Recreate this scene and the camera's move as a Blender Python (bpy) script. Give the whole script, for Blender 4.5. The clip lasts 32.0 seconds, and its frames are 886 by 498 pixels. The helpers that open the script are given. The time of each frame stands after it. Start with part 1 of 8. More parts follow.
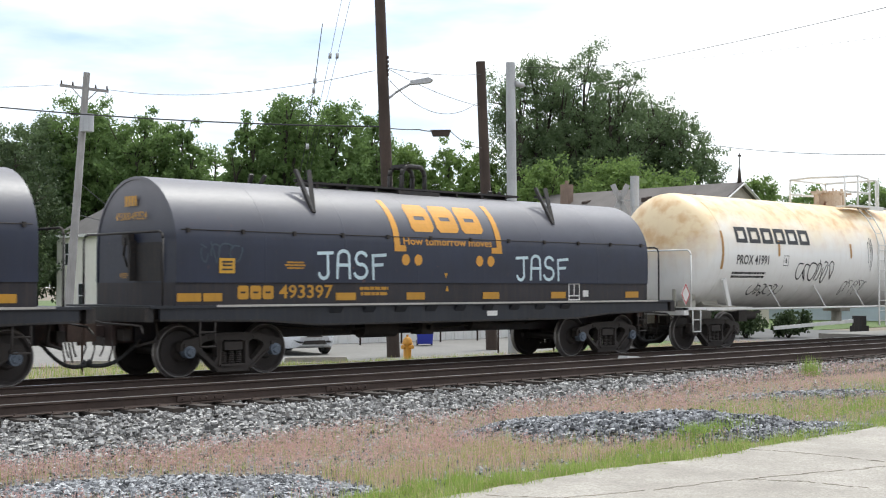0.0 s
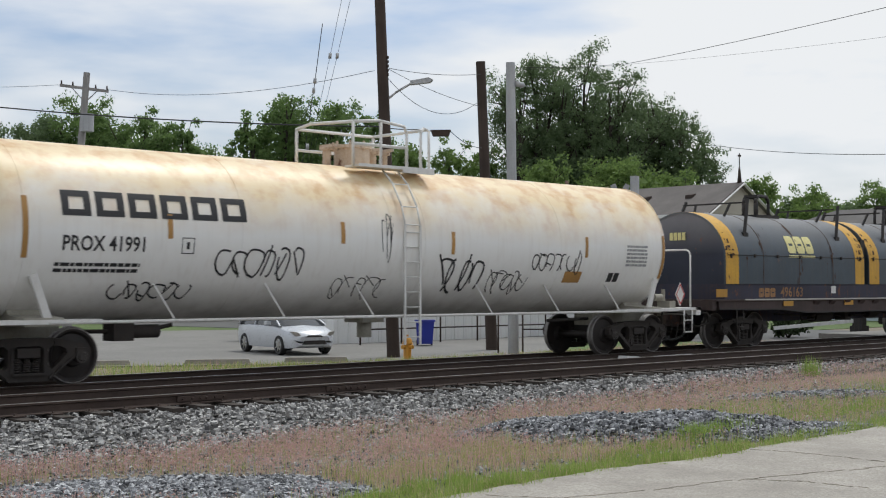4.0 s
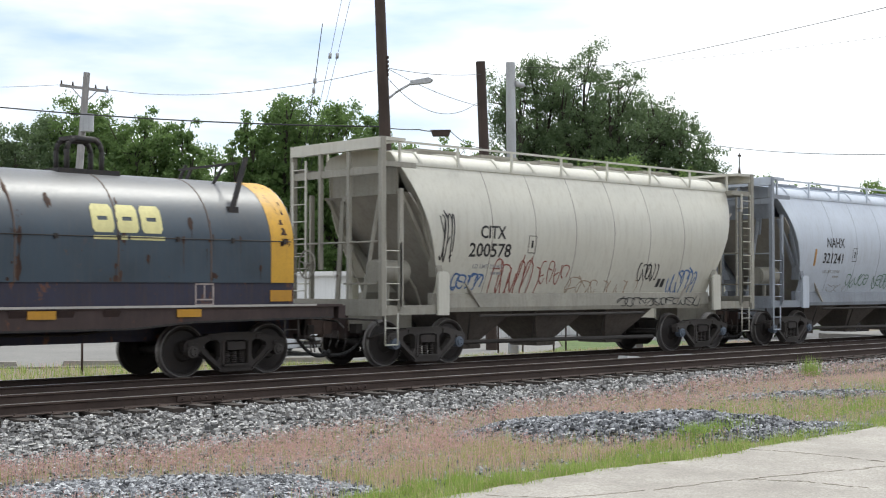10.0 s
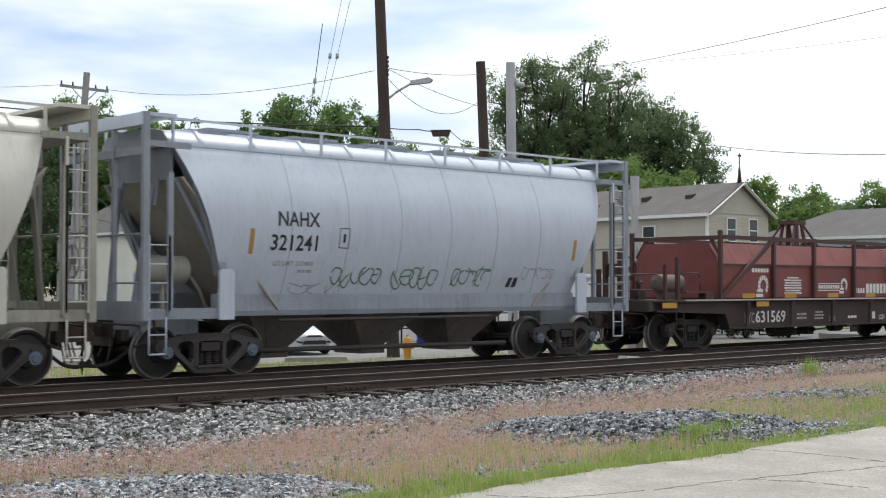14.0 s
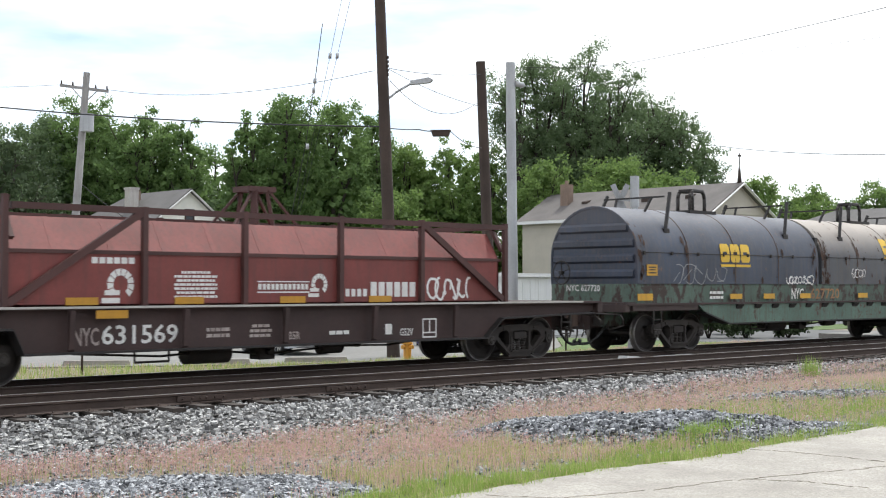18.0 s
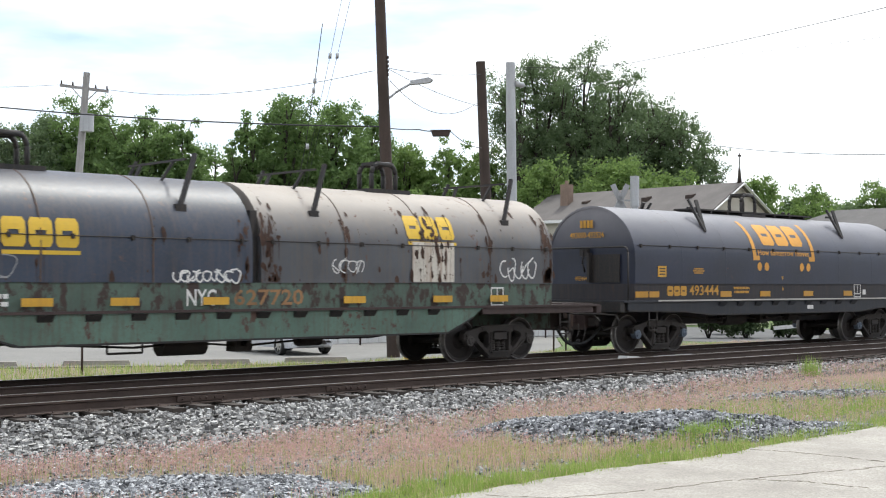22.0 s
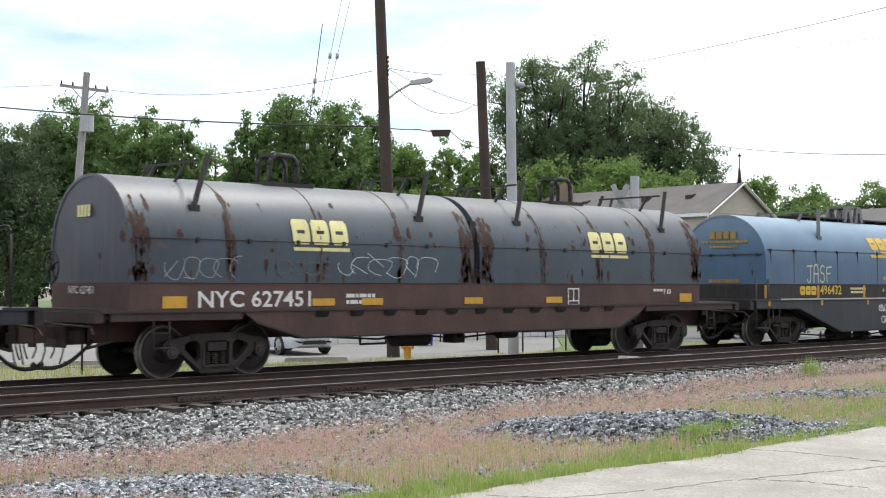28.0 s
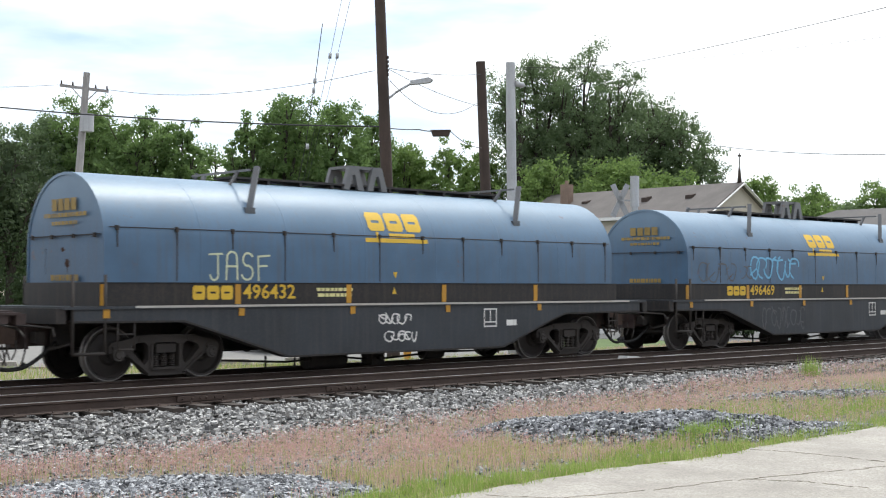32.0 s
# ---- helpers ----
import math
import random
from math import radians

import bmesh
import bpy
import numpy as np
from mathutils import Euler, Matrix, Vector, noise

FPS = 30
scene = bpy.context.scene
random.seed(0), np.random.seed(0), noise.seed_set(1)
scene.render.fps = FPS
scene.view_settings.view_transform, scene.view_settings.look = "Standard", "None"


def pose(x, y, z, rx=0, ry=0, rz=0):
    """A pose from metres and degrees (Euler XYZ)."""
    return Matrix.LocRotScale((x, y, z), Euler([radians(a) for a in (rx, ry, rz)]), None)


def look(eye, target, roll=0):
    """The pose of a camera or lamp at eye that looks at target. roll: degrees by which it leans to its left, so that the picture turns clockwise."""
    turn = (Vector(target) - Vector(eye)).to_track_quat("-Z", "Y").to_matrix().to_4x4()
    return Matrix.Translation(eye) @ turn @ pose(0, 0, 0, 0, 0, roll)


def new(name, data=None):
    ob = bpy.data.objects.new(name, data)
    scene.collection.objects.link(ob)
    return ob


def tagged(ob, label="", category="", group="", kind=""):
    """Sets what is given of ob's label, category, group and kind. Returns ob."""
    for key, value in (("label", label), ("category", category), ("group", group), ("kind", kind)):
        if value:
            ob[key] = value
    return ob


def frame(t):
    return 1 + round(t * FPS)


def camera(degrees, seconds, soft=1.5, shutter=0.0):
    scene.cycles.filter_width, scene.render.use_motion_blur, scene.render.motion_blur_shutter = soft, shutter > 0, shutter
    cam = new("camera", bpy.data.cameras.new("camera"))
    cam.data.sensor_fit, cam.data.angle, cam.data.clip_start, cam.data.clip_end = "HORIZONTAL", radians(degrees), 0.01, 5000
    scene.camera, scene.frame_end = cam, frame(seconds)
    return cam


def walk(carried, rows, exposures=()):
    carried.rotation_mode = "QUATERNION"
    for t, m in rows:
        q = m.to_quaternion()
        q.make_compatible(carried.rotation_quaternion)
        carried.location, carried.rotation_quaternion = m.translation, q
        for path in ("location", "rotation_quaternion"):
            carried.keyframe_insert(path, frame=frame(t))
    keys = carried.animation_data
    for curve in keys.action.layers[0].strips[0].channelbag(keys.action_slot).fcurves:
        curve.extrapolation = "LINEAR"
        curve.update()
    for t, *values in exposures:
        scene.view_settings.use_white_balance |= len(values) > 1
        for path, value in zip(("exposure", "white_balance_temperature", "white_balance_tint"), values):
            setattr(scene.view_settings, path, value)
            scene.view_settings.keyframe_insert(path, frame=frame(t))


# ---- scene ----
from mathutils import geometry

# ---------------------------------------------------------------- camera
HEADING = radians(43.5)           # angle between the view and the square across the track
EYE = (0.0, 0.0, 1.662)           # z = 0 is the top of the rails under the train
AIM = (100 * math.sin(HEADING), 100 * math.cos(HEADING), 1.662 + 2.887)
TRACK_Y = 21.555                  # centre of the train's track
NEAR_Y = 17.55                    # centre of the empty track
cam = camera(37.32, 32.0, soft=1.1, shutter=0.25)
walk(cam, [(0, look(EYE, AIM)), (32, look(EYE, AIM))],
     exposures=[(0, -0.04), (1.0, -0.26), (2.0, -0.38), (3.2, -0.76), (6.0, -0.70), (7.2, -0.18), (9.5, -0.14), (12.0, -0.32), (14.6, -0.32),
                (16.6, 0.06), (23, 0.03), (27, -0.01), (32, -0.02)])

# ---------------------------------------------------------------- world and sun
SUN_UP, SUN_TURN = 62, 78
world = bpy.data.worlds.new("world")
scene.world = world
world.use_nodes = True
wn, wl = world.node_tree.nodes, world.node_tree.links
wn.clear()
sky = wn.new("ShaderNodeTexSky")
sky.sky_type, sky.sun_disc = "NISHITA", False
sky.sun_elevation, sky.sun_rotation = radians(SUN_UP), radians(SUN_TURN)
sky.air_density, sky.dust_density = 1.0, 3.0
coord = wn.new("ShaderNodeTexCoord")
stretch = wn.new("ShaderNodeMapping")
stretch.inputs["Scale"].default_value = (2.2, 2.2, 9.0)
clouds = wn.new("ShaderNodeTexNoise")
clouds.inputs["Scale"].default_value, clouds.inputs["Detail"].default_value = 1.9, 7
ramp = wn.new("ShaderNodeValToRGB")
ramp.color_ramp.elements[0].position, ramp.color_ramp.elements[1].position = 0.30, 0.58
gain = wn.new("ShaderNodeMix")
gain.data_type, gain.blend_type = "RGBA", "MULTIPLY"
gain.inputs[0].default_value = 1
gain.inputs[7].default_value = (0.15, 0.18, 0.215, 1)
over = wn.new("ShaderNodeMix")
over.data_type = "RGBA"
over.inputs[7].default_value = (1.42, 1.46, 1.5, 1)
back = wn.new("ShaderNodeBackground")
back.inputs["Strength"].default_value = 1.0
wout = wn.new("ShaderNodeOutputWorld")
lift = wn.new("ShaderNodeMapRange")
lift.inputs["To Min"].default_value, lift.inputs["To Max"].default_value = 0.15, 1.0
wl.new(coord.outputs["Generated"], stretch.inputs["Vector"])
wl.new(stretch.outputs["Vector"], clouds.inputs["Vector"])
wl.new(clouds.outputs["Fac"], ramp.inputs["Fac"])
wl.new(ramp.outputs["Color"], lift.inputs["Value"])
wl.new(sky.outputs["Color"], gain.inputs[6])
wl.new(lift.outputs["Result"], over.inputs[0])
wl.new(gain.outputs[2], over.inputs[6])
wl.new(over.outputs[2], back.inputs["Color"])
wl.new(back.outputs["Background"], wout.inputs["Surface"])

lamp = bpy.data.lights.new("sun", "SUN")
lamp.energy, lamp.angle, lamp.color = 3.0, radians(8), (0.99, 0.985, 0.92)
sun = new("sun", lamp)
e, r = radians(SUN_UP), radians(SUN_TURN)
sun.matrix_world = look((60 * math.sin(r) * math.cos(e), 60 * math.cos(r) * math.cos(e), 60 * math.sin(e)), (0, 0, 0))
# ---------------------------------------------------------------- mesh builder
class Shape:
    """Collects vertices and faces for one mesh."""

    def __init__(self):
        self.v, self.f, self.s = [], [], []

    def add(self, verts, faces, smooth=False):
        o = len(self.v)
        self.v += [tuple(p) for p in verts]
        self.f += [tuple(i + o for i in q) for q in faces]
        self.s += [smooth] * len(faces)
        return self

    def box(self, x0, x1, y0, y1, z0, z1):
        v = [(x, y, z) for x in (x0, x1) for y in (y0, y1) for z in (z0, z1)]
        return self.add(v, [(0, 1, 3, 2), (4, 6, 7, 5), (0, 4, 5, 1), (2, 3, 7, 6), (0, 2, 6, 4), (1, 5, 7, 3)])

    def beam(self, a, b, w, h, up=(0, 0, 1)):
        a, b = Vector(a), Vector(b)
        d = (b - a).normalized()
        side = d.cross(Vector(up))
        side = side.normalized() if side.length > 1e-4 else Vector((0, 1, 0))
        top = side.cross(d)
        v = [p + side * i * w / 2 + top * j * h / 2 for p in (a, b) for i, j in ((-1, -1), (1, -1), (1, 1), (-1, 1))]
        return self.add(v, [(0, 1, 2, 3), (7, 6, 5, 4), (0, 4, 5, 1), (1, 5, 6, 2), (2, 6, 7, 3), (3, 7, 4, 0)])

    def cyl(self, a, b, r, n=10, r2=None, caps=True):
        a, b = Vector(a), Vector(b)
        d = (b - a).normalized()
        u = d.cross(Vector((0, 0, 1)))
        u = u.normalized() if u.length > 1e-4 else Vector((1, 0, 0))
        w = d.cross(u)
        r2 = r if r2 is None else r2
        ring = [(math.cos(2 * math.pi * i / n), math.sin(2 * math.pi * i / n)) for i in range(n)]
        v = [a + (u * c + w * k) * r for c, k in ring] + [b + (u * c + w * k) * r2 for c, k in ring]
        self.add(v, [(i, i + n, (i + 1) % n + n, (i + 1) % n) for i in range(n)], True)
        if caps:
            self.add(v, [tuple(range(n)), tuple(range(2 * n - 1, n - 1, -1))])
        return self

    def tube(self, pts, r, n=6):
        for a, b in zip(pts, pts[1:]):
            self.cyl(a, b, r, n)
        return self

    def prism(self, poly, a0, a1, axis="y"):
        """A flat outline pulled along one axis; poly is in the two other axes, in the order x, y, z."""
        put = {"x": lambda p, a: (a, p[0], p[1]), "y": lambda p, a: (p[0], a, p[1]), "z": lambda p, a: (p[0], p[1], a)}[axis]
        n = len(poly)
        v = [put(p, a0) for p in poly] + [put(p, a1) for p in poly]
        return self.add(v, [tuple(range(n)), tuple(range(2 * n - 1, n - 1, -1))] +
                        [(i, i + n, (i + 1) % n + n, (i + 1) % n) for i in range(n)])

    def loft(self, rings, closed=True, caps=False, smooth=True):
        n = len(rings[0])
        v = [p for ring in rings for p in ring]
        f = []
        for k in range(len(rings) - 1):
            for i in range(n if closed else n - 1):
                j = (i + 1) % n
                f.append((k * n + i, k * n + j, (k + 1) * n + j, (k + 1) * n + i))
        self.add(v, f, smooth)
        if caps:
            self.add(rings[0], [tuple(range(n))])
            self.add(rings[-1], [tuple(range(n - 1, -1, -1))])
        return self

    def lathe(self, prof, a, axis, n=24, closed=False):
        """prof: (radius, distance along the axis)."""
        a, d = Vector(a), Vector(axis).normalized()
        u = d.cross(Vector((0, 0, 1)))
        u = u.normalized() if u.length > 1e-4 else Vector((1, 0, 0))
        w = d.cross(u)
        rings = [[a + d * k + (u * math.cos(2 * math.pi * i / n) + w * math.sin(2 * math.pi * i / n)) * r for i in range(n)] for r, k in prof]
        if closed:
            rings.append(rings[0])
        return self.loft(rings)

    def mesh(self, name, material=None):
        me = bpy.data.meshes.new(name)
        me.from_pydata(self.v, [], self.f)
        me.polygons.foreach_set("use_smooth", self.s)
        if material:
            me.materials.append(material)
        bm = bmesh.new()
        bm.from_mesh(me)
        bmesh.ops.remove_doubles(bm, verts=bm.verts, dist=0.0004)
        bmesh.ops.recalc_face_normals(bm, faces=bm.faces)
        for e in bm.edges:
            if len(e.link_faces) == 2 and e.calc_face_angle(0) > 0.7:
                e.smooth = False
        bm.to_mesh(me)
        bm.free()
        return me


def part(name, shape, material, parent, label=""):
    """Links a shape (or a ready mesh) as one mesh object under a thing or a part."""
    me = shape.mesh(name, material) if isinstance(shape, Shape) else shape
    ob = new(name, me)
    ob.parent = parent
    return tagged(ob, label) if label else ob


def thing(name, label, category, group="", kind="", at=(0, 0, 0)):
    ob = new(name)
    ob.empty_display_size = 0.2
    ob.location = at
    return tagged(ob, label, category, group, kind)


def solid(name, shape, material, label, category="", group="", kind=""):
    """A thing that is one mesh."""
    me = shape.mesh(name, material) if isinstance(shape, Shape) else shape
    return tagged(new(name, me), label, category, group, kind)


# ---------------------------------------------------------------- materials
def nodes_of(name):
    m = bpy.data.materials.new(name)
    m.use_nodes = True
    n, l = m.node_tree.nodes, m.node_tree.links
    return m, n, l, n["Principled BSDF"]


def noise_node(n, l, vec, scale, detail=5, rough=0.55):
    t = n.new("ShaderNodeTexNoise")
    t.inputs["Scale"].default_value, t.inputs["Detail"].default_value, t.inputs["Roughness"].default_value = scale, detail, rough
    l.new(vec, t.inputs["Vector"])
    return t.outputs["Fac"]


def ramp_node(n, l, fac, a, b, c0=(0, 0, 0, 1), c1=(1, 1, 1, 1)):
    t = n.new("ShaderNodeValToRGB")
    t.color_ramp.elements[0].position, t.color_ramp.elements[1].position = a, b
    t.color_ramp.elements[0].color, t.color_ramp.elements[1].color = c0, c1
    l.new(fac, t.inputs["Fac"])
    return t.outputs["Color"]


def mix_node(n, l, fac, a, b, mode="MIX"):
    t = n.new("ShaderNodeMix")
    t.data_type, t.blend_type = "RGBA", mode
    for i, s in ((0, fac), (6, a), (7, b)):
        if isinstance(s, (int, float)):
            t.inputs[i].default_value = s
        elif isinstance(s, tuple):
            t.inputs[i].default_value = (*s[:3], 1)
        else:
            l.new(s, t.inputs[i])
    return t.outputs[2]


def space(n, l, scale=(1, 1, 1), jitter=True):
    c = n.new("ShaderNodeTexCoord")
    m = n.new("ShaderNodeMapping")
    m.inputs["Scale"].default_value = scale
    l.new(c.outputs["Object"], m.inputs["Vector"])
    if jitter:
        o = n.new("ShaderNodeObjectInfo")
        k = n.new("ShaderNodeMath")
        k.operation = "MULTIPLY"
        k.inputs[1].default_value = 40
        l.new(o.outputs["Random"], k.inputs[0])
        l.new(k.outputs[0], m.inputs["Location"])
    return m.outputs["Vector"]


def paint(name, col, rough=0.45, vary=0.25, dirt=0.25, dirt_col=(0.09, 0.075, 0.06), streak=0.2, rust=0.0,
          rust_col=(0.13, 0.05, 0.025), metal=0.0, bump=0.15, fine=18, large=0.9, chalk=0.0, crown_light_col=(0.30, 0.29, 0.30), spots=0.0):
    """Weathered paint or metal: broad fading, grime, run-down streaks, rust patches and fine relief; a bright crown
    painted in.
    """
    m, n, l, p = nodes_of(name)
    v = space(n, l)
    base = mix_node(n, l, ramp_node(n, l, noise_node(n, l, v, large, 6), 0.3, 0.7),
                    tuple(c * (1 - vary) for c in col), tuple(min(1, c * (1 + vary)) for c in col))
    grime = noise_node(n, l, v, fine, 6, 0.7)
    g = ramp_node(n, l, grime, 0.45, 0.75, (0, 0, 0, 1), (dirt, dirt, dirt, 1))
    base = mix_node(n, l, g, base, dirt_col)
    if streak:
        run = noise_node(n, l, space(n, l, (7, 7, 0.45)), 1.6, 5, 0.6)
        base = mix_node(n, l, ramp_node(n, l, run, 0.48, 0.72, (0, 0, 0, 1), (streak, streak, streak, 1)), base, dirt_col)
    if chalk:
        # sky sheen on an arched cover's crown, painted by height with blotchy fading
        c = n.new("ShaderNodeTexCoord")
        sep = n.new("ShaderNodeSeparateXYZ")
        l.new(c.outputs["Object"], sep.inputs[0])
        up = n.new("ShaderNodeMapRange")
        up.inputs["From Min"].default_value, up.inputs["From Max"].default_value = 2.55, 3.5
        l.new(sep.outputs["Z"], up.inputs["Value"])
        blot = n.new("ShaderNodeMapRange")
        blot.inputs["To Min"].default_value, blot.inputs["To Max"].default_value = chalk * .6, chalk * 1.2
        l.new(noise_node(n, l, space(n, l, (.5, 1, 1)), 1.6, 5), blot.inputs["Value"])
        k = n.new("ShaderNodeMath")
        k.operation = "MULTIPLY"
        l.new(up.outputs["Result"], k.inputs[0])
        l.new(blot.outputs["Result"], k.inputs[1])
        base = mix_node(n, l, k.outputs[0], base, crown_light_col)
    rsock = None
    if rust:
        patch = noise_node(n, l, space(n, l, (1.4, 1.4, 0.8)), 2.6, 8, 0.68)
        edge = 0.72 - rust * 0.3
        rsock = ramp_node(n, l, patch, edge, edge + 0.05)
        tone = mix_node(n, l, noise_node(n, l, v, 30, 4), tuple(c * 0.6 for c in rust_col), tuple(c * 1.5 for c in rust_col))
        base = mix_node(n, l, rsock, base, tone)
    if spots:
        # small rust bursts, and runs of rust below them
        where = ramp_node(n, l, noise_node(n, l, v, .7, 4), .62 - .2 * spots, .74 - .2 * spots, (.05, .05, .05, 1), (1, 1, 1, 1))
        burst = ramp_node(n, l, noise_node(n, l, v, 5.0, 4, .6), .64 - .07 * spots, .66 - .07 * spots)
        run = ramp_node(n, l, noise_node(n, l, space(n, l, (5, 5, .5)), 1.7, 6, .65), .64 - .08 * spots, .72 - .08 * spots, (0, 0, 0, 1), (.6, .6, .6, 1))
        for k, share in ((run, .7), (burst, 1.0)):
            both = n.new("ShaderNodeMath")
            both.operation, both.use_clamp = "MULTIPLY", True
            l.new(k, both.inputs[0])
            l.new(where, both.inputs[1])
            base = mix_node(n, l, both.outputs[0], base, mix_node(n, l, noise_node(n, l, v, 24, 4), tuple(c * .5 for c in rust_col), tuple(c * (1 + share) for c in rust_col)))
    l.new(base, p.inputs["Base Color"])
    p.inputs["Metallic"].default_value = metal
    r = n.new("ShaderNodeMapRange")
    r.inputs["To Min"].default_value, r.inputs["To Max"].default_value = max(0.05, rough - 0.1), min(1, rough + 0.2)
    l.new(grime, r.inputs["Value"])
    l.new(r.outputs["Result"], p.inputs["Roughness"])
    b = n.new("ShaderNodeBump")
    b.inputs["Strength"].default_value, b.inputs["Distance"].default_value = bump, 0.01
    l.new(grime, b.inputs["Height"])
    l.new(b.outputs["Normal"], p.inputs["Normal"])
    return m


MAT = {}
MAT["navy"] = paint("navy paint", (0.011, 0.016, 0.036), 0.42, 0.25, 0.06, (0.05, 0.05, 0.055), 0.1, chalk=.8, crown_light_col=(.238, .23, .242), spots=.02)
MAT["slate"] = paint("faded slate paint", (0.03, 0.05, 0.07), 0.38, 0.25, 0.15, (0.08, 0.075, 0.07), 0.25, rust=0.12, chalk=.55, crown_light_col=(.22, .205, .19), spots=.2, rust_col=(.10, .05, .03))
MAT["slate_old"] = paint("rust-spotted slate paint", (0.042, 0.064, 0.088), 0.45, 0.25, 0.25, (0.09, 0.07, 0.055), 0.5, rust=0.33, rust_col=(.10, .048, .03), chalk=.35, crown_light_col=(.25, .22, .20), spots=.35)
MAT["slate_pale"] = paint("pale slate paint with a light crown", (0.08, 0.085, 0.095), 0.55, 0.25, 0.3, (0.13, 0.10, 0.075), 0.5, rust=0.33, rust_col=(.11, .05, .03), chalk=.75, crown_light_col=(.44, .38, .32), spots=.3)
MAT["steelblue"] = paint("steel blue paint", (0.06, 0.125, 0.21), 0.42, 0.15, 0.12, (0.09, 0.09, 0.095), 0.35, chalk=.6, crown_light_col=(.24, .34, .43), spots=.05)
MAT["blueblack"] = paint("blue-black frame paint", (0.026, 0.032, 0.04), 0.55, 0.25, 0.3, (0.10, 0.09, 0.08), 0.25)
MAT["black"] = paint("black frame paint", (0.013, 0.0125, 0.013), 0.6, 0.3, 0.35, (0.10, 0.07, 0.05), 0.25)
MAT["brown"] = paint("rusty brown frame paint", (0.085, 0.045, 0.036), 0.65, 0.3, 0.4, (0.05, 0.035, 0.03), 0.35, rust=0.3)
MAT["umber"] = paint("dark umber frame paint", (0.045, 0.028, 0.026), 0.65, 0.3, 0.4, (0.09, 0.06, 0.045), 0.3, rust=0.3)
MAT["oxide"] = paint("faded oxide red paint", (0.19, 0.043, 0.036), 0.55, 0.22, 0.25, (0.08, 0.04, 0.035), 0.45)
MAT["oxide_dark"] = paint("dark oxide red paint", (0.07, 0.026, 0.022), 0.6, 0.25, 0.3, (0.05, 0.035, 0.03), 0.3)
MAT["jade"] = paint("worn jade green paint", (0.10, 0.17, 0.13), 0.6, 0.25, 0.4, (0.09, 0.06, 0.045), 0.55, rust=0.48, rust_col=(.075, .04, .028), spots=.7)
MAT["yellow"] = paint("dull yellow paint", (0.62, 0.34, 0.03), 0.5, 0.12, 0.2, (0.2, 0.11, 0.05), 0.3, rust=0.2, rust_col=(.07, .028, .015), spots=.35)
MAT["orange"] = paint("orange paint", (0.66, 0.31, 0.04), 0.5, 0.08, 0.15, (0.2, 0.12, 0.05), 0.15)
MAT["amber"] = paint("amber reflective strip", (0.50, 0.25, 0.02), 0.35, 0.1, 0.2, (0.15, 0.08, 0.03), 0.2)
MAT["cream"] = paint("pale yellow lettering", (0.72, 0.66, 0.30), 0.5, 0.12, 0.2, (0.25, 0.2, 0.1), 0.2)
MAT["white"] = paint("white lettering", (0.72, 0.71, 0.68), 0.55, 0.08, 0.15, (0.3, 0.25, 0.2), 0.2)
MAT["chalk"] = paint("pale graffiti paint", (0.55, 0.68, 0.72), 0.6, 0.15, 0.1, streak=0.1)
MAT["scrawl"] = paint("black lettering", (0.02, 0.02, 0.022), 0.5, 0.1, 0.1, streak=0.1)
MAT["red_tag"] = paint("red graffiti paint", (0.30, 0.10, 0.08), 0.6, 0.1, 0.1, streak=0.1)
MAT["blue_tag"] = paint("blue graffiti paint", (0.08, 0.16, 0.34), 0.6, 0.1, 0.1, streak=0.1)
MAT["green_tag"] = paint("green graffiti paint", (0.11, 0.2, 0.14), 0.6, 0.1, 0.1, streak=0.1)
MAT["tank"] = paint("white tank paint", (0.74, 0.73, 0.69), 0.38, 0.05, 0.12, (0.35, 0.22, 0.10), 0.14)
MAT["cream_car"] = paint("ivory hopper paint", (0.56, 0.545, 0.47), 0.36, 0.06, 0.12, (0.3, 0.25, 0.18), 0.22)
MAT["cream_dark"] = paint("grimy ivory paint", (0.32, 0.305, 0.255), 0.55, 0.15, 0.3, (0.15, 0.12, 0.09), 0.35)
MAT["gray_car"] = paint("light grey hopper paint", (0.49, 0.535, 0.60), 0.34, 0.05, 0.12, (0.25, 0.24, 0.22), 0.2)
MAT["gray_dark"] = paint("grimy grey paint", (0.27, 0.295, 0.33), 0.55, 0.15, 0.3, (0.12, 0.11, 0.1), 0.3)
MAT["grime"] = paint("sooty steel", (0.034, 0.029, 0.026), 0.75, 0.3, 0.3, (0.075, 0.052, 0.038), 0.2, bump=0.3)
MAT["cast"] = paint("dusty cast steel", (0.055, 0.048, 0.043), 0.7, 0.25, 0.4, (0.05, 0.04, 0.035), 0.2, bump=0.3)
MAT["wheel"] = paint("dark wheel steel", (0.036, 0.031, 0.029), 0.55, 0.3, 0.4, (0.07, 0.05, 0.04), 0, metal=0.3)
MAT["tread"] = paint("worn wheel tread", (0.26, 0.245, 0.235), 0.45, 0.15, 0.3, (.06, .05, .04), 0, metal=0.7)
MAT["cap"] = paint("bearing cap blue-grey", (0.12, 0.15, 0.19), 0.45, 0.2, 0.3, streak=0)
MAT["bright"] = paint("rubbed steel", (0.5, 0.48, 0.45), 0.35, 0.1, 0.2, metal=0.8, streak=0)
MAT["rust_dark"] = paint("flaking dark rust", (0.045, 0.024, 0.017), 0.85, 0.4, 0.5, (0.13, 0.06, 0.03), 0.3, bump=0.5)
MAT["knuckle"] = paint("rust-brown cast steel", (0.085, 0.055, 0.042), 0.75, 0.3, 0.4, (0.04, 0.03, 0.025), 0.2, bump=0.4)
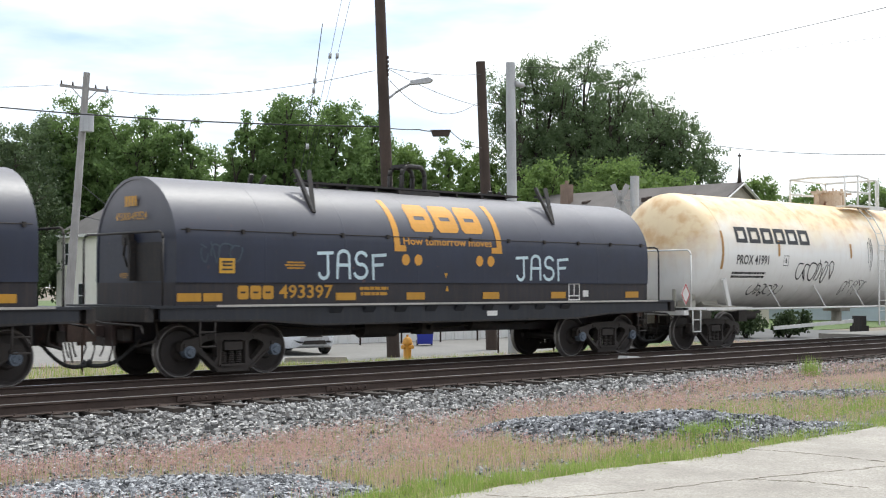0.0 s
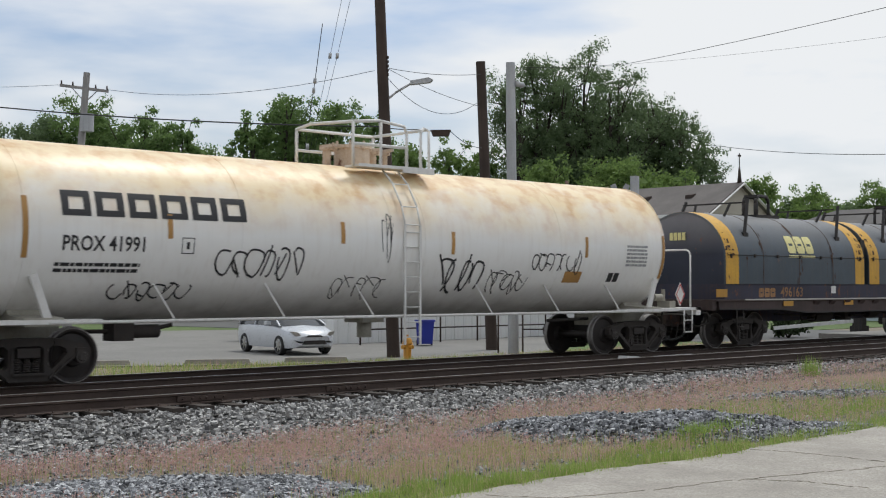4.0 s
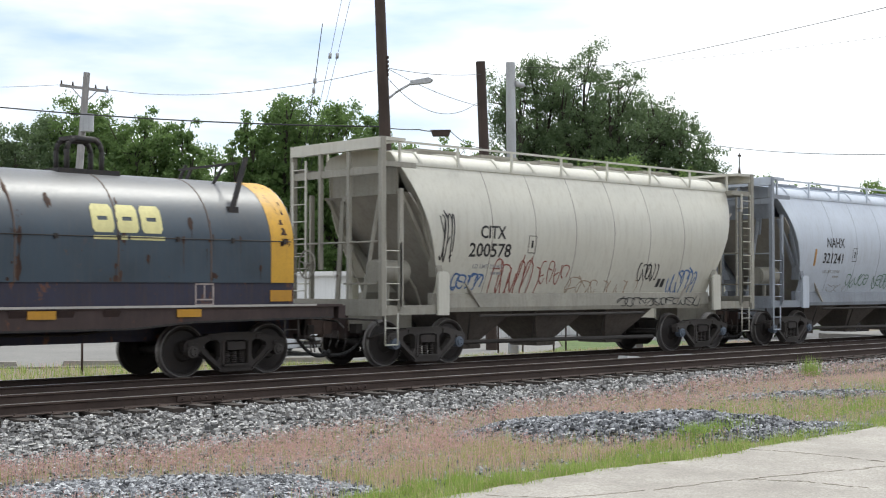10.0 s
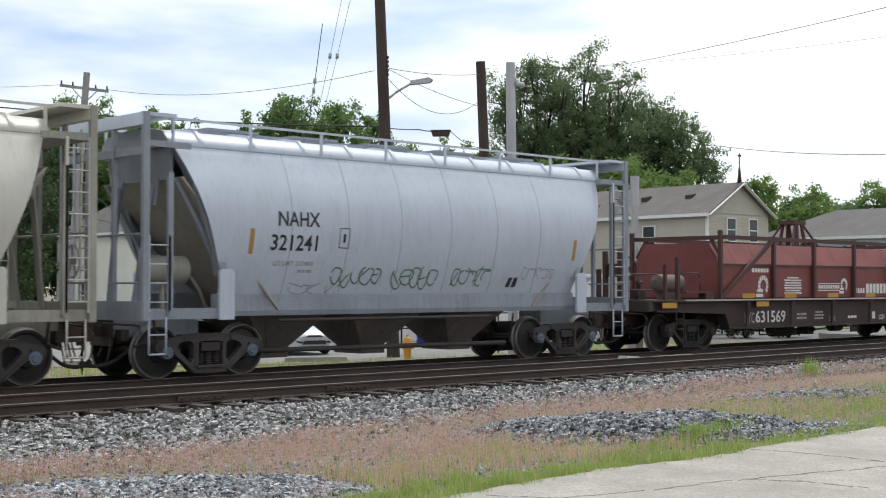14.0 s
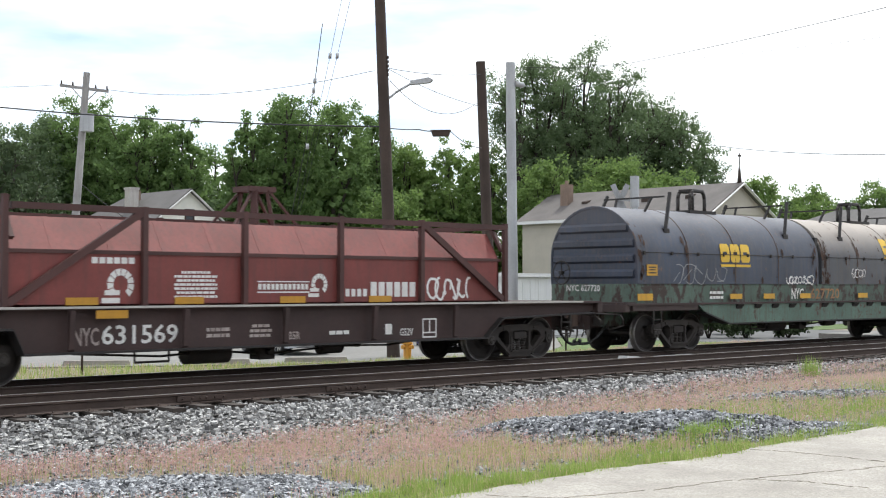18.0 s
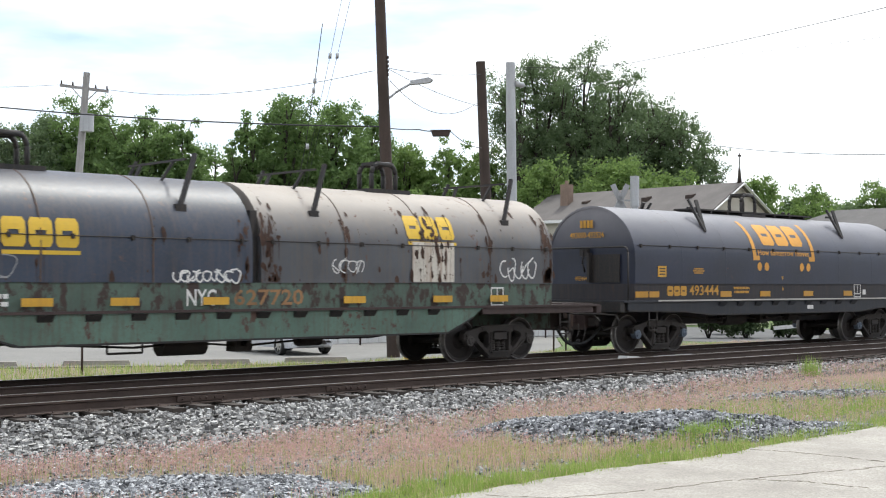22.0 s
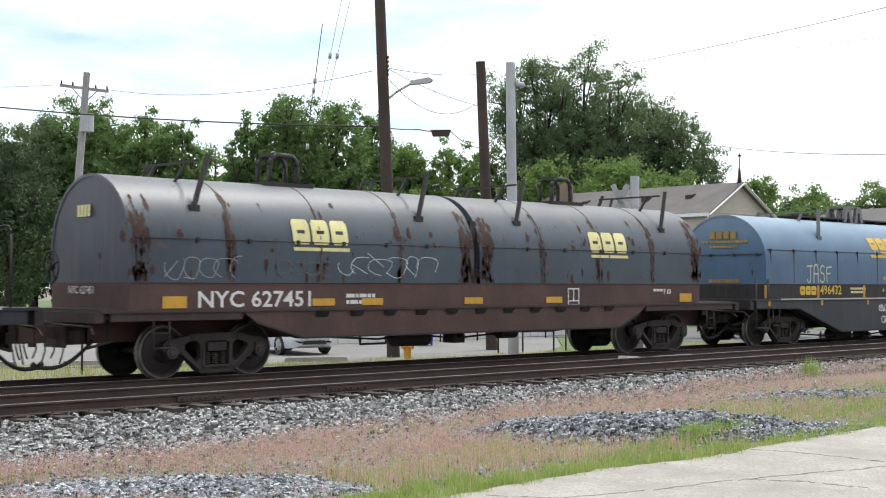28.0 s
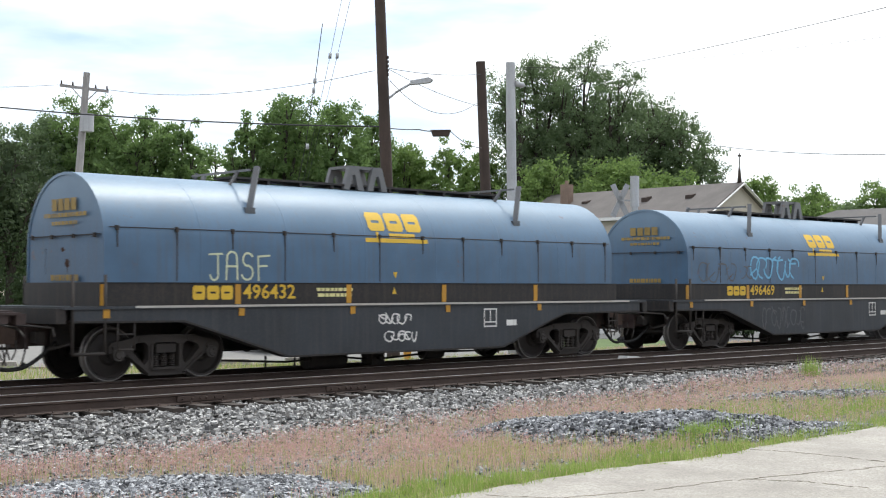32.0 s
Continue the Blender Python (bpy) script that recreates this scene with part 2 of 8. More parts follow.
MAT["trough_dark"] = paint("sooty navy trough paint", (0.02, 0.019, 0.024), 0.6, 0.3, 0.35, (0.07, 0.045, 0.032), 0.35, rust=0.25, rust_col=(0.05, 0.028, 0.02))
MAT["soot_blue"] = paint("sooty blue-black frame paint", (0.017, 0.02, 0.027), 0.6, 0.3, 0.3, (0.06, 0.05, 0.042), 0.25)
MAT["rubber"] = paint("black rubber hose", (0.015, 0.015, 0.015), 0.6, 0.2, 0.2, streak=0)
MAT["galv"] = paint("galvanised steel", (0.42, 0.43, 0.44), 0.5, 0.12, 0.15, streak=0.15, metal=0.4)
MAT["blue_hose"] = paint("blue plastic", (0.03, 0.05, 0.45), 0.5, 0.1, 0.1, streak=0)
# ---------------------------------------------------------------- lettering and marks
def outline_text(words, size, squeeze=1.0, width=None):
    """The built-in font's letters as a flat mesh in x and y, its middle at the origin, capitals of that height."""
    c = bpy.data.curves.new("letters", "FONT")
    c.body, c.align_x, c.align_y, c.size, c.resolution_u = words, "CENTER", "CENTER", size * 1.4, 2
    c.offset = size * .022
    o = bpy.data.objects.new("letters", c)
    me = bpy.data.meshes.new_from_object(o)
    bpy.data.objects.remove(o)
    bpy.data.curves.remove(c)
    if width:
        xs = [v.co.x for v in me.vertices]
        squeeze = width / (max(xs) - min(xs))
    for v in me.vertices:
        v.co.x *= squeeze
    return me


def ribbon(lines, width):
    """Hand-drawn strokes as flat ribbons in x and y."""
    s = Shape()
    for line in lines:
        for (x0, y0), (x1, y1) in zip(line, line[1:]):
            d = math.hypot(x1 - x0, y1 - y0) or 1
            ax, ay = (x1 - x0) / d * width / 2, (y1 - y0) / d * width / 2
            s.add([(x0 - ax * 0.8 - ay, y0 - ay * 0.8 + ax, 0), (x0 - ax * 0.8 + ay, y0 - ay * 0.8 - ax, 0),
                   (x1 + ax * 0.8 + ay, y1 + ay * 0.8 - ax, 0), (x1 + ax * 0.8 - ay, y1 + ay * 0.8 + ax, 0)], [(0, 1, 2, 3)])
    return s.mesh("strokes")


def blocks(polys):
    """Flat outlines in x and y."""
    s = Shape()
    for p in polys:
        s.add([(x, y, 0) for x, y in p], [tuple(range(len(p)))])
    return s.mesh("blocks")


def rect(x0, x1, y0, y1):
    return [(x0, y0), (x1, y0), (x1, y1), (x0, y1)]


def lay(me, x, z, surf, eps=0.006):
    """Lays a flat mesh on a car's near side at x, z; surf(x, z) is the side's y. The mesh follows the curve."""
    bm = bmesh.new()
    bm.from_mesh(me)
    for v in bm.verts:
        v.co = (x + v.co.x, 0, z + v.co.y)
    zs = [v.co.z for v in bm.verts]
    k = math.floor(min(zs) / 0.07) + 1
    while k * 0.07 < max(zs):
        bmesh.ops.bisect_plane(bm, geom=bm.verts[:] + bm.edges[:] + bm.faces[:], plane_co=(0, 0, k * 0.07), plane_no=(0, 0, 1))
        k += 1
    for v in bm.verts:
        v.co.y = surf(v.co.x, v.co.z) - eps
    bmesh.ops.recalc_face_normals(bm, faces=bm.faces)
    bm.to_mesh(me)
    bm.free()
    return me


def mark(parent, name, me, material, label=""):
    me.materials.append(MAT[material])
    return part(name, me, None, parent, label)


def lettering(parent, words, x, z, size, material, surf, squeeze=1.0, label="", width=None):
    return mark(parent, "lettering", lay(outline_text(words, size, squeeze, width), x, z, surf), material, label)


def bars(parent, rows, x, z, surf, material, h=0.05, label="rows of small unreadable lettering", seed=1):
    """Small print that cannot be read: rows of short bars."""
    rnd = random.Random(seed)
    polys = []
    for k, width in enumerate(rows):
        a = -width / 2
        while a < width / 2 - 0.02:
            b = min(width / 2, a + rnd.uniform(0.05, 0.16) * h / 0.05)
            polys.append(rect(a, b, -k * h * 1.7, -k * h * 1.7 + h))
            a = b + h * 0.35
    return mark(parent, "small_print", lay(blocks(polys), x, z, surf), material, label)


def emblem(parent, x, z, w, h, material, surf, underline=True, label="company emblem of slab shapes"):
    """Three slab shapes with notches in place of the company's letters, and the bars under them."""
    s, g = w / 3, h / 2
    p = []
    for k in (-1, 0, 1):
        a, b, q = (k - .44) * s, (k + .44) * s, .1 * s
        p += [[(a + q, -g), (b - q, -g), (b, -g * .7), (b, -g * .14), (a, -g * .14), (a, -g * .7)],
              [(a, g * .14), (b, g * .14), (b, g * .7), (b - q, g), (a + q, g), (a, g * .7)], rect(a, a + q * 2.4, -g * .14, g * .14), rect(b - q * 2.4, b, -g * .14, g * .14)]
    if underline:
        p += [rect(-1.42 * s, -.05 * s, -g * 1.5, -g * 1.22), rect(.05 * s, 1.5 * s, -g * 1.5, -g * 1.22)]
    return mark(parent, "emblem", lay(blocks(p), x, z, surf), material, label)


def scribble(parent, x, z, w, h, material, surf, seed, n=6, width=0.03, label="looping spray-painted graffiti"):
    """Graffiti that cannot be read, as looping strokes."""
    rnd = random.Random(seed)
    lines = []
    for k in range(n):
        cx, line = -w / 2 + w * (k + 0.5) / n, []
        a0, turn = rnd.uniform(0, 6), rnd.choice((-1, 1)) * rnd.uniform(2.5, 6.5)
        rx, ry = w / n * rnd.uniform(0.35, 0.75), h / 2 * rnd.uniform(0.6, 1.0)
        for i in range(13):
            a = a0 + turn * i / 12
            line.append((cx + rx * math.cos(a) + 0.1 * rx * math.sin(3 * a), ry * math.sin(a) + 0.15 * ry * math.cos(2 * a)))
        lines.append(line)
        if rnd.random() < 0.6:
            lines.append([(cx - rx, rnd.uniform(-1, 1) * h / 2), (cx + rx * 0.3, rnd.uniform(-1, 1) * h / 2)])
    return mark(parent, "graffiti", lay(ribbon(lines, width), x, z, surf), material, label)


def tag_letters(parent, x, z, w, h, material, surf, width=0.06, label="hand-sprayed pale graffiti letters"):
    """Four sprayed letters: J, A, S, F."""
    u = w / 4.4
    arc = lambda cx, cy, rx, ry, a0, a1, n=9: [(cx + rx * math.cos(radians(a0 + (a1 - a0) * i / n)), cy + ry * math.sin(radians(a0 + (a1 - a0) * i / n))) for i in range(n + 1)]
    g = h / 2
    lines = [[(-2.2 * u, g * .8), (-1.3 * u, g * .85)], [(-1.6 * u, g * .8), (-1.58 * u, -g * .5)] + arc(-1.85 * u, -g * .55, .28 * u, g * .4, 0, -170),
             [(-1.0 * u, -g * .9), (-.95 * u, g * .6)] + arc(-.6 * u, g * .6, .35 * u, g * .4, 180, 0) + [(-.2 * u, -g * .9)], [(-1 * u, 0), (-.2 * u, 0)],
             arc(.55 * u, g * .48, .36 * u, g * .45, 30, 260) + arc(.5 * u, -g * .42, .42 * u, g * .5, 80, -160),
             [(1.35 * u, -g * .95), (1.3 * u, g * .7), (2.15 * u, g * .78)], [(1.3 * u, g * .02), (1.95 * u, g * .06)]]
    return mark(parent, "graffiti", lay(ribbon(lines, width), x, z, surf), material, label)


def rust_patches(parent, spans, seed, n=26, material="rust_dark", eps=.004):
    """Ragged flaking patches at the ends and seams of a cover, most of them longer than wide, with runs below."""
    rnd = random.Random(seed)
    polys = []
    for xc, spread, share in spans:
        for k in range(int(n * share * 3.4)):
            x, z = xc + rnd.gauss(0, spread), rnd.choice((rnd.uniform(1.68, 2.5), rnd.uniform(2.3, 3.1), rnd.uniform(1.66, 1.95), rnd.gauss(2.5, .12)))
            r = .008 + .045 * rnd.random() ** 2.6
            tall = rnd.uniform(.9, 3.4)
            o = rnd.uniform(0, 50)
            m = 14
            polys.append([(x + r * math.cos(6.283 * i / m) * (1 + .75 * noise.noise((o, 1.6 * math.cos(6.283 * i / m), 1.6 * math.sin(6.283 * i / m)))),
                           z + r * tall * math.sin(6.283 * i / m) * (1 + .75 * noise.noise((o + 9, 1.6 * math.cos(6.283 * i / m), 1.6 * math.sin(6.283 * i / m))))) for i in range(m)])
            if rnd.random() < .4:
                w, d = r * .25, rnd.uniform(.15, .6)
                polys.append([(x - w, z), (x + w, z), (x + w * .3, max(1.64, z - d)), (x - w * .3, max(1.64, z - d))])
    ob = mark(parent, "rust", lay(blocks([[(px, min(3.3, max(1.64, pz))) for px, pz in p] for p in polys]), 0, 0, hood_y, eps), material, "flaking dark rust patches")
    return tagged(ob, "flaking dark rust patches", kind="stuff")


def flat_side(y):
    return lambda x, z: y


# ---------------------------------------------------------------- running gear, shared by all cars
WHEEL_R = 0.48


def wheel_mesh():
    s = Shape()
    R = WHEEL_R
    for side in (-1, 1):
        prof = [(0.09, 0.09), (0.16, 0.08), (0.20, 0.02), (R - 0.10, -0.015), (R - 0.06, 0.03), (R - 0.012, 0.035), (R, 0.022), (R + 0.003, -0.06),
                (R + 0.028, -0.075), (R + 0.026, -0.1), (R - 0.05, -0.105), (R - 0.1, -0.05), (0.18, -0.04), (0.12, -0.1), (0.09, -0.1)]
        s.lathe([(r, k) for r, k in prof], (0, side * 0.755, 0), (0, side, 0), 32)
    s.cyl((0, -0.84, 0), (0, 0.84, 0), 0.085, 12)
    s.cyl((0, -1.0, 0), (0, 1.0, 0), 0.07, 12)
    return s.mesh("wheelset", MAT["wheel"])


def tread_mesh():
    """The polished tread and flange tip of a wheel."""
    s = Shape()
    R = WHEEL_R
    s.lathe([(R - 0.022, 0.0385), (R - 0.010, 0.0385), (R + .003, 0.024), (R + 0.005, -0.06), (R + 0.030, -0.076), (R + 0.028, -0.1)], (0, -0.755, 0), (0, -1, 0), 36)
    return s.mesh("tread", MAT["tread"])


def cap_mesh(material):
    s = Shape()
    s.cyl((0, -.98, 0), (0, -1.14, 0), 0.115, 16)
    s.cyl((0, -1.14, 0), (0, -1.165, 0), 0.085, 16, 0.07)
    for k in range(3):
        a = k * 2.094
        s.cyl((0.05 * math.cos(a), -1.16, 0.05 * math.sin(a)), (0.05 * math.cos(a), -1.185, 0.05 * math.sin(a)), 0.018, 6)
    return s.mesh("bearing_cap", material)


def side_frame_mesh(material):
    """A heavy casting with a teardrop window on either side of the spring opening."""
    half = [(1.13, .50), (1.13, .62), (1.07, .69), (.90, .715), (.72, .755), (.48, .80), (.24, .815)]
    under = [(1.05, .50), (1.03, .595), (.88, .595), (.85, .47), (.76, .42), (.64, .36), (.43, .15), (.34, .09)]
    outer = [(-x, z) for x, z in half] + half[::-1] + under + [(-x, z) for x, z in under[::-1]]
    drop = [(.35, .37), (.42, .285), (.55, .395), (.70, .55), (.68, .62), (.58, .67), (.43, .685), (.35, .62)]
    nest = [(-.26, .205), (.26, .205), (.26, .63), (.20, .675), (-.20, .675), (-.26, .63)]
    loops = [outer, drop, [(-x, z) for x, z in drop[::-1]], nest]
    flat = [p for ring in loops for p in ring]
    tris = geometry.tessellate_polygon([[Vector((x, z, 0)) for x, z in ring] for ring in loops])
    s = Shape()
    n = len(flat)
    s.add([(x, -.075, z) for x, z in flat] + [(x, .075, z) for x, z in flat], [tuple(t) for t in tris] + [tuple(i + n for i in t[::-1]) for t in tris])
    for ring in loops:
        m = len(ring)
        s.add([(x, -.075, z) for x, z in ring] + [(x, .075, z) for x, z in ring], [(i, (i + 1) % m, (i + 1) % m + m, i + m) for i in range(m)])
    for k in (-1, 1):
        s.box(k * .955 - .11, k * .955 + .11, -.11, .11, .565, .63)
        s.prism([(k * .30, .66), (k * .265, .66), (k * .265, .21), (k * .33, .21)], -.1, .1)
        s.beam((k * .36, -.085, .14), (k * .78, -.085, .47), .03, .07, (0, 1, 0))
        s.box(k * .50 - .05, k * .50 + .05, -.095, -.07, .70, .76)
    s.box(-.30, .30, -.13, .13, .195, .235)
    s.box(-.62, .62, -.1, .1, .775, .80)
    return s.mesh("side_frame", material)


def spring_mesh():
    prof = [(.03, .235)] + [(.068 if i % 2 else .05, .24 + i * .019) for i in range(13)] + [(.03, .475)]
    return Shape().lathe(prof, (0, 0, 0), (0, 0, 1), 10).mesh("spring", MAT["grime"])


def bolster_mesh():
    s = Shape()
    s.prism([(-1.12, .49), (1.12, .49), (1.12, .64), (.5, .76), (-.5, .76), (-1.12, .64)], -.2, .2, "x")
    s.cyl((0, 0, .74), (0, 0, .90), .2, 14)
    for k in (-1, 1):
        s.box(k * .62 - .05, k * .62 + .05, -.7, .7, .36, .43)
        s.box(k * .50 - .03, k * .50 + .03, -.72, -.6, .28, .5)
        s.box(k * .50 - .03, k * .50 + .03, .6, .72, .28, .5)
    s.beam((-.6, .15, .42), (.6, .15, .5), .06, .06)
    return s.mesh("bolster", MAT["grime"])


GEAR = {"tread": tread_mesh(), "wheelset": wheel_mesh(), "cap_blue": cap_mesh(MAT["cap"]), "cap_dark": cap_mesh(MAT["cast"]), "frame": side_frame_mesh(MAT["cast"]),
        "frame_dark": side_frame_mesh(MAT["grime"]), "spring": spring_mesh(), "bolster": bolster_mesh()}
WHEELSETS = []
CARS = []


def trucks(car, half, dark=True, caps="cap_dark", base=0.955, rear=None):
    for sx in (-half, half if rear is None else rear):
        for sy in (-1.02, 1.02):
            part("side_frame", GEAR["frame_dark" if dark else "frame"], None, car).location = (sx, sy, 0)
            for k in (-.17, 0, .17):
                part("spring", GEAR["spring"], None, car).location = (sx + k, sy, 0)
        part("bolster", GEAR["bolster"], None, car).location = (sx, 0, 0)
        for k in (-base, base):
            w = part("wheelset", GEAR["wheelset"], None, car)
            w.location = (sx + k, 0, WHEEL_R)
            part("tread", GEAR["tread"], None, w, "worn bright running tread")
            part("tread", GEAR["tread"], None, w, "worn bright running tread").rotation_euler = (0, 0, math.pi)
            part("bearing_cap", GEAR[caps], None, w)
            part("bearing_cap", GEAR[caps], None, w).rotation_euler = (0, 0, math.pi)
            WHEELSETS.append((w, (sx + k, 0, WHEEL_R)))


def coupler(car, end, half, hose_drop=0.42):
    """end: -1 or 1. Draft gear, knuckle, cut lever and a drooping air hose."""
    s = Shape()
    e = end
    s.box(e * (half - 1.1), e * (half - 0.50), -.24, .24, .60, 1.0)
    s.box(e * (half - .53), e * (half - .46), -.36, .36, .56, 1.06)
    s.box(e * (half - .6), e * (half - .12), -.08, .08, .72, .9)
    part("draft_gear", s, MAT["umber"], car, "rusty draft gear box")
    s = Shape()
    s.prism([(e * (half - .26), -.16), (e * (half - .02), -.21), (e * (half + .07), -.12), (e * (half + .02), .03), (e * (half + .08), .17), (e * (half - .06), .22), (e * (half - .26), .17)], .64, .99, "z")
    s.cyl((e * (half - .02), -.13, .58), (e * (half - .02), -.13, 1.05), .045, 8)
    part("coupler", s, MAT["knuckle"], car, "rust-brown knuckle coupler")
    h = Shape()
    a, b = Vector((e * (half - .95), -.5, .66)), Vector((e * (half + .03), -.34, hose_drop - .16))
    pts = []
    for i in range(13):
        u = i / 12
        pts.append((a[0] + (b[0] - a[0]) * u, a[1] + (b[1] - a[1]) * u, a[2] + (b[2] - a[2]) * u - .17 * math.sin(u * math.pi)))
    h.tube(pts, .034, 8)
    h.cyl(pts[-1], (e * (half + .1), -.32, hose_drop - .1), .05, 8)
    part("air_hose", h, MAT["rubber"], car)
    c = Shape()
    c.tube([(e * (half - .45), -1.45, .80), (e * (half - .5), -1.3, .92), (e * (half - .3), -.3, .95), (e * (half - .2), -.1, 1.0)], .02, 6)
    part("cut_lever", c, MAT["cast"], car)
    for k in range(4):
        c = Shape().tube([(e * (half - .48 + .12 * k), -.34 + .1 * k, .70), (e * (half - .46 + .12 * k), -.38 + .1 * k, .52), (e * (half - .40 + .12 * k), -.36 + .1 * k, .30 + .09 * (k % 2))], .016, 5)
        part("chain", c, MAT["cast"], car)
    c = Shape().tube([(e * (half - 1.0), -.95, 1.0), (e * (half - 1.05), -.95, .66), (e * (half - .7), -.8, .56), (e * (half - .95), -.5, .66)], .026, 6)
    c.box(e * (half - .62) - .08, e * (half - .62) + .08, -.62, -.4, .66, .84)
    part("brake_pipe", c, MAT["grime"], car)


def brake_wheel(car, x, y, z, material="black", r=.28):
    s = Shape()
    n = 20
    ring = [(x, y + r * math.cos(2 * math.pi * i / n), z + r * math.sin(2 * math.pi * i / n)) for i in range(n + 1)]
    s.tube(ring, .018, 6)
    for k in range(5):
        a = k * 1.2566 + .3
        s.beam((x, y, z), (x, y + r * math.cos(a), z + r * math.sin(a)), .03, .012)
    s.cyl((x - .06, y, z), (x + .06, y, z), .05, 10)
    part("brake_wheel", s, MAT[material], car)


def stirrup(car, x, y, ztop, zbot, w=.3, material="grime"):
    s = Shape()
    s.tube([(x - w / 2, y, ztop), (x - w / 2, y, zbot), (x + w / 2, y, zbot), (x + w / 2, y, ztop)], .018, 6)
    s.tube([(x - w / 2, y, (ztop + zbot) / 2 + .02), (x + w / 2, y, (ztop + zbot) / 2 + .02)], .014, 6)
    part("step_stirrup", s, MAT[material], car)


def ladder(car, x, y, z0, z1, w, rungs, material, along="x", name="ladder"):
    s = Shape()
    d = (w / 2, 0) if along == "x" else (0, w / 2)
    for k in (-1, 1):
        s.beam((x + k * d[0], y + k * d[1], z0), (x + k * d[0], y + k * d[1], z1), .05, .03, (0, 1, 0) if along == "x" else (1, 0, 0))
    for i in range(rungs):
        z = z0 + (z1 - z0) * (i + .5) / rungs
        s.cyl((x - d[0], y - d[1], z), (x + d[0], y + d[1], z), .013, 6)
    return part(name, s, MAT[material], car)


# ---------------------------------------------------------------- coil cars
HOOD_W, HOOD_Z0, HOOD_SPRING, HOOD_TOP = 1.43, 1.63, 2.25, 3.48


def hood_y(x, z):
    """The near side of a hood at height z."""
    if z <= HOOD_SPRING:
        return -HOOD_W
    k = min(1, (z - HOOD_SPRING) / (HOOD_TOP - HOOD_SPRING))
    return -HOOD_W * math.sqrt(max(0, 1 - k * k))


def hood_ring(x, grow=0.0, z0=HOOD_Z0):
    w, top = HOOD_W + grow, HOOD_TOP + grow
    pts = [(x, -w, z0), (x, -w, (z0 + HOOD_SPRING) / 2), (x, -w, HOOD_SPRING)]
    n = 20
    for i in range(1, n):
        a = math.pi - math.pi * i / n
        pts.append((x, w * math.cos(a), HOOD_SPRING + (top - HOOD_SPRING) * math.sin(a)))
    pts += [(x, w, HOOD_SPRING), (x, w, (z0 + HOOD_SPRING) / 2), (x, w, z0)]
    return pts


def hood_shell(x0, x1, grow=0.0, dent=0.0, seed=0):
    """Arched shell with flat ends and rims; an old one is dented."""
    s = Shape()
    xs = [x0 + (x1 - x0) * i / 24 for i in range(25)]
    rings = []
    for i, x in enumerate(xs):
        ring = hood_ring(x, grow)
        if dent and 0 < i < 24:
            ring = [(px, py * (1 - dent * abs(noise.noise((px * .9 + seed, py * 1.3, pz * 1.1)))), pz - dent * 1.2 * abs(noise.noise((px * .7 + seed, py, 3.1)))) for px, py, pz in ring]
        rings.append(ring)
    s.loft(rings, closed=False)
    for x, inside in ((x0, .05), (x1, -.05)):
        s.loft([hood_ring(x, grow), hood_ring(x, grow - .05), hood_ring(x + inside, grow - .05)], closed=False)
    return s


def hood_end(x, grow=0.0):
    s = Shape()
    s.add(hood_ring(x, grow - .045), [tuple(range(len(hood_ring(x))))])
    return s


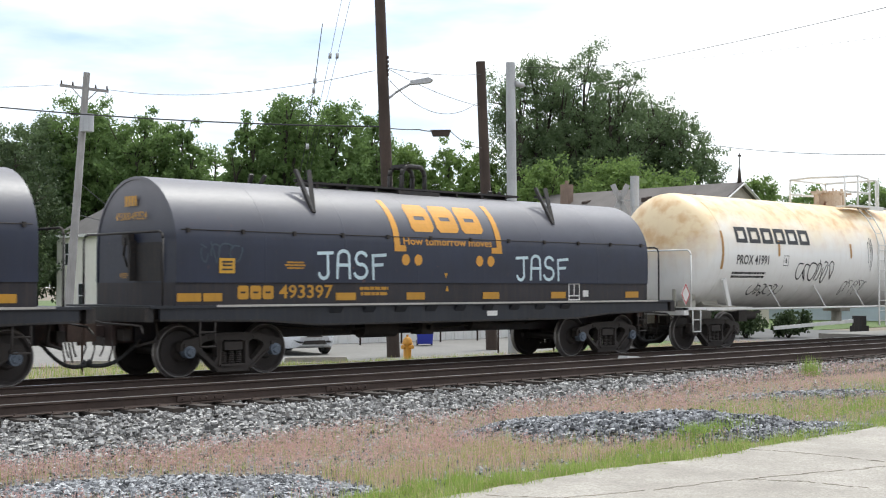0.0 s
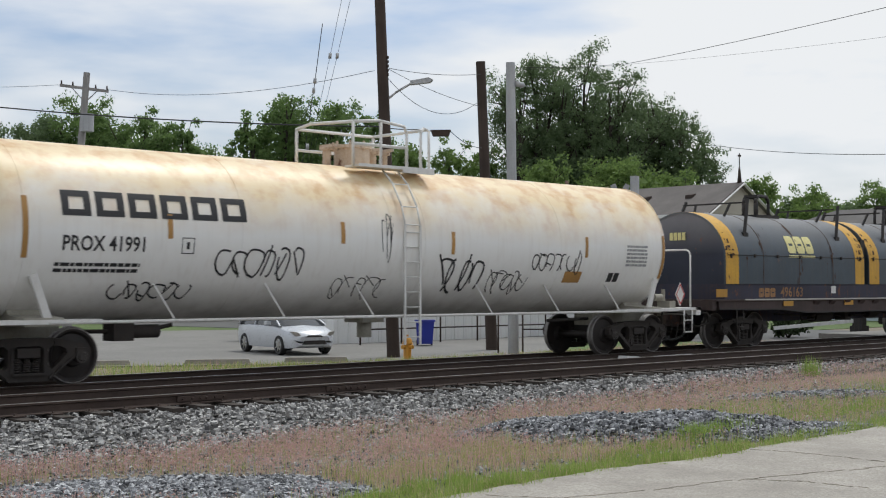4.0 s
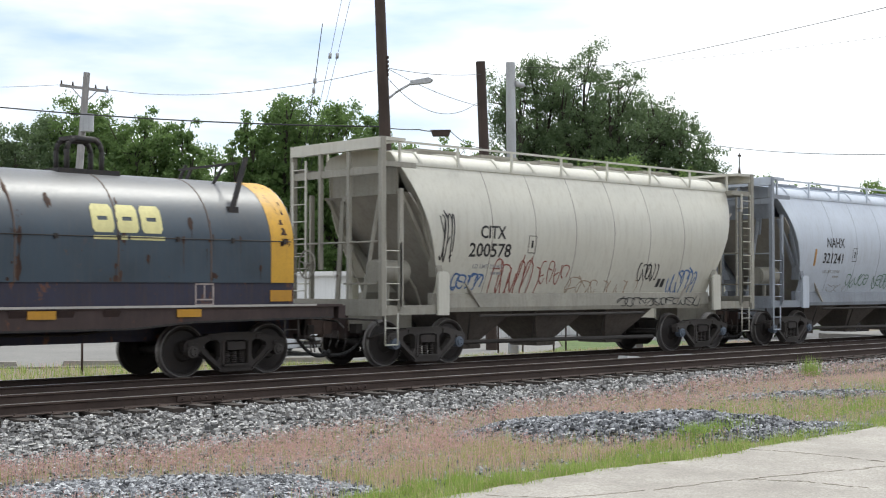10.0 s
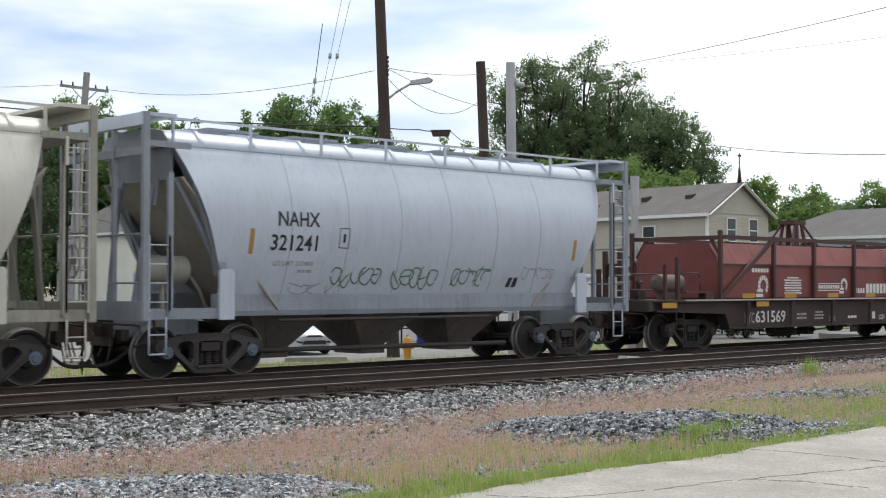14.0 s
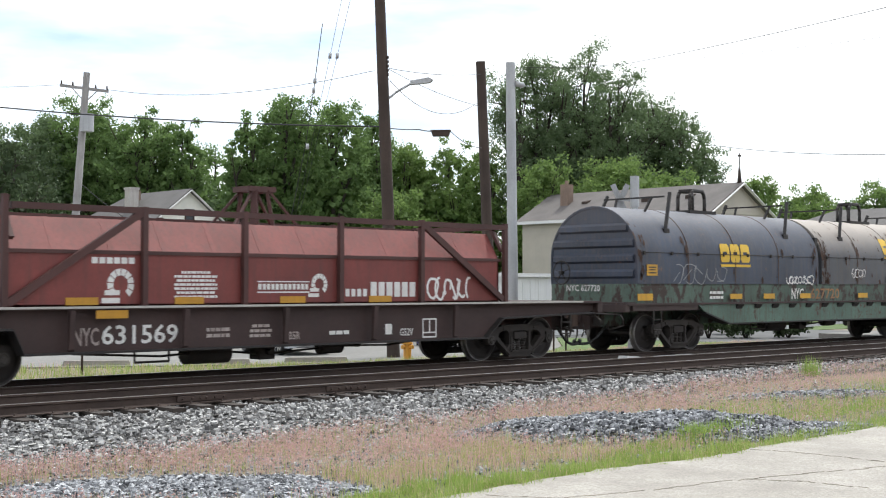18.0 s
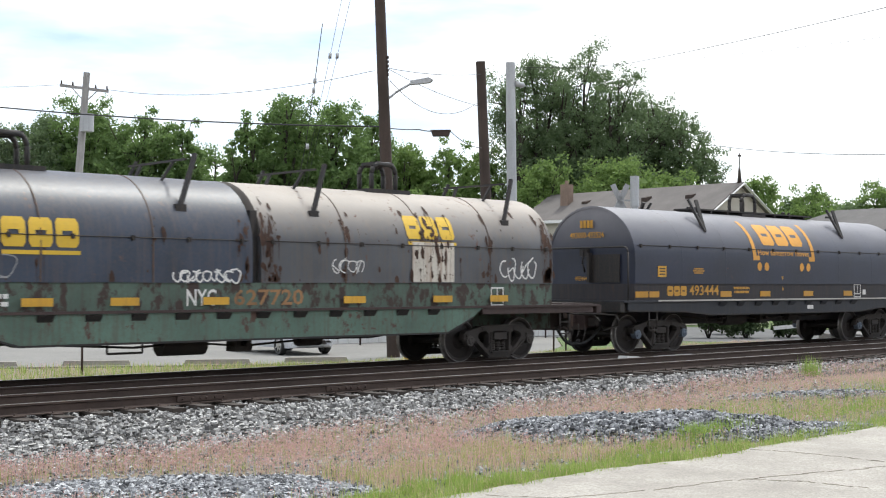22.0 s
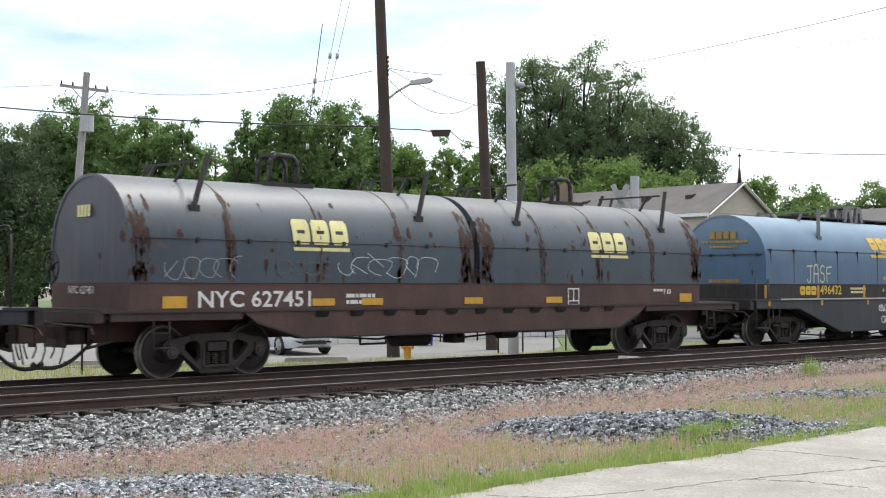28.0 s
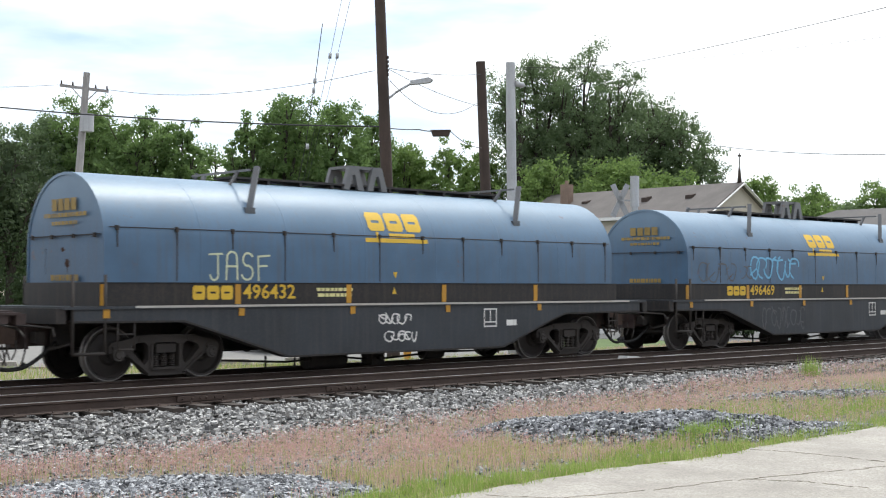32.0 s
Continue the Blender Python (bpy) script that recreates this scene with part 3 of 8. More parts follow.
def add_hood(car, x0, x1, material, bands=(), knobs=True, guides="v", guide_x=(), walkway=None, arch=None, end_ribs=0, end_mat=None, dent=0.0, seed=0, band_mat="yellow", seam_z=2.52):
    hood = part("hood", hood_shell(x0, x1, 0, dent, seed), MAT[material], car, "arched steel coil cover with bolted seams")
    for x, o in ((x0 + .02, -1), (x1 - .02, 1)):
        part("end_panel", hood_end(x), MAT[end_mat or material], hood, "flat end plate of the cover")
        for k in range(end_ribs):
            z = 1.75 + k * .36
            w = HOOD_W - .12 if z < 2.5 else abs(hood_y(0, z)) - .16
            s = Shape().prism([(x, z), (x + o * .06, z + .05), (x + o * .06, z + .16), (x, z + .22)], -w, w, "y")
            part("pressed_rib", s, MAT[end_mat or material], hood)
    for a, b in bands:
        s = Shape()
        s.loft([hood_ring(a, .006), hood_ring(b, .006)], closed=False)
        part("band", s, MAT[band_mat], hood, "broad yellow painted end band")
    # seam rail with latch knobs along both sides
    s = Shape()
    for sy in (-1, 1):
        y = hood_y(0, seam_z) - .02
        s.tube([(x0 + .1, sy * -y, seam_z), (x1 - .1, sy * -y, seam_z)], .009, 6)
        if knobs:
            n = max(3, round((x1 - x0) / 1.25))
            for i in range(n + 1):
                x = x0 + .25 + (x1 - x0 - .5) * i / n
                s.box(x - .028, x + .028, sy * -y - .025, sy * -y + .025, seam_z - .05, seam_z + .03)
    part("seam_rail", s, MAT["grime"], hood)
    # vertical panel seams
    n = max(3, round((x1 - x0) / 1.9))
    for i in range(1, n):
        x = x0 + (x1 - x0) * i / n
        s = Shape()
        up = .008 if material in ("slate_old", "slate_pale", "slate", "navy_worn") else .0025
        s.loft([hood_ring(x - .018, -.002), hood_ring(x - .009, up), hood_ring(x + .009, up), hood_ring(x + .018, -.002)], closed=False)
        part("panel_seam", s, MAT["seam_rust" if material in ("slate_old", "slate_pale", "slate", "navy_worn") else material], hood)
    # stacking guides near the crown
    for gx in guide_x:
        zb = 2.92
        if guides == "v":
            for sy in (-1, 1):
                s = Shape()
                yb = -hood_y(0, zb) * sy
                s.beam((gx, yb, zb), (gx - .10, yb * .62, HOOD_TOP + .25), .085, .06)
                s.beam((gx, yb, zb), (gx + .24, yb * .62, HOOD_TOP + .25), .085, .06)
                s.beam((gx - .10, yb * .6, HOOD_TOP + .05), (gx + .24, yb * .6, HOOD_TOP + .05), .05, .05)
                part("stacking_guide", s, MAT["black"], hood, "black steel stacking guide")
            continue
        # a frame over the crown: two leaning legs, short inner legs and a cross bar
        wide, lean, up = (.085, .42, .36) if guides == "bar" else (.11, .30, .22)
        s = Shape()
        for sy in (-1, 1):
            yb = -hood_y(0, zb) * sy
            s.beam((gx, yb, zb - .03), (gx + lean, yb * .86, HOOD_TOP + up), wide, .06)
            s.box(gx - .11, gx + .11, yb - .05, yb + .05, zb - .10, zb + .03)
            s.beam((gx + .02, yb * .42, HOOD_TOP - .12), (gx + lean * .6, yb * .48, HOOD_TOP + up * .72), wide * .7, .05)
        s.beam((gx + lean * .55, -1.0, HOOD_TOP + up * .72), (gx + lean * .55, 1.0, HOOD_TOP + up * .72), .03, .04)
        part("stacking_guide", s, MAT["black" if guides == "bar" else "slate"], hood, "dark steel stacking guide across the crown")
    if walkway:
        s = Shape()
        a, b = walkway
        s.box(a, b, -.32, .32, HOOD_TOP + .05, HOOD_TOP + .09)
        x = a + .1
        while x < b:
            s.box(x - .03, x + .03, -.30, .30, HOOD_TOP - .06, HOOD_TOP + .05)
            x += .8
        part("walkway", s, MAT["black"], hood, "black running board along the crown")
    if arch is not None:
        s = Shape()
        for y in (-.2, .2):
            pts = [(arch - .34, y, HOOD_TOP - .05), (arch - .34, y, HOOD_TOP + .36), (arch - .30, y, HOOD_TOP + .48), (arch - .2, y, HOOD_TOP + .55), (arch + .2, y, HOOD_TOP + .55),
                   (arch + .30, y, HOOD_TOP + .48), (arch + .34, y, HOOD_TOP + .36), (arch + .34, y, HOOD_TOP - .05)]
            s.tube(pts, .05, 8)
        s.box(arch - .28, arch + .28, -.22, .22, HOOD_TOP + .53, HOOD_TOP + .59)
        s.box(arch - .6, arch + .6, -.4, .4, HOOD_TOP - .06, HOOD_TOP + .03)
        part("lifting_arch", s, MAT["black"], hood, "black lifting bail on the crown")
    return hood


def coil_frame(car, half, material, style, trough="black", side=1.50, step="grime", light_edge=True, reach=(-6.65, 6.6)):
    """Floor frame of a coil car: trough wall, side sills, end platforms, centre sill."""
    top = 1.13 if style == "fish" else 1.2
    body = Shape()
    body.box(reach[0], reach[1], -1.40, 1.40, top, 1.63 if style != "box" else 1.28)
    body.box(-half + .95, half - .95, -.32, .32, .62, 1.2)
    part("trough", body, MAT[trough], car, "low trough wall under the cover")
    deck = Shape()
    deck.box(-half + .55, half - .55, -side - .04, side + .04, top, top + .045)
    part("deck", deck, MAT["umber" if style == "fish" else material], car, "walkway plate along the frame")
    if light_edge:
        e = Shape()
        for sy in (-1, 1):
            e.box(-half + 1.9, half - 1.2, sy * (side + .045) - .006, sy * (side + .045) + .006, 1.215, 1.252)
        part("deck_edge", e, MAT["bright"], car, "pale steel strip along the walkway edge")
    for sy in (-1, 1):
        s = Shape()
        web = side - (.14 if style == "box" else .0)
        y0, y1 = sorted((sy * web, sy * (web - .06)))
        h = half - .75
        if style == "straight":
            poly = [(-h, 1.2), (-h, 1.02), (-5.0, .98), (-3.8, .89), (3.8, .89), (5.0, .98), (h, 1.02), (h, 1.2)]
        elif style == "fish":
            poly = [(-6.5, top), (-6.2, .95), (-5.1, .66), (4.45, .66), (5.2, .95), (5.5, top)]
            for a, b in ((-h, -6.5), (5.5, h)):
                e = Shape().box(a, b, min(y0, y1), max(y0, y1), 1.0, top)
                part("end_sill", e, MAT["umber"], car, "dark rusty sill over the truck")
        elif style == "deep":
            poly = [(-h, 1.2), (-h, 1.02), (-5.4, 1.0), (-4.9, .86), (-3.1, .34), (2.75, .34), (4.3, .86), (4.8, 1.0), (h, 1.02), (h, 1.2)]
        else:
            poly = [(-h, 1.2), (-h, 1.0), (-5.75, .92), (-5.55, .53), (5.1, .53), (5.6, .92), (h, 1.0), (h, 1.2)]
        s.prism(poly, y0, y1)
        low = min(p[1] for p in poly)
        run = [p[0] for p in poly if p[1] == low]
        s.box(min(run), max(run), sy * (side - .13) - .1, sy * (side - .13) + .1, low - .03, low)
        part("side_sill", s, MAT[material], car, "pressed steel side sill")
        fl = Shape()
        for (xa, za), (xb, zb) in zip(poly[1:-1], poly[2:-1]):  # bottom edge
            fl.prism([(xa, za + .004), (xb, zb + .004), (xb, zb - .03), (xa, za - .03)], sy * side - .005 if sy > 0 else sy * side - .015, sy * (side - .28))
        part("sill_flange", fl, MAT["black"], car, "dark bottom flange of the sill")
        if style != "deep":
            n = 11 if style != "straight" else 9
            stops = [min(run) + (max(run) - min(run)) * (i + .5) / n for i in range(n)] if style != "box" else [-4.75, -2.55, -.35, 1.85, 4.1]
            for x in stops:
                g = Shape()
                if style == "box":
                    g.prism([(side - .005, 1.19), (side + .10, 1.19), (side + .05, low + .05), (side - .005, low + .02)] if sy > 0 else
                            [(-side + .005, 1.19), (-side - .10, 1.19), (-side - .05, low + .05), (-side + .005, low + .02)], x - .05, x + .05, "x")
                else:
                    g.prism([(sy * side, top - .01), (sy * (side + .09), top - .01), (sy * side, top - .12)], x - .14, x + .14, "x")
                part("gusset", g, MAT["black" if style == "fish" else material], car)
    for e in (-1, 1):
        s = Shape()
        s.box(min(e * (half - .45), e * (half - .62)), max(e * (half - .45), e * (half - .62)), -side, side, .98, top + .02)
        s.box(min(e * (half - .6), e * (half - 1.7)), max(e * (half - .6), e * (half - 1.7)), -1.35, 1.35, 1.02, 1.2)
        part("end_beam", s, MAT["black" if material in ("blueblack", "soot_blue") else "umber"], car)
        coupler(car, e, half)
        for sy in (-1, 1):
            stirrup(car, e * (half - 1.75), sy * (side - .02), 1.0, .55, .32, step)
    # brake rigging under the floor
    low = {"straight": .86, "fish": .66, "deep": .30, "box": .5}[style]
    s = Shape()
    s.cyl((-1.9, -.45, low - .1), (-.95, -.45, low - .1), .2, 14)
    part("air_reservoir", s, MAT["grime"], car, "brake air reservoir under the floor")
    s = Shape()
    s.cyl((1.2, -.55, low - .06), (1.75, -.55, low - .06), .15, 12)
    s.cyl((1.75, -.55, low - .06), (2.3, -.5, low - .08), .03, 8)
    part("brake_cylinder", s, MAT["grime"], car)
    s = Shape()
    s.box(-.35, 0, -.7, -.35, low - .26, low)
    s.cyl((-.18, -.72, low - .12), (-.18, -.85, low - .12), .05, 8)
    part("control_valve", s, MAT["grime"], car)
    for pts in ([(-4.3, -.7, low - .03), (-2.6, -.75, low - .12), (-1.9, -.6, low - .1)], [(2.3, -.5, low - .08), (3.2, -.4, low - .1), (4.3, -.4, low)], [(-.95, -.5, low - .1), (-.35, -.55, low - .15)], [(.0, -.55, low - .16), (1.2, -.55, low - .1)],
                [(-3.2, -.9, low + .02), (-3.2, -.9, low - .2), (-2.5, -.9, low - .2), (-2.5, -.9, low + .02)]):
        s = Shape().tube(pts, .022, 6)
        part("brake_rod", s, MAT["grime"], car)


def reflectors(car, xs, z, y=-1.405, w=.5, h=.14, material="amber"):
    for x in xs:
        s = Shape()
        s.box(x - w / 2, x + w / 2, y - .008, y, z - h / 2, z + h / 2)
        part("reflector", s, MAT[material], car, "amber reflective strip")


def end_rail(car, x, material="black", z0=1.22, z1=2.48, y=1.42):
    s = Shape()
    r = .12
    s.tube([(x, -y, z0), (x, -y, z1 - r), (x, -y + r * .3, z1 - r * .3), (x, -y + r, z1), (x, y - r, z1), (x, y - r * .3, z1 - r * .3), (x, y, z1 - r), (x, y, z0)], .022, 8)
    part("end_rail", s, MAT[material], car, "bent pipe handrail across the end")


def load_box(car, x, z, surf, material="white"):
    """The framed inspection stencil."""
    p = [rect(-.2, .2, .16, .19), rect(-.2, .2, -.19, -.16), rect(-.2, -.17, -.16, .16), rect(.17, .2, -.16, .16), rect(-.015, .015, -.1, .16), rect(-.17, .17, -.1, -.075)]
    mark(car, "stencil", lay(blocks(p), x, z, surf), material, "framed inspection stencil")


def start_car(name, x0, label):
    car = thing(name, label, "freight car", "cars of the train")
    CARS.append((car, x0))
    return car


def placard(car, x, z, surf, w=.34, h=.26):
    p = Shape()
    y = surf(x, z)
    p.box(x - w / 2, x + w / 2, y - .012, y - .004, z - h / 2, z + h / 2)
    part("placard", p, MAT["yellow"], car, "small yellow placard")
    mark(car, "small_print", lay(blocks([rect(-w * .35, w * .35, .05, .08), rect(-w * .3, w * .3, -.01, .02), rect(-w * .35, w * .35, -.08, -.05)]), x, z, surf, .015), "scrawl", "unreadable lines of small print")


TROUGH = flat_side(-1.40)
SILL = flat_side(-1.50)


def long_hood_car(x0, number, label, tags=(), paint_mat="navy", logo=True):
    """Coil car with one long cover, a crown walkway and an end rail."""
    car = start_car("coil_car", x0, label)
    trucks(car, 5.49, True, "cap_blue", rear=5.42)
    coil_frame(car, 8.05, "soot_blue", "straight", "trough_dark", reach=(-6.93, 6.6))
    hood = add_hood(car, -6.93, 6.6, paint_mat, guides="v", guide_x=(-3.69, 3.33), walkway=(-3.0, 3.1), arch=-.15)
    for e in (-1, 1):
        end_rail(car, 7.05 if e > 0 else -7.2)
    brake_wheel(car, 7.0, .9, 1.95)
    # flat black panel painting the shade of the end plate's recess
    s = Shape()
    s.box(-6.95, -6.92, -.95, -.05, 1.66, 2.32)
    s.box(-7.06, -6.92, -.05, .02, 1.66, 2.36)
    s.box(-7.05, -6.93, .02, .26, 2.28, 2.5)
    s.tube([(-7.05, .14, 2.4), (-7.08, .14, 2.1), (-7.0, .12, 1.9)], .025, 6)
    part("end_door", s, MAT["black"], hood, "black panel for the shaded recess, with frame and hook")
    if logo:
        emblem(hood, -.17, 2.91, 2.2, .55, "orange", hood_y, False)
        lettering(hood, "How tomorrow moves", -.23, 2.44, .155, "orange", hood_y, width=2.6)
        for k in (-1, 1):
            p = [[(-.2 + k * 1.6, 3.25), (-.2 + k * 1.45, 3.25), (-.2 + k * 1.42, 2.75), (-.2 + k * 1.42, 2.36), (-.2 + k * 1.26, 2.36), (-.2 + k * 1.26, 2.24), (-.2 + k * 1.58, 2.24), (-.2 + k * 1.58, 2.8)]]
            mark(hood, "bracket_stripe", lay(blocks(p), 0, 0, hood_y), "orange", "orange painted bracket")
            for c in (-.22 + k * .9, -.22 + k * 1.25):
                mark(hood, "dot", lay(blocks([[(c + .11 * math.cos(i * .3927), 2.08 + .11 * math.sin(i * .3927)) for i in range(16)]]), 0, 0, hood_y), "orange", "round orange painted dot")
        for z, d in ((1.78, -1), (1.52, 1)):
            mark(hood, "arrow", lay(blocks([[(-.05, -.05 * d), (.05, -.05 * d), (0, .06 * d)]]), -.3 + .03 * d, z, hood_y if z > 1.63 else TROUGH), "amber", "small painted triangle")
    lettering(car, number, -4.02, 1.46, .24, "amber", TROUGH, width=1.3)
    emblem(car, -5.2, 1.46, .85, .24, "amber", TROUGH, False, "faded slab lettering of the company initials")
    bars(car, (.75, .7), -2.3, 1.5, TROUGH, "amber", .06, seed=3)
    reflectors(car, (-6.65, -3.04, -1.17, 1.06, 3.28, 5.99), 1.38)
    reflectors(car, (-6.15,), 1.38, w=.4)
    placard(car, -5.86, 1.92, hood_y)
    bars(hood, (.4, .5, .4), -4.3, 1.98, hood_y, "amber", .03, seed=5)
    load_box(car, 3.84, 1.45, TROUGH)
    mark(car, "stencil", lay(blocks([rect(-.1, .1, -.07, .07)]), 4.25, 1.41, TROUGH), "white", "small white card")
    mark(car, "stencil", lay(blocks([rect(-.16, .16, -.05, .05)]), 1.0, 1.02, SILL), "white", "small white card")
    # lettering on the end plate
    me = outline_text(number[:3] + "000-" + number[:3] + "524", .14, .9)
    end_letters(hood, me, -6.94, .1, 2.78, "amber")
    me = outline_text(number, .1)
    end_letters(hood, me, -6.94, .3, 1.75, "amber")
    emblem_end(hood, -6.94, .1, 3.05, .45, .18, "amber")
    for args in tags:
        args[0](hood, *args[1:])
    return car


def end_letters(parent, me, x, y, z, material, name="lettering"):
    """Letters on an end plate that faces down the track."""
    for v in me.vertices:
        v.co = (x - .012, y - v.co.x, z + v.co.y)
    mark(parent, name, me, material)


def emblem_end(parent, x, y, z, w, h, material):
    p = Shape()
    for k in range(4):
        a = y + w / 2 - k * w / 4
        p.box(x - .014, x - .012, a - w / 4 * .8, a, z - h / 2, z + h / 2)
        p.box(x - .018, x - .014, a - w / 4 * .8, a - w / 4 * .3, z - h * .08, z + h * .08)
    part("emblem", p, MAT[material], parent, "faded slab lettering of the company initials")


def twin_hood_car(x0, number, label, frame_mat, style, trough, hoods, half, th, bandy=False, rear=None):
    """Coil car with two shorter covers."""
    car = start_car("coil_car", x0, label)
    trucks(car, th, True, rear=rear)
    coil_frame(car, half, frame_mat, style, trough, light_edge=(style != "fish"), reach=(hoods[0]["x0"], hoods[1]["x1"]))
    brake_wheel(car, hoods[0]["x0"] - .35, .75, 1.9)
    for k, h in enumerate(hoods):
        bands = ((h["x0"] + .02, h["x0"] + .62), (h["x1"] - .55, h["x1"] - .02)) if bandy else ()
        L = h["x1"] - h["x0"]
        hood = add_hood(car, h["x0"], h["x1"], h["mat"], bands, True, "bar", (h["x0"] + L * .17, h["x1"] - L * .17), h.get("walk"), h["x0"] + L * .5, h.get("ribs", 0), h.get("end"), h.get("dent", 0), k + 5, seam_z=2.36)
        emblem(hood, h["logo"], 2.92 if not h.get("logo_z") else h["logo_z"], 1.42, .46, h.get("logo_mat", "cream"), hood_y)
        for args in h.get("tags", ()):
            args[0](hood, *args[1:])
        if h.get("rust"):
            m = max(3, round(L / 1.9))
            rust_patches(hood, [(h["x0"] + .2, .12, 1), (h["x1"] - .2, .1, 1.2)] + [(h["x0"] + L * i / m, .06, .35) for i in range(1, m)] + [((h["x0"] + h["x1"]) / 2, L * .25, .5)], k + int(x0), h["rust"])
    s = Shape()
    s.box(hoods[0]["x1"] + .02, hoods[1]["x0"] - .02, -1.3, 1.3, 1.63, 2.9)
    part("divider", s, MAT["black"], car, "black bulkhead between the covers")
    return car


# ---------------------------------------------------------------- tank car
TANK_R, TANK_Z, TANK_SIDE = 1.49, 2.45, 1.05  # the drawing is narrower than high by that share


def tank_y(x, z):
    k = min(1, abs(z - TANK_Z) / TANK_R)
    return -TANK_R * TANK_SIDE * math.sqrt(1 - k * k)


def tank_car(x0):
    car = start_car("tank_car", x0, "long white tank car with rust-stained top and black graffiti")
    trucks(car, 8.15, True, rear=8.02)
    s = Shape()
    prof = [(0.001, -9.47)]
    for i in range(1, 11):
        a = i / 10 * math.pi / 2
        prof.append((TANK_R * math.sin(a), -9.47 + .80 * (1 - math.cos(a))))
    prof += [(TANK_R, x) for x in (-6, -3, 0, 3, 6)]
    for i in range(10, -1, -1):
        a = i / 10 * math.pi / 2
        prof.append((max(.001, TANK_R * math.sin(a)), 9.16 - .80 * (1 - math.cos(a))))
    s.lathe(prof, (0, 0, TANK_Z), (1, 0, 0), 48)
    s.v = [(x, y * TANK_SIDE, z) for x, y, z in s.v]
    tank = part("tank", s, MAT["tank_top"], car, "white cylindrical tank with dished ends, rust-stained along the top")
    for x in (-8.45, -4.2, 0.35, 4.6, 8.5):
        s = Shape()
        s.lathe([(TANK_R - .01, -.014), (TANK_R + .005, -.008), (TANK_R + .005, .008), (TANK_R - .01, .014)], (x, 0, TANK_Z), (1, 0, 0), 48)
        s.v = [(p, q * TANK_SIDE, r) for p, q, r in s.v]
        part("weld_seam", s, MAT["tank_top"], tank)
    s = Shape()
    s.lathe([(TANK_R + .004, -.38), (TANK_R + .012, -.3), (TANK_R + .012, .3), (TANK_R + .004, .38)], (-.2, 0, TANK_Z), (1, 0, 0), 48)
    s.v = [(p, q * TANK_SIDE, r) for p, q, r in s.v]
    part("wear_band", s, MAT["tank_top"], tank, "wrapped plate at the middle of the tank")
    for e in (-1, 1):
        s = Shape()
        s.box(min(e * 7.2, e * 10.05), max(e * 7.2, e * 10.05), -.3, .3, .66, 1.0)
        s.prism([(-1.5, .95), (1.5, .95), (1.5, 1.08), (.9, 1.12), (.7, 1.45), (-.7, 1.45), (-.9, 1.12), (-1.5, 1.08)], e * 8.08 - .35, e * 8.08 + .35, "x")
        part("stub_sill", s, MAT["cream_dark"], car, "stub sill and saddle under the tank end")
        s = Shape()
        s.box(min(e * 9.1, e * 10.1), max(e * 9.1, e * 10.1), -1.5, 1.5, 1.0, 1.06)
        s.box(min(e * 9.9, e * 10.1), max(e * 9.9, e * 10.1), -1.5, 1.5, .88, 1.06)
        s.box(e * 8.08 - 1.05, e * 8.08 + 1.05, -1.52, -1.2, .98, 1.05)
        part("end_platform", s, MAT["white"], car, "white plate platform at the car's end")
        end_rail(car, e * 9.72, "white", 1.05, 2.45, 1.45)
        coupler(car, e, 10.2)
        for sy in (-1, 1):
            stirrup(car, e * 9.55, sy * 1.5, 1.0, .48, .34, "white")
            s = Shape()
            s.beam((e * 8.08 - e * .1, sy * 1.44, 1.02), (e * 8.08 + e * .18, sy * 1.44, 1.75), .14, .06, (0, 1, 0))
            part("saddle_strut", s, MAT["white"], car)
            d = Shape()
            c = (e * 9.62, sy * 1.2, 1.5)
            d.prism([(c[0] - .2, 1.38), (c[0], 1.1), (c[0] + .2, 1.38), (c[0], 1.66)], c[1] - .01, c[1] + .01, "y")
            ob = part("hazard_placard", d, MAT["white"], car, "white diamond placard with a red border")
            r = Shape()
            for p, q in (((-.17, 0), (0, .24)), ((0, .24), (.17, 0)), ((.17, 0), (0, -.24)), ((0, -.24), (-.17, 0))):
                r.beam((c[0] + p[0], c[1] + sy * .012, 1.38 + p[1]), (c[0] + q[0], c[1] + sy * .012, 1.38 + q[1]), .006, .03)
            part("border", r, MAT["placard_red"], ob)
        v = Shape()
        v.cyl((e * 9.5, -.75, 1.06), (e * 9.5, -.75, 1.5), .05, 8)
        v.box(e * 9.3 - .12, e * 9.3 + .12, -1.2, -.8, 1.06, 1.22)
        v.cyl((e * 9.2, -.9, 1.3), (e * 8.9, -.9, 1.3), .09, 10)
        part("brake_valve", v, MAT["cream_dark"], car)
    brake_wheel(car, -10.0, .55, 2.0, "white", .3)
    s = Shape()
    s.box(-10.02, -9.94, .45, .65, 1.05, 1.95)
    part("brake_stand", s, MAT["cream_dark"], car)
    for pts in ([(-7.0, -.3, .82), (-5.6, -.4, .80), (-5.0, -.4, .9)], [(7.0, -.3, .82), (5.4, -.4, .8)]):
        s = Shape().tube(pts, .04, 6)
        part("brake_rod", s, MAT["grime"], car)
    s = Shape().box(-6.3, -5.9, -.6, -.2, .65, 1.0).cyl((-5.9, -.4, .8), (-5.3, -.4, .8), .12, 10)
    part("brake_cylinder", s, MAT["grime"], car)
    s = Shape().cyl((.0, 0, .55), (.0, 0, 1.0), .16, 12).box(-.3, .3, -.3, .3, .85, 1.0)
    part("bottom_outlet", s, MAT["cream_dark"], car, "bottom outlet under the tank")
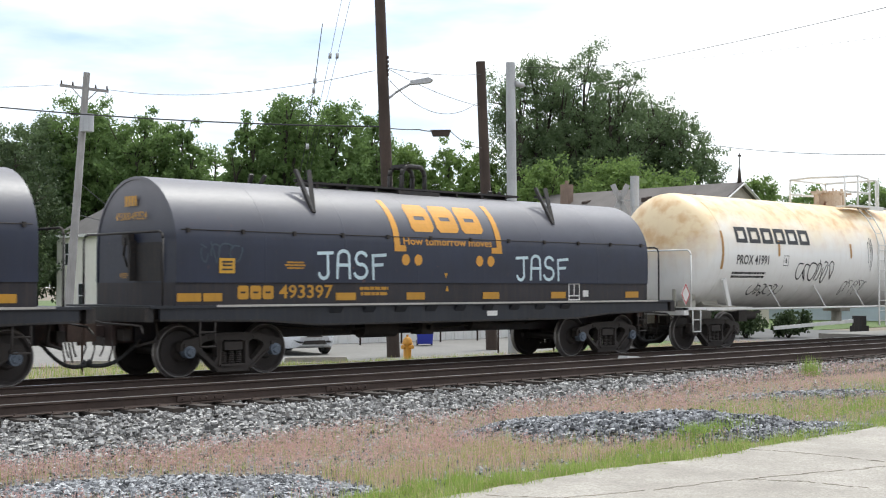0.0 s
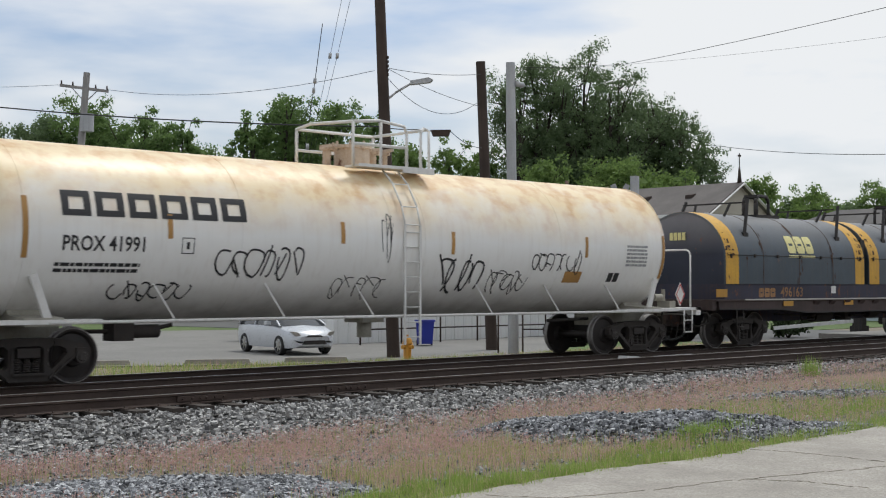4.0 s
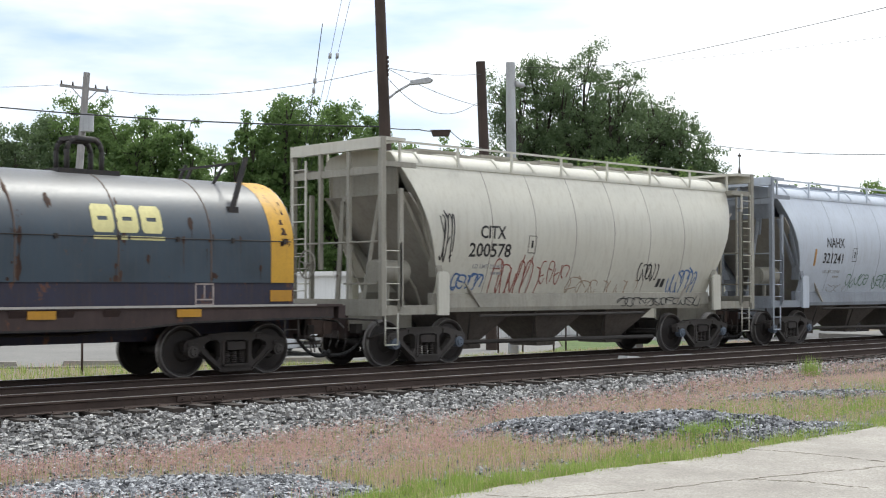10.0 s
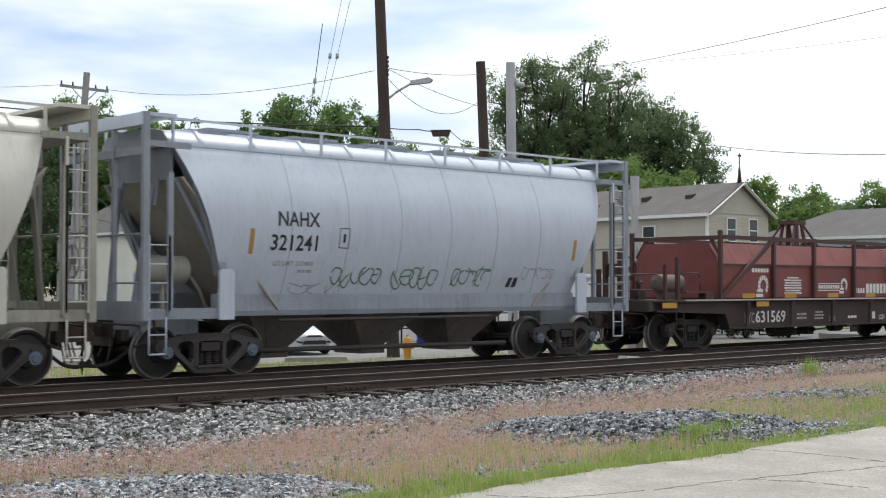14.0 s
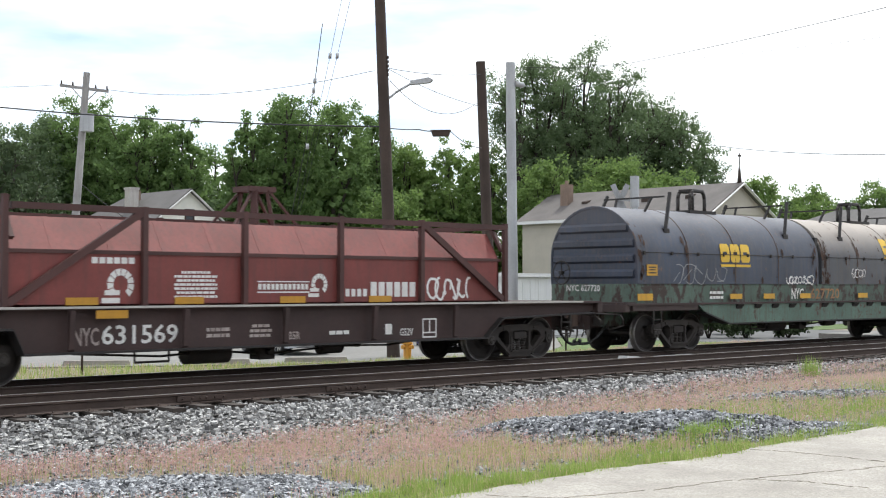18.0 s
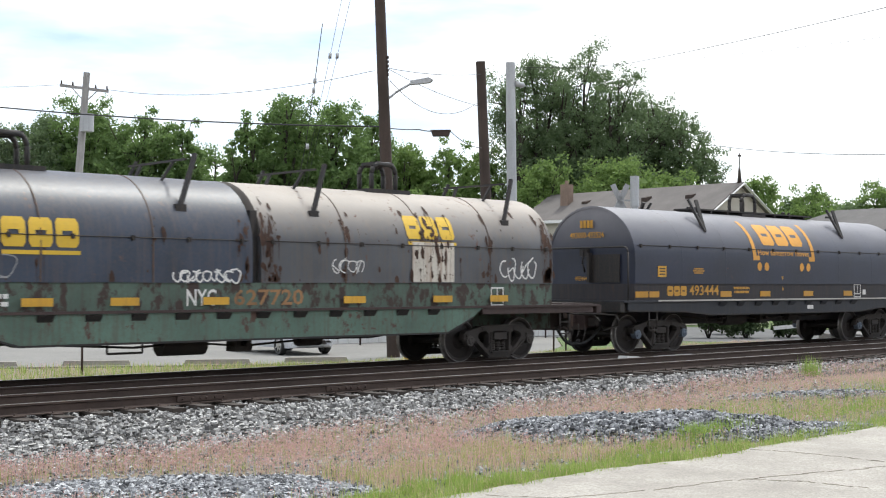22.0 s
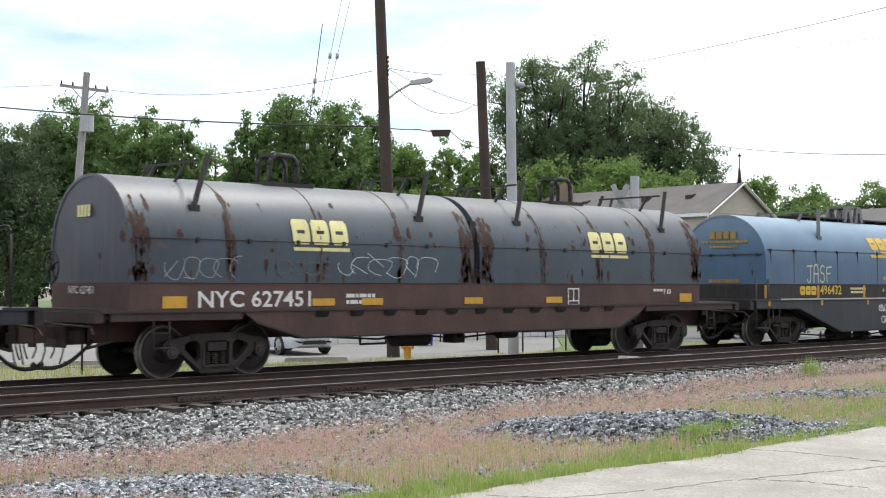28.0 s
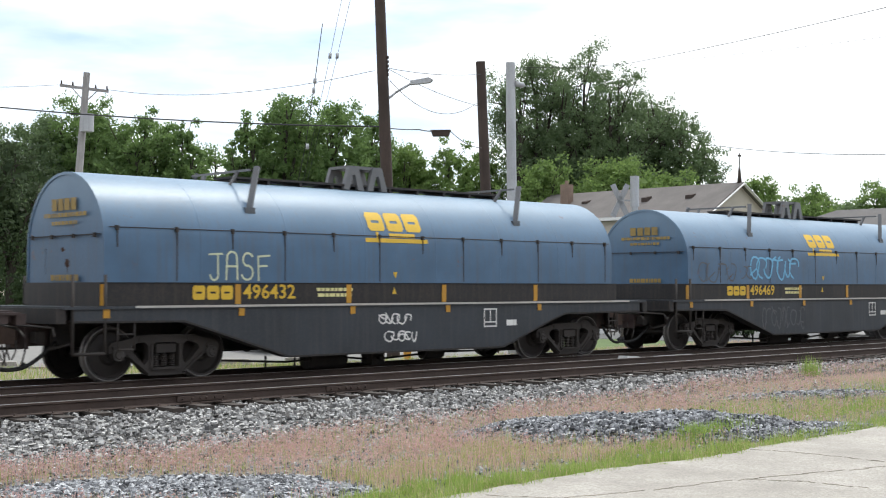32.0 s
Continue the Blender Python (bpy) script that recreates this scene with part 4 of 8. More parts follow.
    # long side rails low on the tank, held by slanted struts
    for sy in (-1, 1):
        s = Shape()
        s.tube([(-8.0, sy * 1.5, 1.0), (8.0, sy * 1.5, 1.0)], .028, 8)
        part("side_rail", s, MAT["white"], car, "white pipe rail along the tank's side")
        for x in (-5.6, -3.2, -1.0, 2.4, 4.6, 6.8):
            g = Shape()
            g.beam((x, sy * 1.5, 1.0), (x - .32, sy * 1.28, 1.62), .05, .03)
            part("rail_strut", g, MAT["white"], car)
    ladder(car, -.05, -1.60, .45, 2.75, .42, 8, "white")
    s = Shape()
    pts = [(-.05, -1.60, 2.75), (-.05, -1.5, 3.1), (-.05, -1.22, 3.55), (-.05, -.85, 3.88)]
    for k in (-.21, .21):
        s.tube([(p[0] + k, p[1], p[2]) for p in pts], .02, 6)
    for p in pts:
        s.cyl((p[0] - .21, p[1], p[2]), (p[0] + .21, p[1], p[2]), .013, 6)
    part("ladder_top", s, MAT["white"], car, "curved top of the white ladder")
    # manway, valves and the railed platform on the crown
    s = Shape()
    s.cyl((-.35, 0, 3.85), (-.35, 0, 4.3), .38, 20)
    s.cyl((-.35, 0, 4.3), (-.35, 0, 4.36), .43, 20)
    for k in range(8):
        a = k * math.pi / 4
        s.cyl((-.35 + .4 * math.cos(a), .4 * math.sin(a), 4.25), (-.35 + .4 * math.cos(a), .4 * math.sin(a), 4.44), .025, 6)
    part("manway", s, MAT["tank_rust"], tank, "rust-stained manway with a bolted lid")
    for x in (-.95, .3, .62):
        s = Shape()
        s.cyl((x, .1, 3.85), (x, .1, 4.25), .09, 10)
        s.cyl((x, .1, 4.25), (x, .1, 4.3), .15, 10)
        s.box(x - .04, x + .04, -.2, .3, 4.3, 4.36)
        part("valve", s, MAT["tank_rust"], tank)
    s = Shape()
    s.box(-1.05, 1.05, -1.05, -.62, 3.86, 3.9)
    s.box(-1.05, 1.05, .62, 1.05, 3.86, 3.9)
    s.box(.62, 1.05, -.62, .62, 3.86, 3.9)
    s.box(.15, 1.05, -1.08, -1.05, 3.80, 3.92)
    s.box(-1.05, .15, -1.08, -1.05, 3.86, 3.92)
    part("platform", s, MAT["white"], tank, "white grating platform round the manway")
    for pts in ([(-1.1, -.95, 3.86), (-1.1, -.95, 4.72), (-.45, -1.0, 4.78), (.25, -1.0, 4.72), (.32, -1.0, 4.6), (.32, -1.0, 3.9)],
                [(-1.1, .95, 3.9), (-1.1, .95, 4.72), (1.05, .95, 4.72), (1.05, .95, 3.9)],
                [(-1.1, -.95, 4.72), (-1.45, 0, 4.72), (-1.1, .95, 4.72)], [(-1.1, -.95, 4.3), (.32, -1.0, 4.3)], [(-1.1, .95, 4.3), (1.05, .95, 4.3)],
                [(.72, -1.0, 3.9), (.72, -1.0, 4.62), (.8, -1.0, 4.72), (1.0, -.9, 4.72), (1.05, .95, 4.72)], [(1.05, -.9, 3.9), (1.05, -.9, 4.7)], [(-.4, -1.0, 3.86), (-.4, -1.0, 4.76)]):
        s = Shape().tube(pts, .032, 8)
        part("platform_rail", s, MAT["white"], tank, "bent white pipe railing round the platform")
    # marks
    for x, z0, z1 in ((-8.45, 2.0, 2.95), (-5.75, 2.35, 2.75), (-1.85, 2.35, 2.75), (1.15, 2.2, 2.65), (5.5, 2.2, 2.65), (8.45, 1.75, 2.75)):
        mark(tank, "reflector", lay(blocks([rect(-.05, .05, 0, z1 - z0)]), x, z0, tank_y), "amber_dull", "upright amber reflective strip")
    word = []
    for k in range(6):
        a = -1.85 + k * .63
        word += [rect(a, a + .13, -.2, .2), rect(a + .4, a + .53, -.2, .2), rect(a + .13, a + .4, .1, .2), rect(a + .13, a + .4, -.2, -.1)]
    mark(tank, "emblem", lay(blocks(word), -5.95, 2.87, tank_y), "scrawl", "company name as six black slab shapes")
    lettering(tank, "PROX 41991", -7.0, 2.23, .24, "scrawl", tank_y, width=1.54)
    bars(tank, (1.6, 1.6), -7.1, 1.88, tank_y, "scrawl", .055, seed=8)
    for c in (-.12, .12):
        mark(tank, "stencil", lay(blocks([rect(-.13, .13, .12, .135), rect(-.13, .13, -.135, -.12), rect(-.13, -.115, -.12, .12), rect(.115, .13, -.12, .12), rect(-.03, .03, -.06, .06)]), -5.38, 2.24, tank_y), "scrawl", "small framed stencil") if c > 0 else None
    scribble(tank, -3.75, 2.0, 2.0, .62, "scrawl", tank_y, 21, 6, .035)
    scribble(tank, -5.95, 1.5, 1.6, .32, "scrawl", tank_y, 22, 6, .028)
    scribble(tank, -1.2, 1.55, 1.5, .45, "scrawl", tank_y, 23, 5, .018)
    scribble(tank, -.65, 2.55, .4, .95, "scrawl", tank_y, 24, 3, .018)
    scribble(tank, 1.5, 1.82, 1.3, .8, "scrawl", tank_y, 25, 4, .045)
    scribble(tank, 3.0, 1.68, 1.2, .5, "scrawl", tank_y, 26, 5, .022)
    scribble(tank, 4.5, 2.1, 1.7, .5, "scrawl", tank_y, 27, 7, .028)
    bars(tank, (.8, .8, .8, .8, .8, .8), 7.4, 2.45, tank_y, "small_gray", .05, seed=9)
    mark(tank, "stencil", lay(blocks([rect(-.3, .3, -.12, .12)]), 5.15, 1.77, tank_y), "amber_dull", "worn buff label")
    mark(tank, "stencil", lay(blocks([rect(-.2, -.02, -.1, .1), rect(.02, .2, -.1, .1)]), 6.64, 1.77, tank_y), "scrawl", "small dark label")
    return car


# ---------------------------------------------------------------- covered hoppers
def hopper_y(x, z):
    """The gently bulging near side of a hopper."""
    if z >= 2.75:
        return -1.56 + .40 * min(1, (z - 2.75) / 1.2) ** 1.9
    return -1.56 + .38 * min(1, (2.75 - z) / 1.33) ** 1.7


def hopper_edge(z):
    """Half length of the side sheet at height z."""
    return 4.93 + .95 * max(0, (z - 1.65) / 2.3)


def hopper_car(x0, name_label, body, dark, mark_text, number, seed, tags):
    car = start_car("covered_hopper", x0, name_label)
    trucks(car, 5.02, False, "cap_blue", .92, 4.88)
    # side sheets
    zs = [1.42, 1.6, 1.75, 2.0, 2.25, 2.5, 2.75, 3.0, 3.2, 3.4, 3.6, 3.8, 3.95]
    for sy in (-1, 1):
        s = Shape()
        rings = []
        for z in zs:
            L = hopper_edge(z)
            rings.append([(-L + 2 * L * i / 16, -sy * hopper_y(0, z), z) for i in range(17)])
        s.loft(rings, closed=False)
        inner = [[(x, y * .985, z) for x, y, z in r] for r in rings]
        s.loft(inner, closed=False)
        for k in (0, -1):
            s.loft([[r[k] for r in rings], [r[k] for r in inner]], closed=False)
        side = part("side_sheet", s, MAT[body], car, "bulging painted steel side")
        for i in range(1, 7):
            x = -4.9 + 9.8 * i / 7
            g = Shape()
            g.loft([[(x + d, -sy * hopper_y(0, z) + sy * o, z) for z in zs] for d, o in ((-.012, -.002), (-.006, .004), (.006, .004), (.012, -.002))], closed=False)
            part("weld_seam", g, MAT["seam_thin" if body == "cream_car" else "seam_pale"], side)
        if sy < 0:
            near = side
    # roof, slope sheets, bays
    s = Shape()
    prof = [(-1.12, 3.93), (-1.185, 3.945), (-1.19, 3.99), (-1.16, 4.05), (-1.0, 4.2), (-.5, 4.27), (0, 4.29), (.5, 4.27), (1.0, 4.2), (1.16, 4.05), (1.19, 3.99), (1.185, 3.945), (1.12, 3.93)]
    s.loft([[(x, y, z) for y, z in prof] for x in (-6.0, -3, 0, 3, 6.0)], closed=False)
    s.prism(prof, -6.0, -5.97, "x")
    s.prism(prof, 5.97, 6.0, "x")
    roof = part("roof", s, MAT[body], car, "low arched roof of the hopper")
    for x in [-5.3 + i * 1.18 for i in range(10)]:
        g = Shape()
        g.loft([[(x + d, y * 1.002, z + o) for y, z in prof] for d, o in ((-.05, 0), (-.03, .04), (.03, .04), (.05, 0))], closed=False)
        part("roof_rib", g, MAT[body], roof)
    s = Shape()
    s.box(-5.0, 5.0, -.3, .3, 4.28, 4.36)
    for x in (-4, -2, 0, 2, 4):
        s.box(x - .6, x + .6, -.32, .32, 4.36, 4.41)
    part("hatch_cover", s, MAT[dark], roof, "trough hatch covers along the roof")
    for e in (-1, 1):
        s = Shape()
        w = 1.40
        s.add([(e * 5.85, -w, 3.4), (e * 5.85, w, 3.4), (e * 3.6, w * .9, 1.15), (e * 3.6, -w * .9, 1.15), (e * 5.80, -w, 3.4), (e * 5.8, w, 3.4), (e * 3.55, w * .9, 1.15), (e * 3.55, -w * .9, 1.15)],
              [(0, 1, 2, 3), (4, 7, 6, 5), (0, 3, 7, 4), (1, 5, 6, 2), (0, 4, 5, 1), (3, 2, 6, 7)])
        part("slope_sheet", s, MAT["slope"], car, "sloping end sheet of the hopper")
        s = Shape().box(min(e * 5.86, e * 5.80), max(e * 5.86, e * 5.80), -1.05, 1.05, 3.38, 4.0)
        s.box(min(e * 5.86, e * 6.6), max(e * 5.86, e * 6.6), -1.44, 1.44, 3.86, 3.98) if e > 0 else s.box(-6.66, -6.58, -1.44, 1.44, 3.72, 3.86)
        part("end_sheet", s, MAT[dark], car, "upright end plate under the roof")
        s = Shape()
        for y in (-.45, .5):
            s.box(min(e * 6.6, e * 6.68), max(e * 6.6, e * 6.68), y - .04, y + .04, 1.3 if y < 0 else 1.9, 4.3)
        s.tube([(e * 6.66, -1.45, 2.42), (e * 6.66, 1.45, 2.42)], .02, 6)
        s.tube([(e * 6.66, -1.45, 1.62), (e * 6.66, -.3, 1.62)], .02, 6)
        part("end_frame", s, MAT[dark], car, "pipe rails and posts across the end")
        # triangular side gussets between slope sheet and end sill
        for sy in (-1, 1):
            g = Shape()
            g.prism([(e * 4.97, 1.75), (e * 5.62, 3.3), (e * 5.5, 3.3), (e * 4.80, 1.75)], sy * 1.38 - .03, sy * 1.38 + .03)
            part("gusset", g, MAT[dark], car)
            g = Shape()
            up = [z for z in zs if z >= 1.75]
            g.loft([[(e * (hopper_edge(z) - o), -sy * (hopper_y(0, z) + q), z) for z in up] for o, q in ((.01, .012), (.06, .30), (.10, .30), (.05, .012))], closed=False)
            part("edge_flange", g, MAT[dark], car, "turned-in flange of the side sheet")
            b = Shape()
            b.beam((e * 5.95, sy * .6, 3.3), (e * 6.25, sy * .42, 1.2), .09, .07)
            b.beam((e * 5.88, sy * .6, 3.4), (e * 5.96, sy * .6, 2.95), .16, .06)
            b.beam((e * 5.85, sy * 1.2, 3.35), (e * 4.9, sy * 1.2, 1.9), .1, .07)
            part("brace", b, MAT[dark], car)
        s = Shape()
        s.box(min(e * 6.55, e * 6.7), max(e * 6.55, e * 6.7), -1.5, 1.5, 1.0, 1.32)
        s.box(min(e * 4.8, e * 6.6), max(e * 4.8, e * 6.6), -.35, .35, .7, 1.1)
        s.box(min(e * 4.9, e * 6.6), max(e * 4.9, e * 6.6), -1.45, -1.3, 1.02, 1.2)
        s.box(min(e * 4.9, e * 6.6), max(e * 4.9, e * 6.6), 1.3, 1.45, 1.02, 1.2)
        part("end_sill", s, MAT[dark], car)
        for sy in (-1, 1):
            p = Shape()
            p.box(e * 6.62 - .06, e * 6.62 + .06, sy * 1.48 - .05, sy * 1.48 + .05, 1.0, 4.42)
            p.box(min(e * 5.7, e * 6.62), max(e * 5.7, e * 6.62), sy * 1.46 - .03, sy * 1.46 + .03, 3.86, 3.96)
            part("corner_post", p, MAT[dark], car, "upright corner post")
            q = Shape()
            q.box(e * 6.12 - .05, e * 6.12 + .05, sy * 1.48 - .035, sy * 1.48 + .035, 1.1, 3.45)
            part("end_post", q, MAT[dark], car)
            ladder(car, e * 6.35, sy * 1.50, 1.15, 3.9 if e > 0 else 2.4, .42, 8 if e > 0 else 4, body)
            if sy == -e:
                ladder(car, e * 6.68, sy * 1.2, 1.3, 4.1, .46, 8, body, "y", "end_ladder")
            stirrup(car, e * 6.35, sy * 1.46, 1.05, .45, .34, body)
            j = Shape()
            j.prism([(e * 4.78, 1.0), (e * 4.78, 1.8), (e * 4.84, 1.86), (e * 5.06, 1.86), (e * 5.1, 1.8), (e * 5.1, 1.0)], sy * 1.50 - .03, sy * 1.50 + .03)
            part("jacking_plate", j, MAT[body], car, "pale upright jacking plate")
        s = Shape()
        s.box(min(e * 6.0, e * 6.66), max(e * 6.0, e * 6.66), -1.5, 1.5, 4.36, 4.42)
        s.box(min(e * 6.55, e * 6.7), max(e * 6.55, e * 6.7), -1.5, 1.5, 4.20, 4.40)
        part("end_walk", s, MAT[body], car, "crosswise running board at the roof's end")
        coupler(car, e, 7.12)
    brake_wheel(car, -6.85, .7, 2.0, "cream_dark")
    s = Shape()
    s.cyl((-6.2, -.7, 1.85), (-5.35, -.7, 1.85), .24, 16)
    s.cyl((-5.35, -.7, 1.85), (-5.25, -.7, 1.85), .24, 16, .12)
    s.cyl((-5.8, -.7, 1.2), (-5.8, -.7, 1.65), .05, 8)
    s.tube([(-5.3, -.7, 1.85), (-5.0, -.7, 1.5), (-4.7, -.6, 1.0)], .03, 6)
    part("brake_cylinder", s, MAT["cream_dark"], car, "brake cylinder on the end platform")
    # roof-edge running rail
    s = Shape()
    for sy in (-1, 1):
        s.box(-6.6, 6.6, sy * 1.2 - .018, sy * 1.2 + .018, 4.37, 4.41)
        for i in range(8):
            x = -5.9 + 11.8 * i / 7
            s.box(x - .024, x + .024, sy * 1.2 - .02, sy * 1.2 + .02, 3.98, 4.37)
    part("roof_rail", s, MAT[body], car, "rail along the roof edge on short posts")
    # side sills
    for sy in (-1, 1):
        s = Shape()
        s.prism([(sy * 1.15, 1.44), (sy * 1.20, 1.42), (sy * 1.22, 1.14), (sy * 1.19, 1.05), (sy * 1.08, 1.05), (sy * 1.08, 1.44)], -5.0, 5.0, "x")
        part("side_sill", s, MAT[dark], car, "grimy side sill under the bulging sheets")
    # three discharge bays
    for c in (-3.1, -.55, 2.0):
        s = Shape()
        s.add([(c - 1.0, -1.0, 1.12), (c + 1.0, -1.0, 1.12), (c + 1.0, 1.0, 1.12), (c - 1.0, 1.0, 1.12), (c - .24, -.36, .34), (c + .24, -.36, .34), (c + .24, .36, .34), (c - .24, .36, .34)],
              [(0, 1, 5, 4), (1, 2, 6, 5), (2, 3, 7, 6), (3, 0, 4, 7), (4, 5, 6, 7), (0, 3, 2, 1)])
        s.box(c - .32, c + .32, -.45, .45, .25, .34)
        part("discharge_bay", s, MAT["bay"], car, "dirty funnel-shaped discharge bay")
    for pts, r in (([(-3.9, -.9, .42), (3.0, -.9, .38)], .045), ([(-3.6, -1.25, .96), (2.2, -1.25, .96)], .03)):
        s = Shape().tube(pts, r, 8)
        part("outlet_pipe", s, MAT["cast"], car)
    for x in (-3.9, -1.8, .7, 2.9):
        s = Shape().beam((x, -1.25, 1.0), (x + .35, -.8, .36), .03, .03)
        part("gate_lever", s, MAT["cast"], car)
    # marks
    dx, dz = (-.06, 0) if body == "cream_car" else (.08, .09)
    lettering(near, mark_text, -3.42 + dx, 2.66 + dz, .26, "scrawl", hopper_y, .95)
    lettering(near, number, -3.46 + dx, 2.29 + dz * .4, .28, "scrawl", hopper_y, width=1.3 if body == "cream_car" else 1.1)
    lettering(near, "LD LMT 230400", -3.45 + dx, 1.97, .085, "small_gray", hopper_y, width=.95)
    bars(near, (.34,), -3.15 + dx, 1.81, hopper_y, "small_gray", .055, seed=seed)
    mark(near, "stencil", lay(blocks([rect(-.13, .13, .17, .185), rect(-.13, .13, -.185, -.17), rect(-.13, -.115, -.17, .17), rect(.115, .13, -.17, .17), rect(-.03, .03, -.08, .08)]), -2.2, 2.45, hopper_y), "scrawl", "small framed stencil")
    mark(near, "stencil", lay(blocks([[(-.12, -.1), (.0, -.1), (.05, .1), (-.07, .1)], [(.06, -.1), (.2, -.1), (.22, .1), (.1, .1)]]), 2.75, 1.65, hopper_y), "scrawl", "small dark label")
    for x in (-4.4, 4.7) if body == "gray_car" else ():
        mark(near, "reflector", lay(blocks([rect(-.05, .05, -.22, .22)]), x, 2.35, hopper_y), "amber_dull", "upright amber reflective strip")
    for args in tags:
        args[0](near, *args[1:])
    return car


# ---------------------------------------------------------------- red coil car with a braced cover
def braced_car(x0):
    car = start_car("coil_car", x0, "oxide red coil car with an angular braced cover and white lettering")
    trucks(car, 6.69, True, rear=6.56)
    coil_frame(car, 9.45, "umber_red", "box", "oxide_dark", light_edge=True, reach=(-5.9, 5.55))
    # angular cover
    prof = [(-1.40, 1.25), (-1.40, 2.12), (-1.02, 2.66), (1.02, 2.66), (1.40, 2.12), (1.40, 1.25)]
    s = Shape()
    xs = [-5.9, 5.55]
    s.loft([[(x, y, z) for y, z in prof] for x in xs], closed=False, smooth=False)
    s.prism(prof, -5.9, -5.86, "x")
    s.prism(prof, 5.51, 5.55, "x")
    hood = part("hood", s, MAT["oxide"], car, "angular faded red steel cover")
    for x in [-5.0 + i * 1.05 for i in range(10)]:
        g = Shape()
        g.prism([(-1.405, 2.12), (-1.02, 2.665), (1.02, 2.665), (1.405, 2.12), (1.405, 2.08), (1.0, 2.62), (-1.0, 2.62), (-1.405, 2.08)], x - .05, x + .05, "x")
        part("hood_rib", g, MAT["oxide"], hood)
    s = Shape()
    s.box(-5.95, 5.6, -1.43, -1.39, 2.08, 2.14)
    part("seam_rail", s, MAT["oxide_dark"], hood)
    # side truss: posts, top chord, diagonals
    for sy in (-1, 1):
        y = sy * 1.47
        for k, x in enumerate((-5.9, -3.35, -1.25, 1.02, 3.18, 5.68)):
            p = Shape()
            p.box(x - .05, x + .05, y - .05, y + .05, 1.24, 2.96 if k == 0 else 2.86)
            part("truss_post", p, MAT["oxide_dark"], car, "upright post of the side truss")
        c = Shape()
        c.beam((-5.8, y, 2.80), (5.65, y, 2.78), .09, .10)
        part("top_chord", c, MAT["oxide_dark"], car, "top rail of the side truss")
        d = Shape()
        d.beam((-5.85, y, 1.3), (-3.35, y, 2.8), .08, .12)
        part("diagonal", d, MAT["oxide_dark"], car, "diagonal brace of the side truss")
        d = Shape().beam((5.6, y, 1.3), (3.18, y, 2.8), .08, .12)
        part("diagonal", d, MAT["oxide_dark"], car, "diagonal brace of the side truss")
    for x in (-5.75, 5.65):
        b = Shape()
        b.box(x - .05, x + .05, -1.45, 1.45, 2.74, 2.84)
        b.beam((x, -1.4, 2.3), (x, -1.05, 2.8), .08, .08)
        b.beam((x, 1.4, 2.3), (x, 1.05, 2.8), .08, .08)
        part("end_frame", b, MAT["oxide_dark"], car)
    # lifting frame
    s = Shape()
    for sy in (-1, 1):
        for k in (-1, 1):
            s.beam((k * .24, sy * .3, 2.64), (k * .15, sy * .22, 3.36), .13, .07)
            s.beam((k * .8, sy * .45, 2.64), (k * .2, sy * .22, 3.34), .05, .05)
    s.box(-.33, .33, -.28, .28, 3.32, 3.42)
    part("lifting_frame", s, MAT["oxide_dark"], hood, "dark red lifting frame on the crown")
    # end gear: brake wheel, posts, reservoir, rails
    brake_wheel(car, -8.36, -.32, 2.0, "black", .28)
    for x, y, w, top in ((-8.55, .25, .055, 2.42), (-8.57, -.25, .055, 2.44), (-9.0, .1, .05, 1.98), (-8.19, -1.38, .04, 2.08), (-7.66, -1.38, .05, 2.26)):
        s = Shape().box(x - w, x + w, y - w, y + w, 1.2, top)
        part("stake", s, MAT["oxide_dark"], car, "dark red stake on the end platform")
    s = Shape().box(-8.56, -8.42, -.2, .2, 1.8, 2.12)
    part("brake_housing", s, MAT["oxide_dark"], car)
    s = Shape()
    s.cyl((-7.5, -.6, 1.64), (-6.55, -.6, 1.64), .22, 16)
    s.cyl((-7.58, -.6, 1.64), (-7.5, -.6, 1.64), .1, 12, .22)
    s.box(-7.4, -6.6, -.7, -.5, 1.24, 1.44)
    part("air_reservoir", s, MAT["dusty"], car, "dusty brown air reservoir on the end platform")
    s = Shape()
    s.box(-8.1, -7.85, -.5, -.2, 1.24, 1.5)
    s.cyl((-7.95, -.35, 1.5), (-7.95, -.35, 1.75), .06, 8)
    s.cyl((-8.05, -.35, 1.66), (-7.8, -.35, 1.66), .04, 8)
    s.cyl((-8.3, -.6, 1.24), (-8.3, -.6, 1.5), .05, 8)
    part("control_valve", s, MAT["grime"], car, "grimy brake valve on the end platform")
    s = Shape()
    s.box(-7.35, -6.15, -1.42, -1.05, 1.40, 1.45)
    s.box(-6.5, -6.15, -1.43, -1.2, 1.24, 1.40)
    part("step_board", s, MAT["oxide_dark"], car)
    for pts in ([(-9.05, -.9, 1.24), (-9.05, -.9, 1.75), (-8.95, -.9, 1.86), (-7.9, -.9, 1.86)], [(-7.5, -1.35, 1.9), (-6.75, -1.35, 1.9), (-6.65, -1.35, 1.8), (-6.65, -1.35, 1.45)], [(-9.05, -.9, 1.48), (-8.1, -.9, 1.48)]):
        s = Shape().tube(pts, .02, 6)
        part("grab_rail", s, MAT["oxide_dark"], car)
    side = flat_side(-1.40)
    low = flat_side(-1.364)
    lettering(car, "631569", -3.36, .77, .30, "white", low, width=1.5)
    lettering(car, "NYC", -4.4, .75, .28, "white_faint", low, .6)
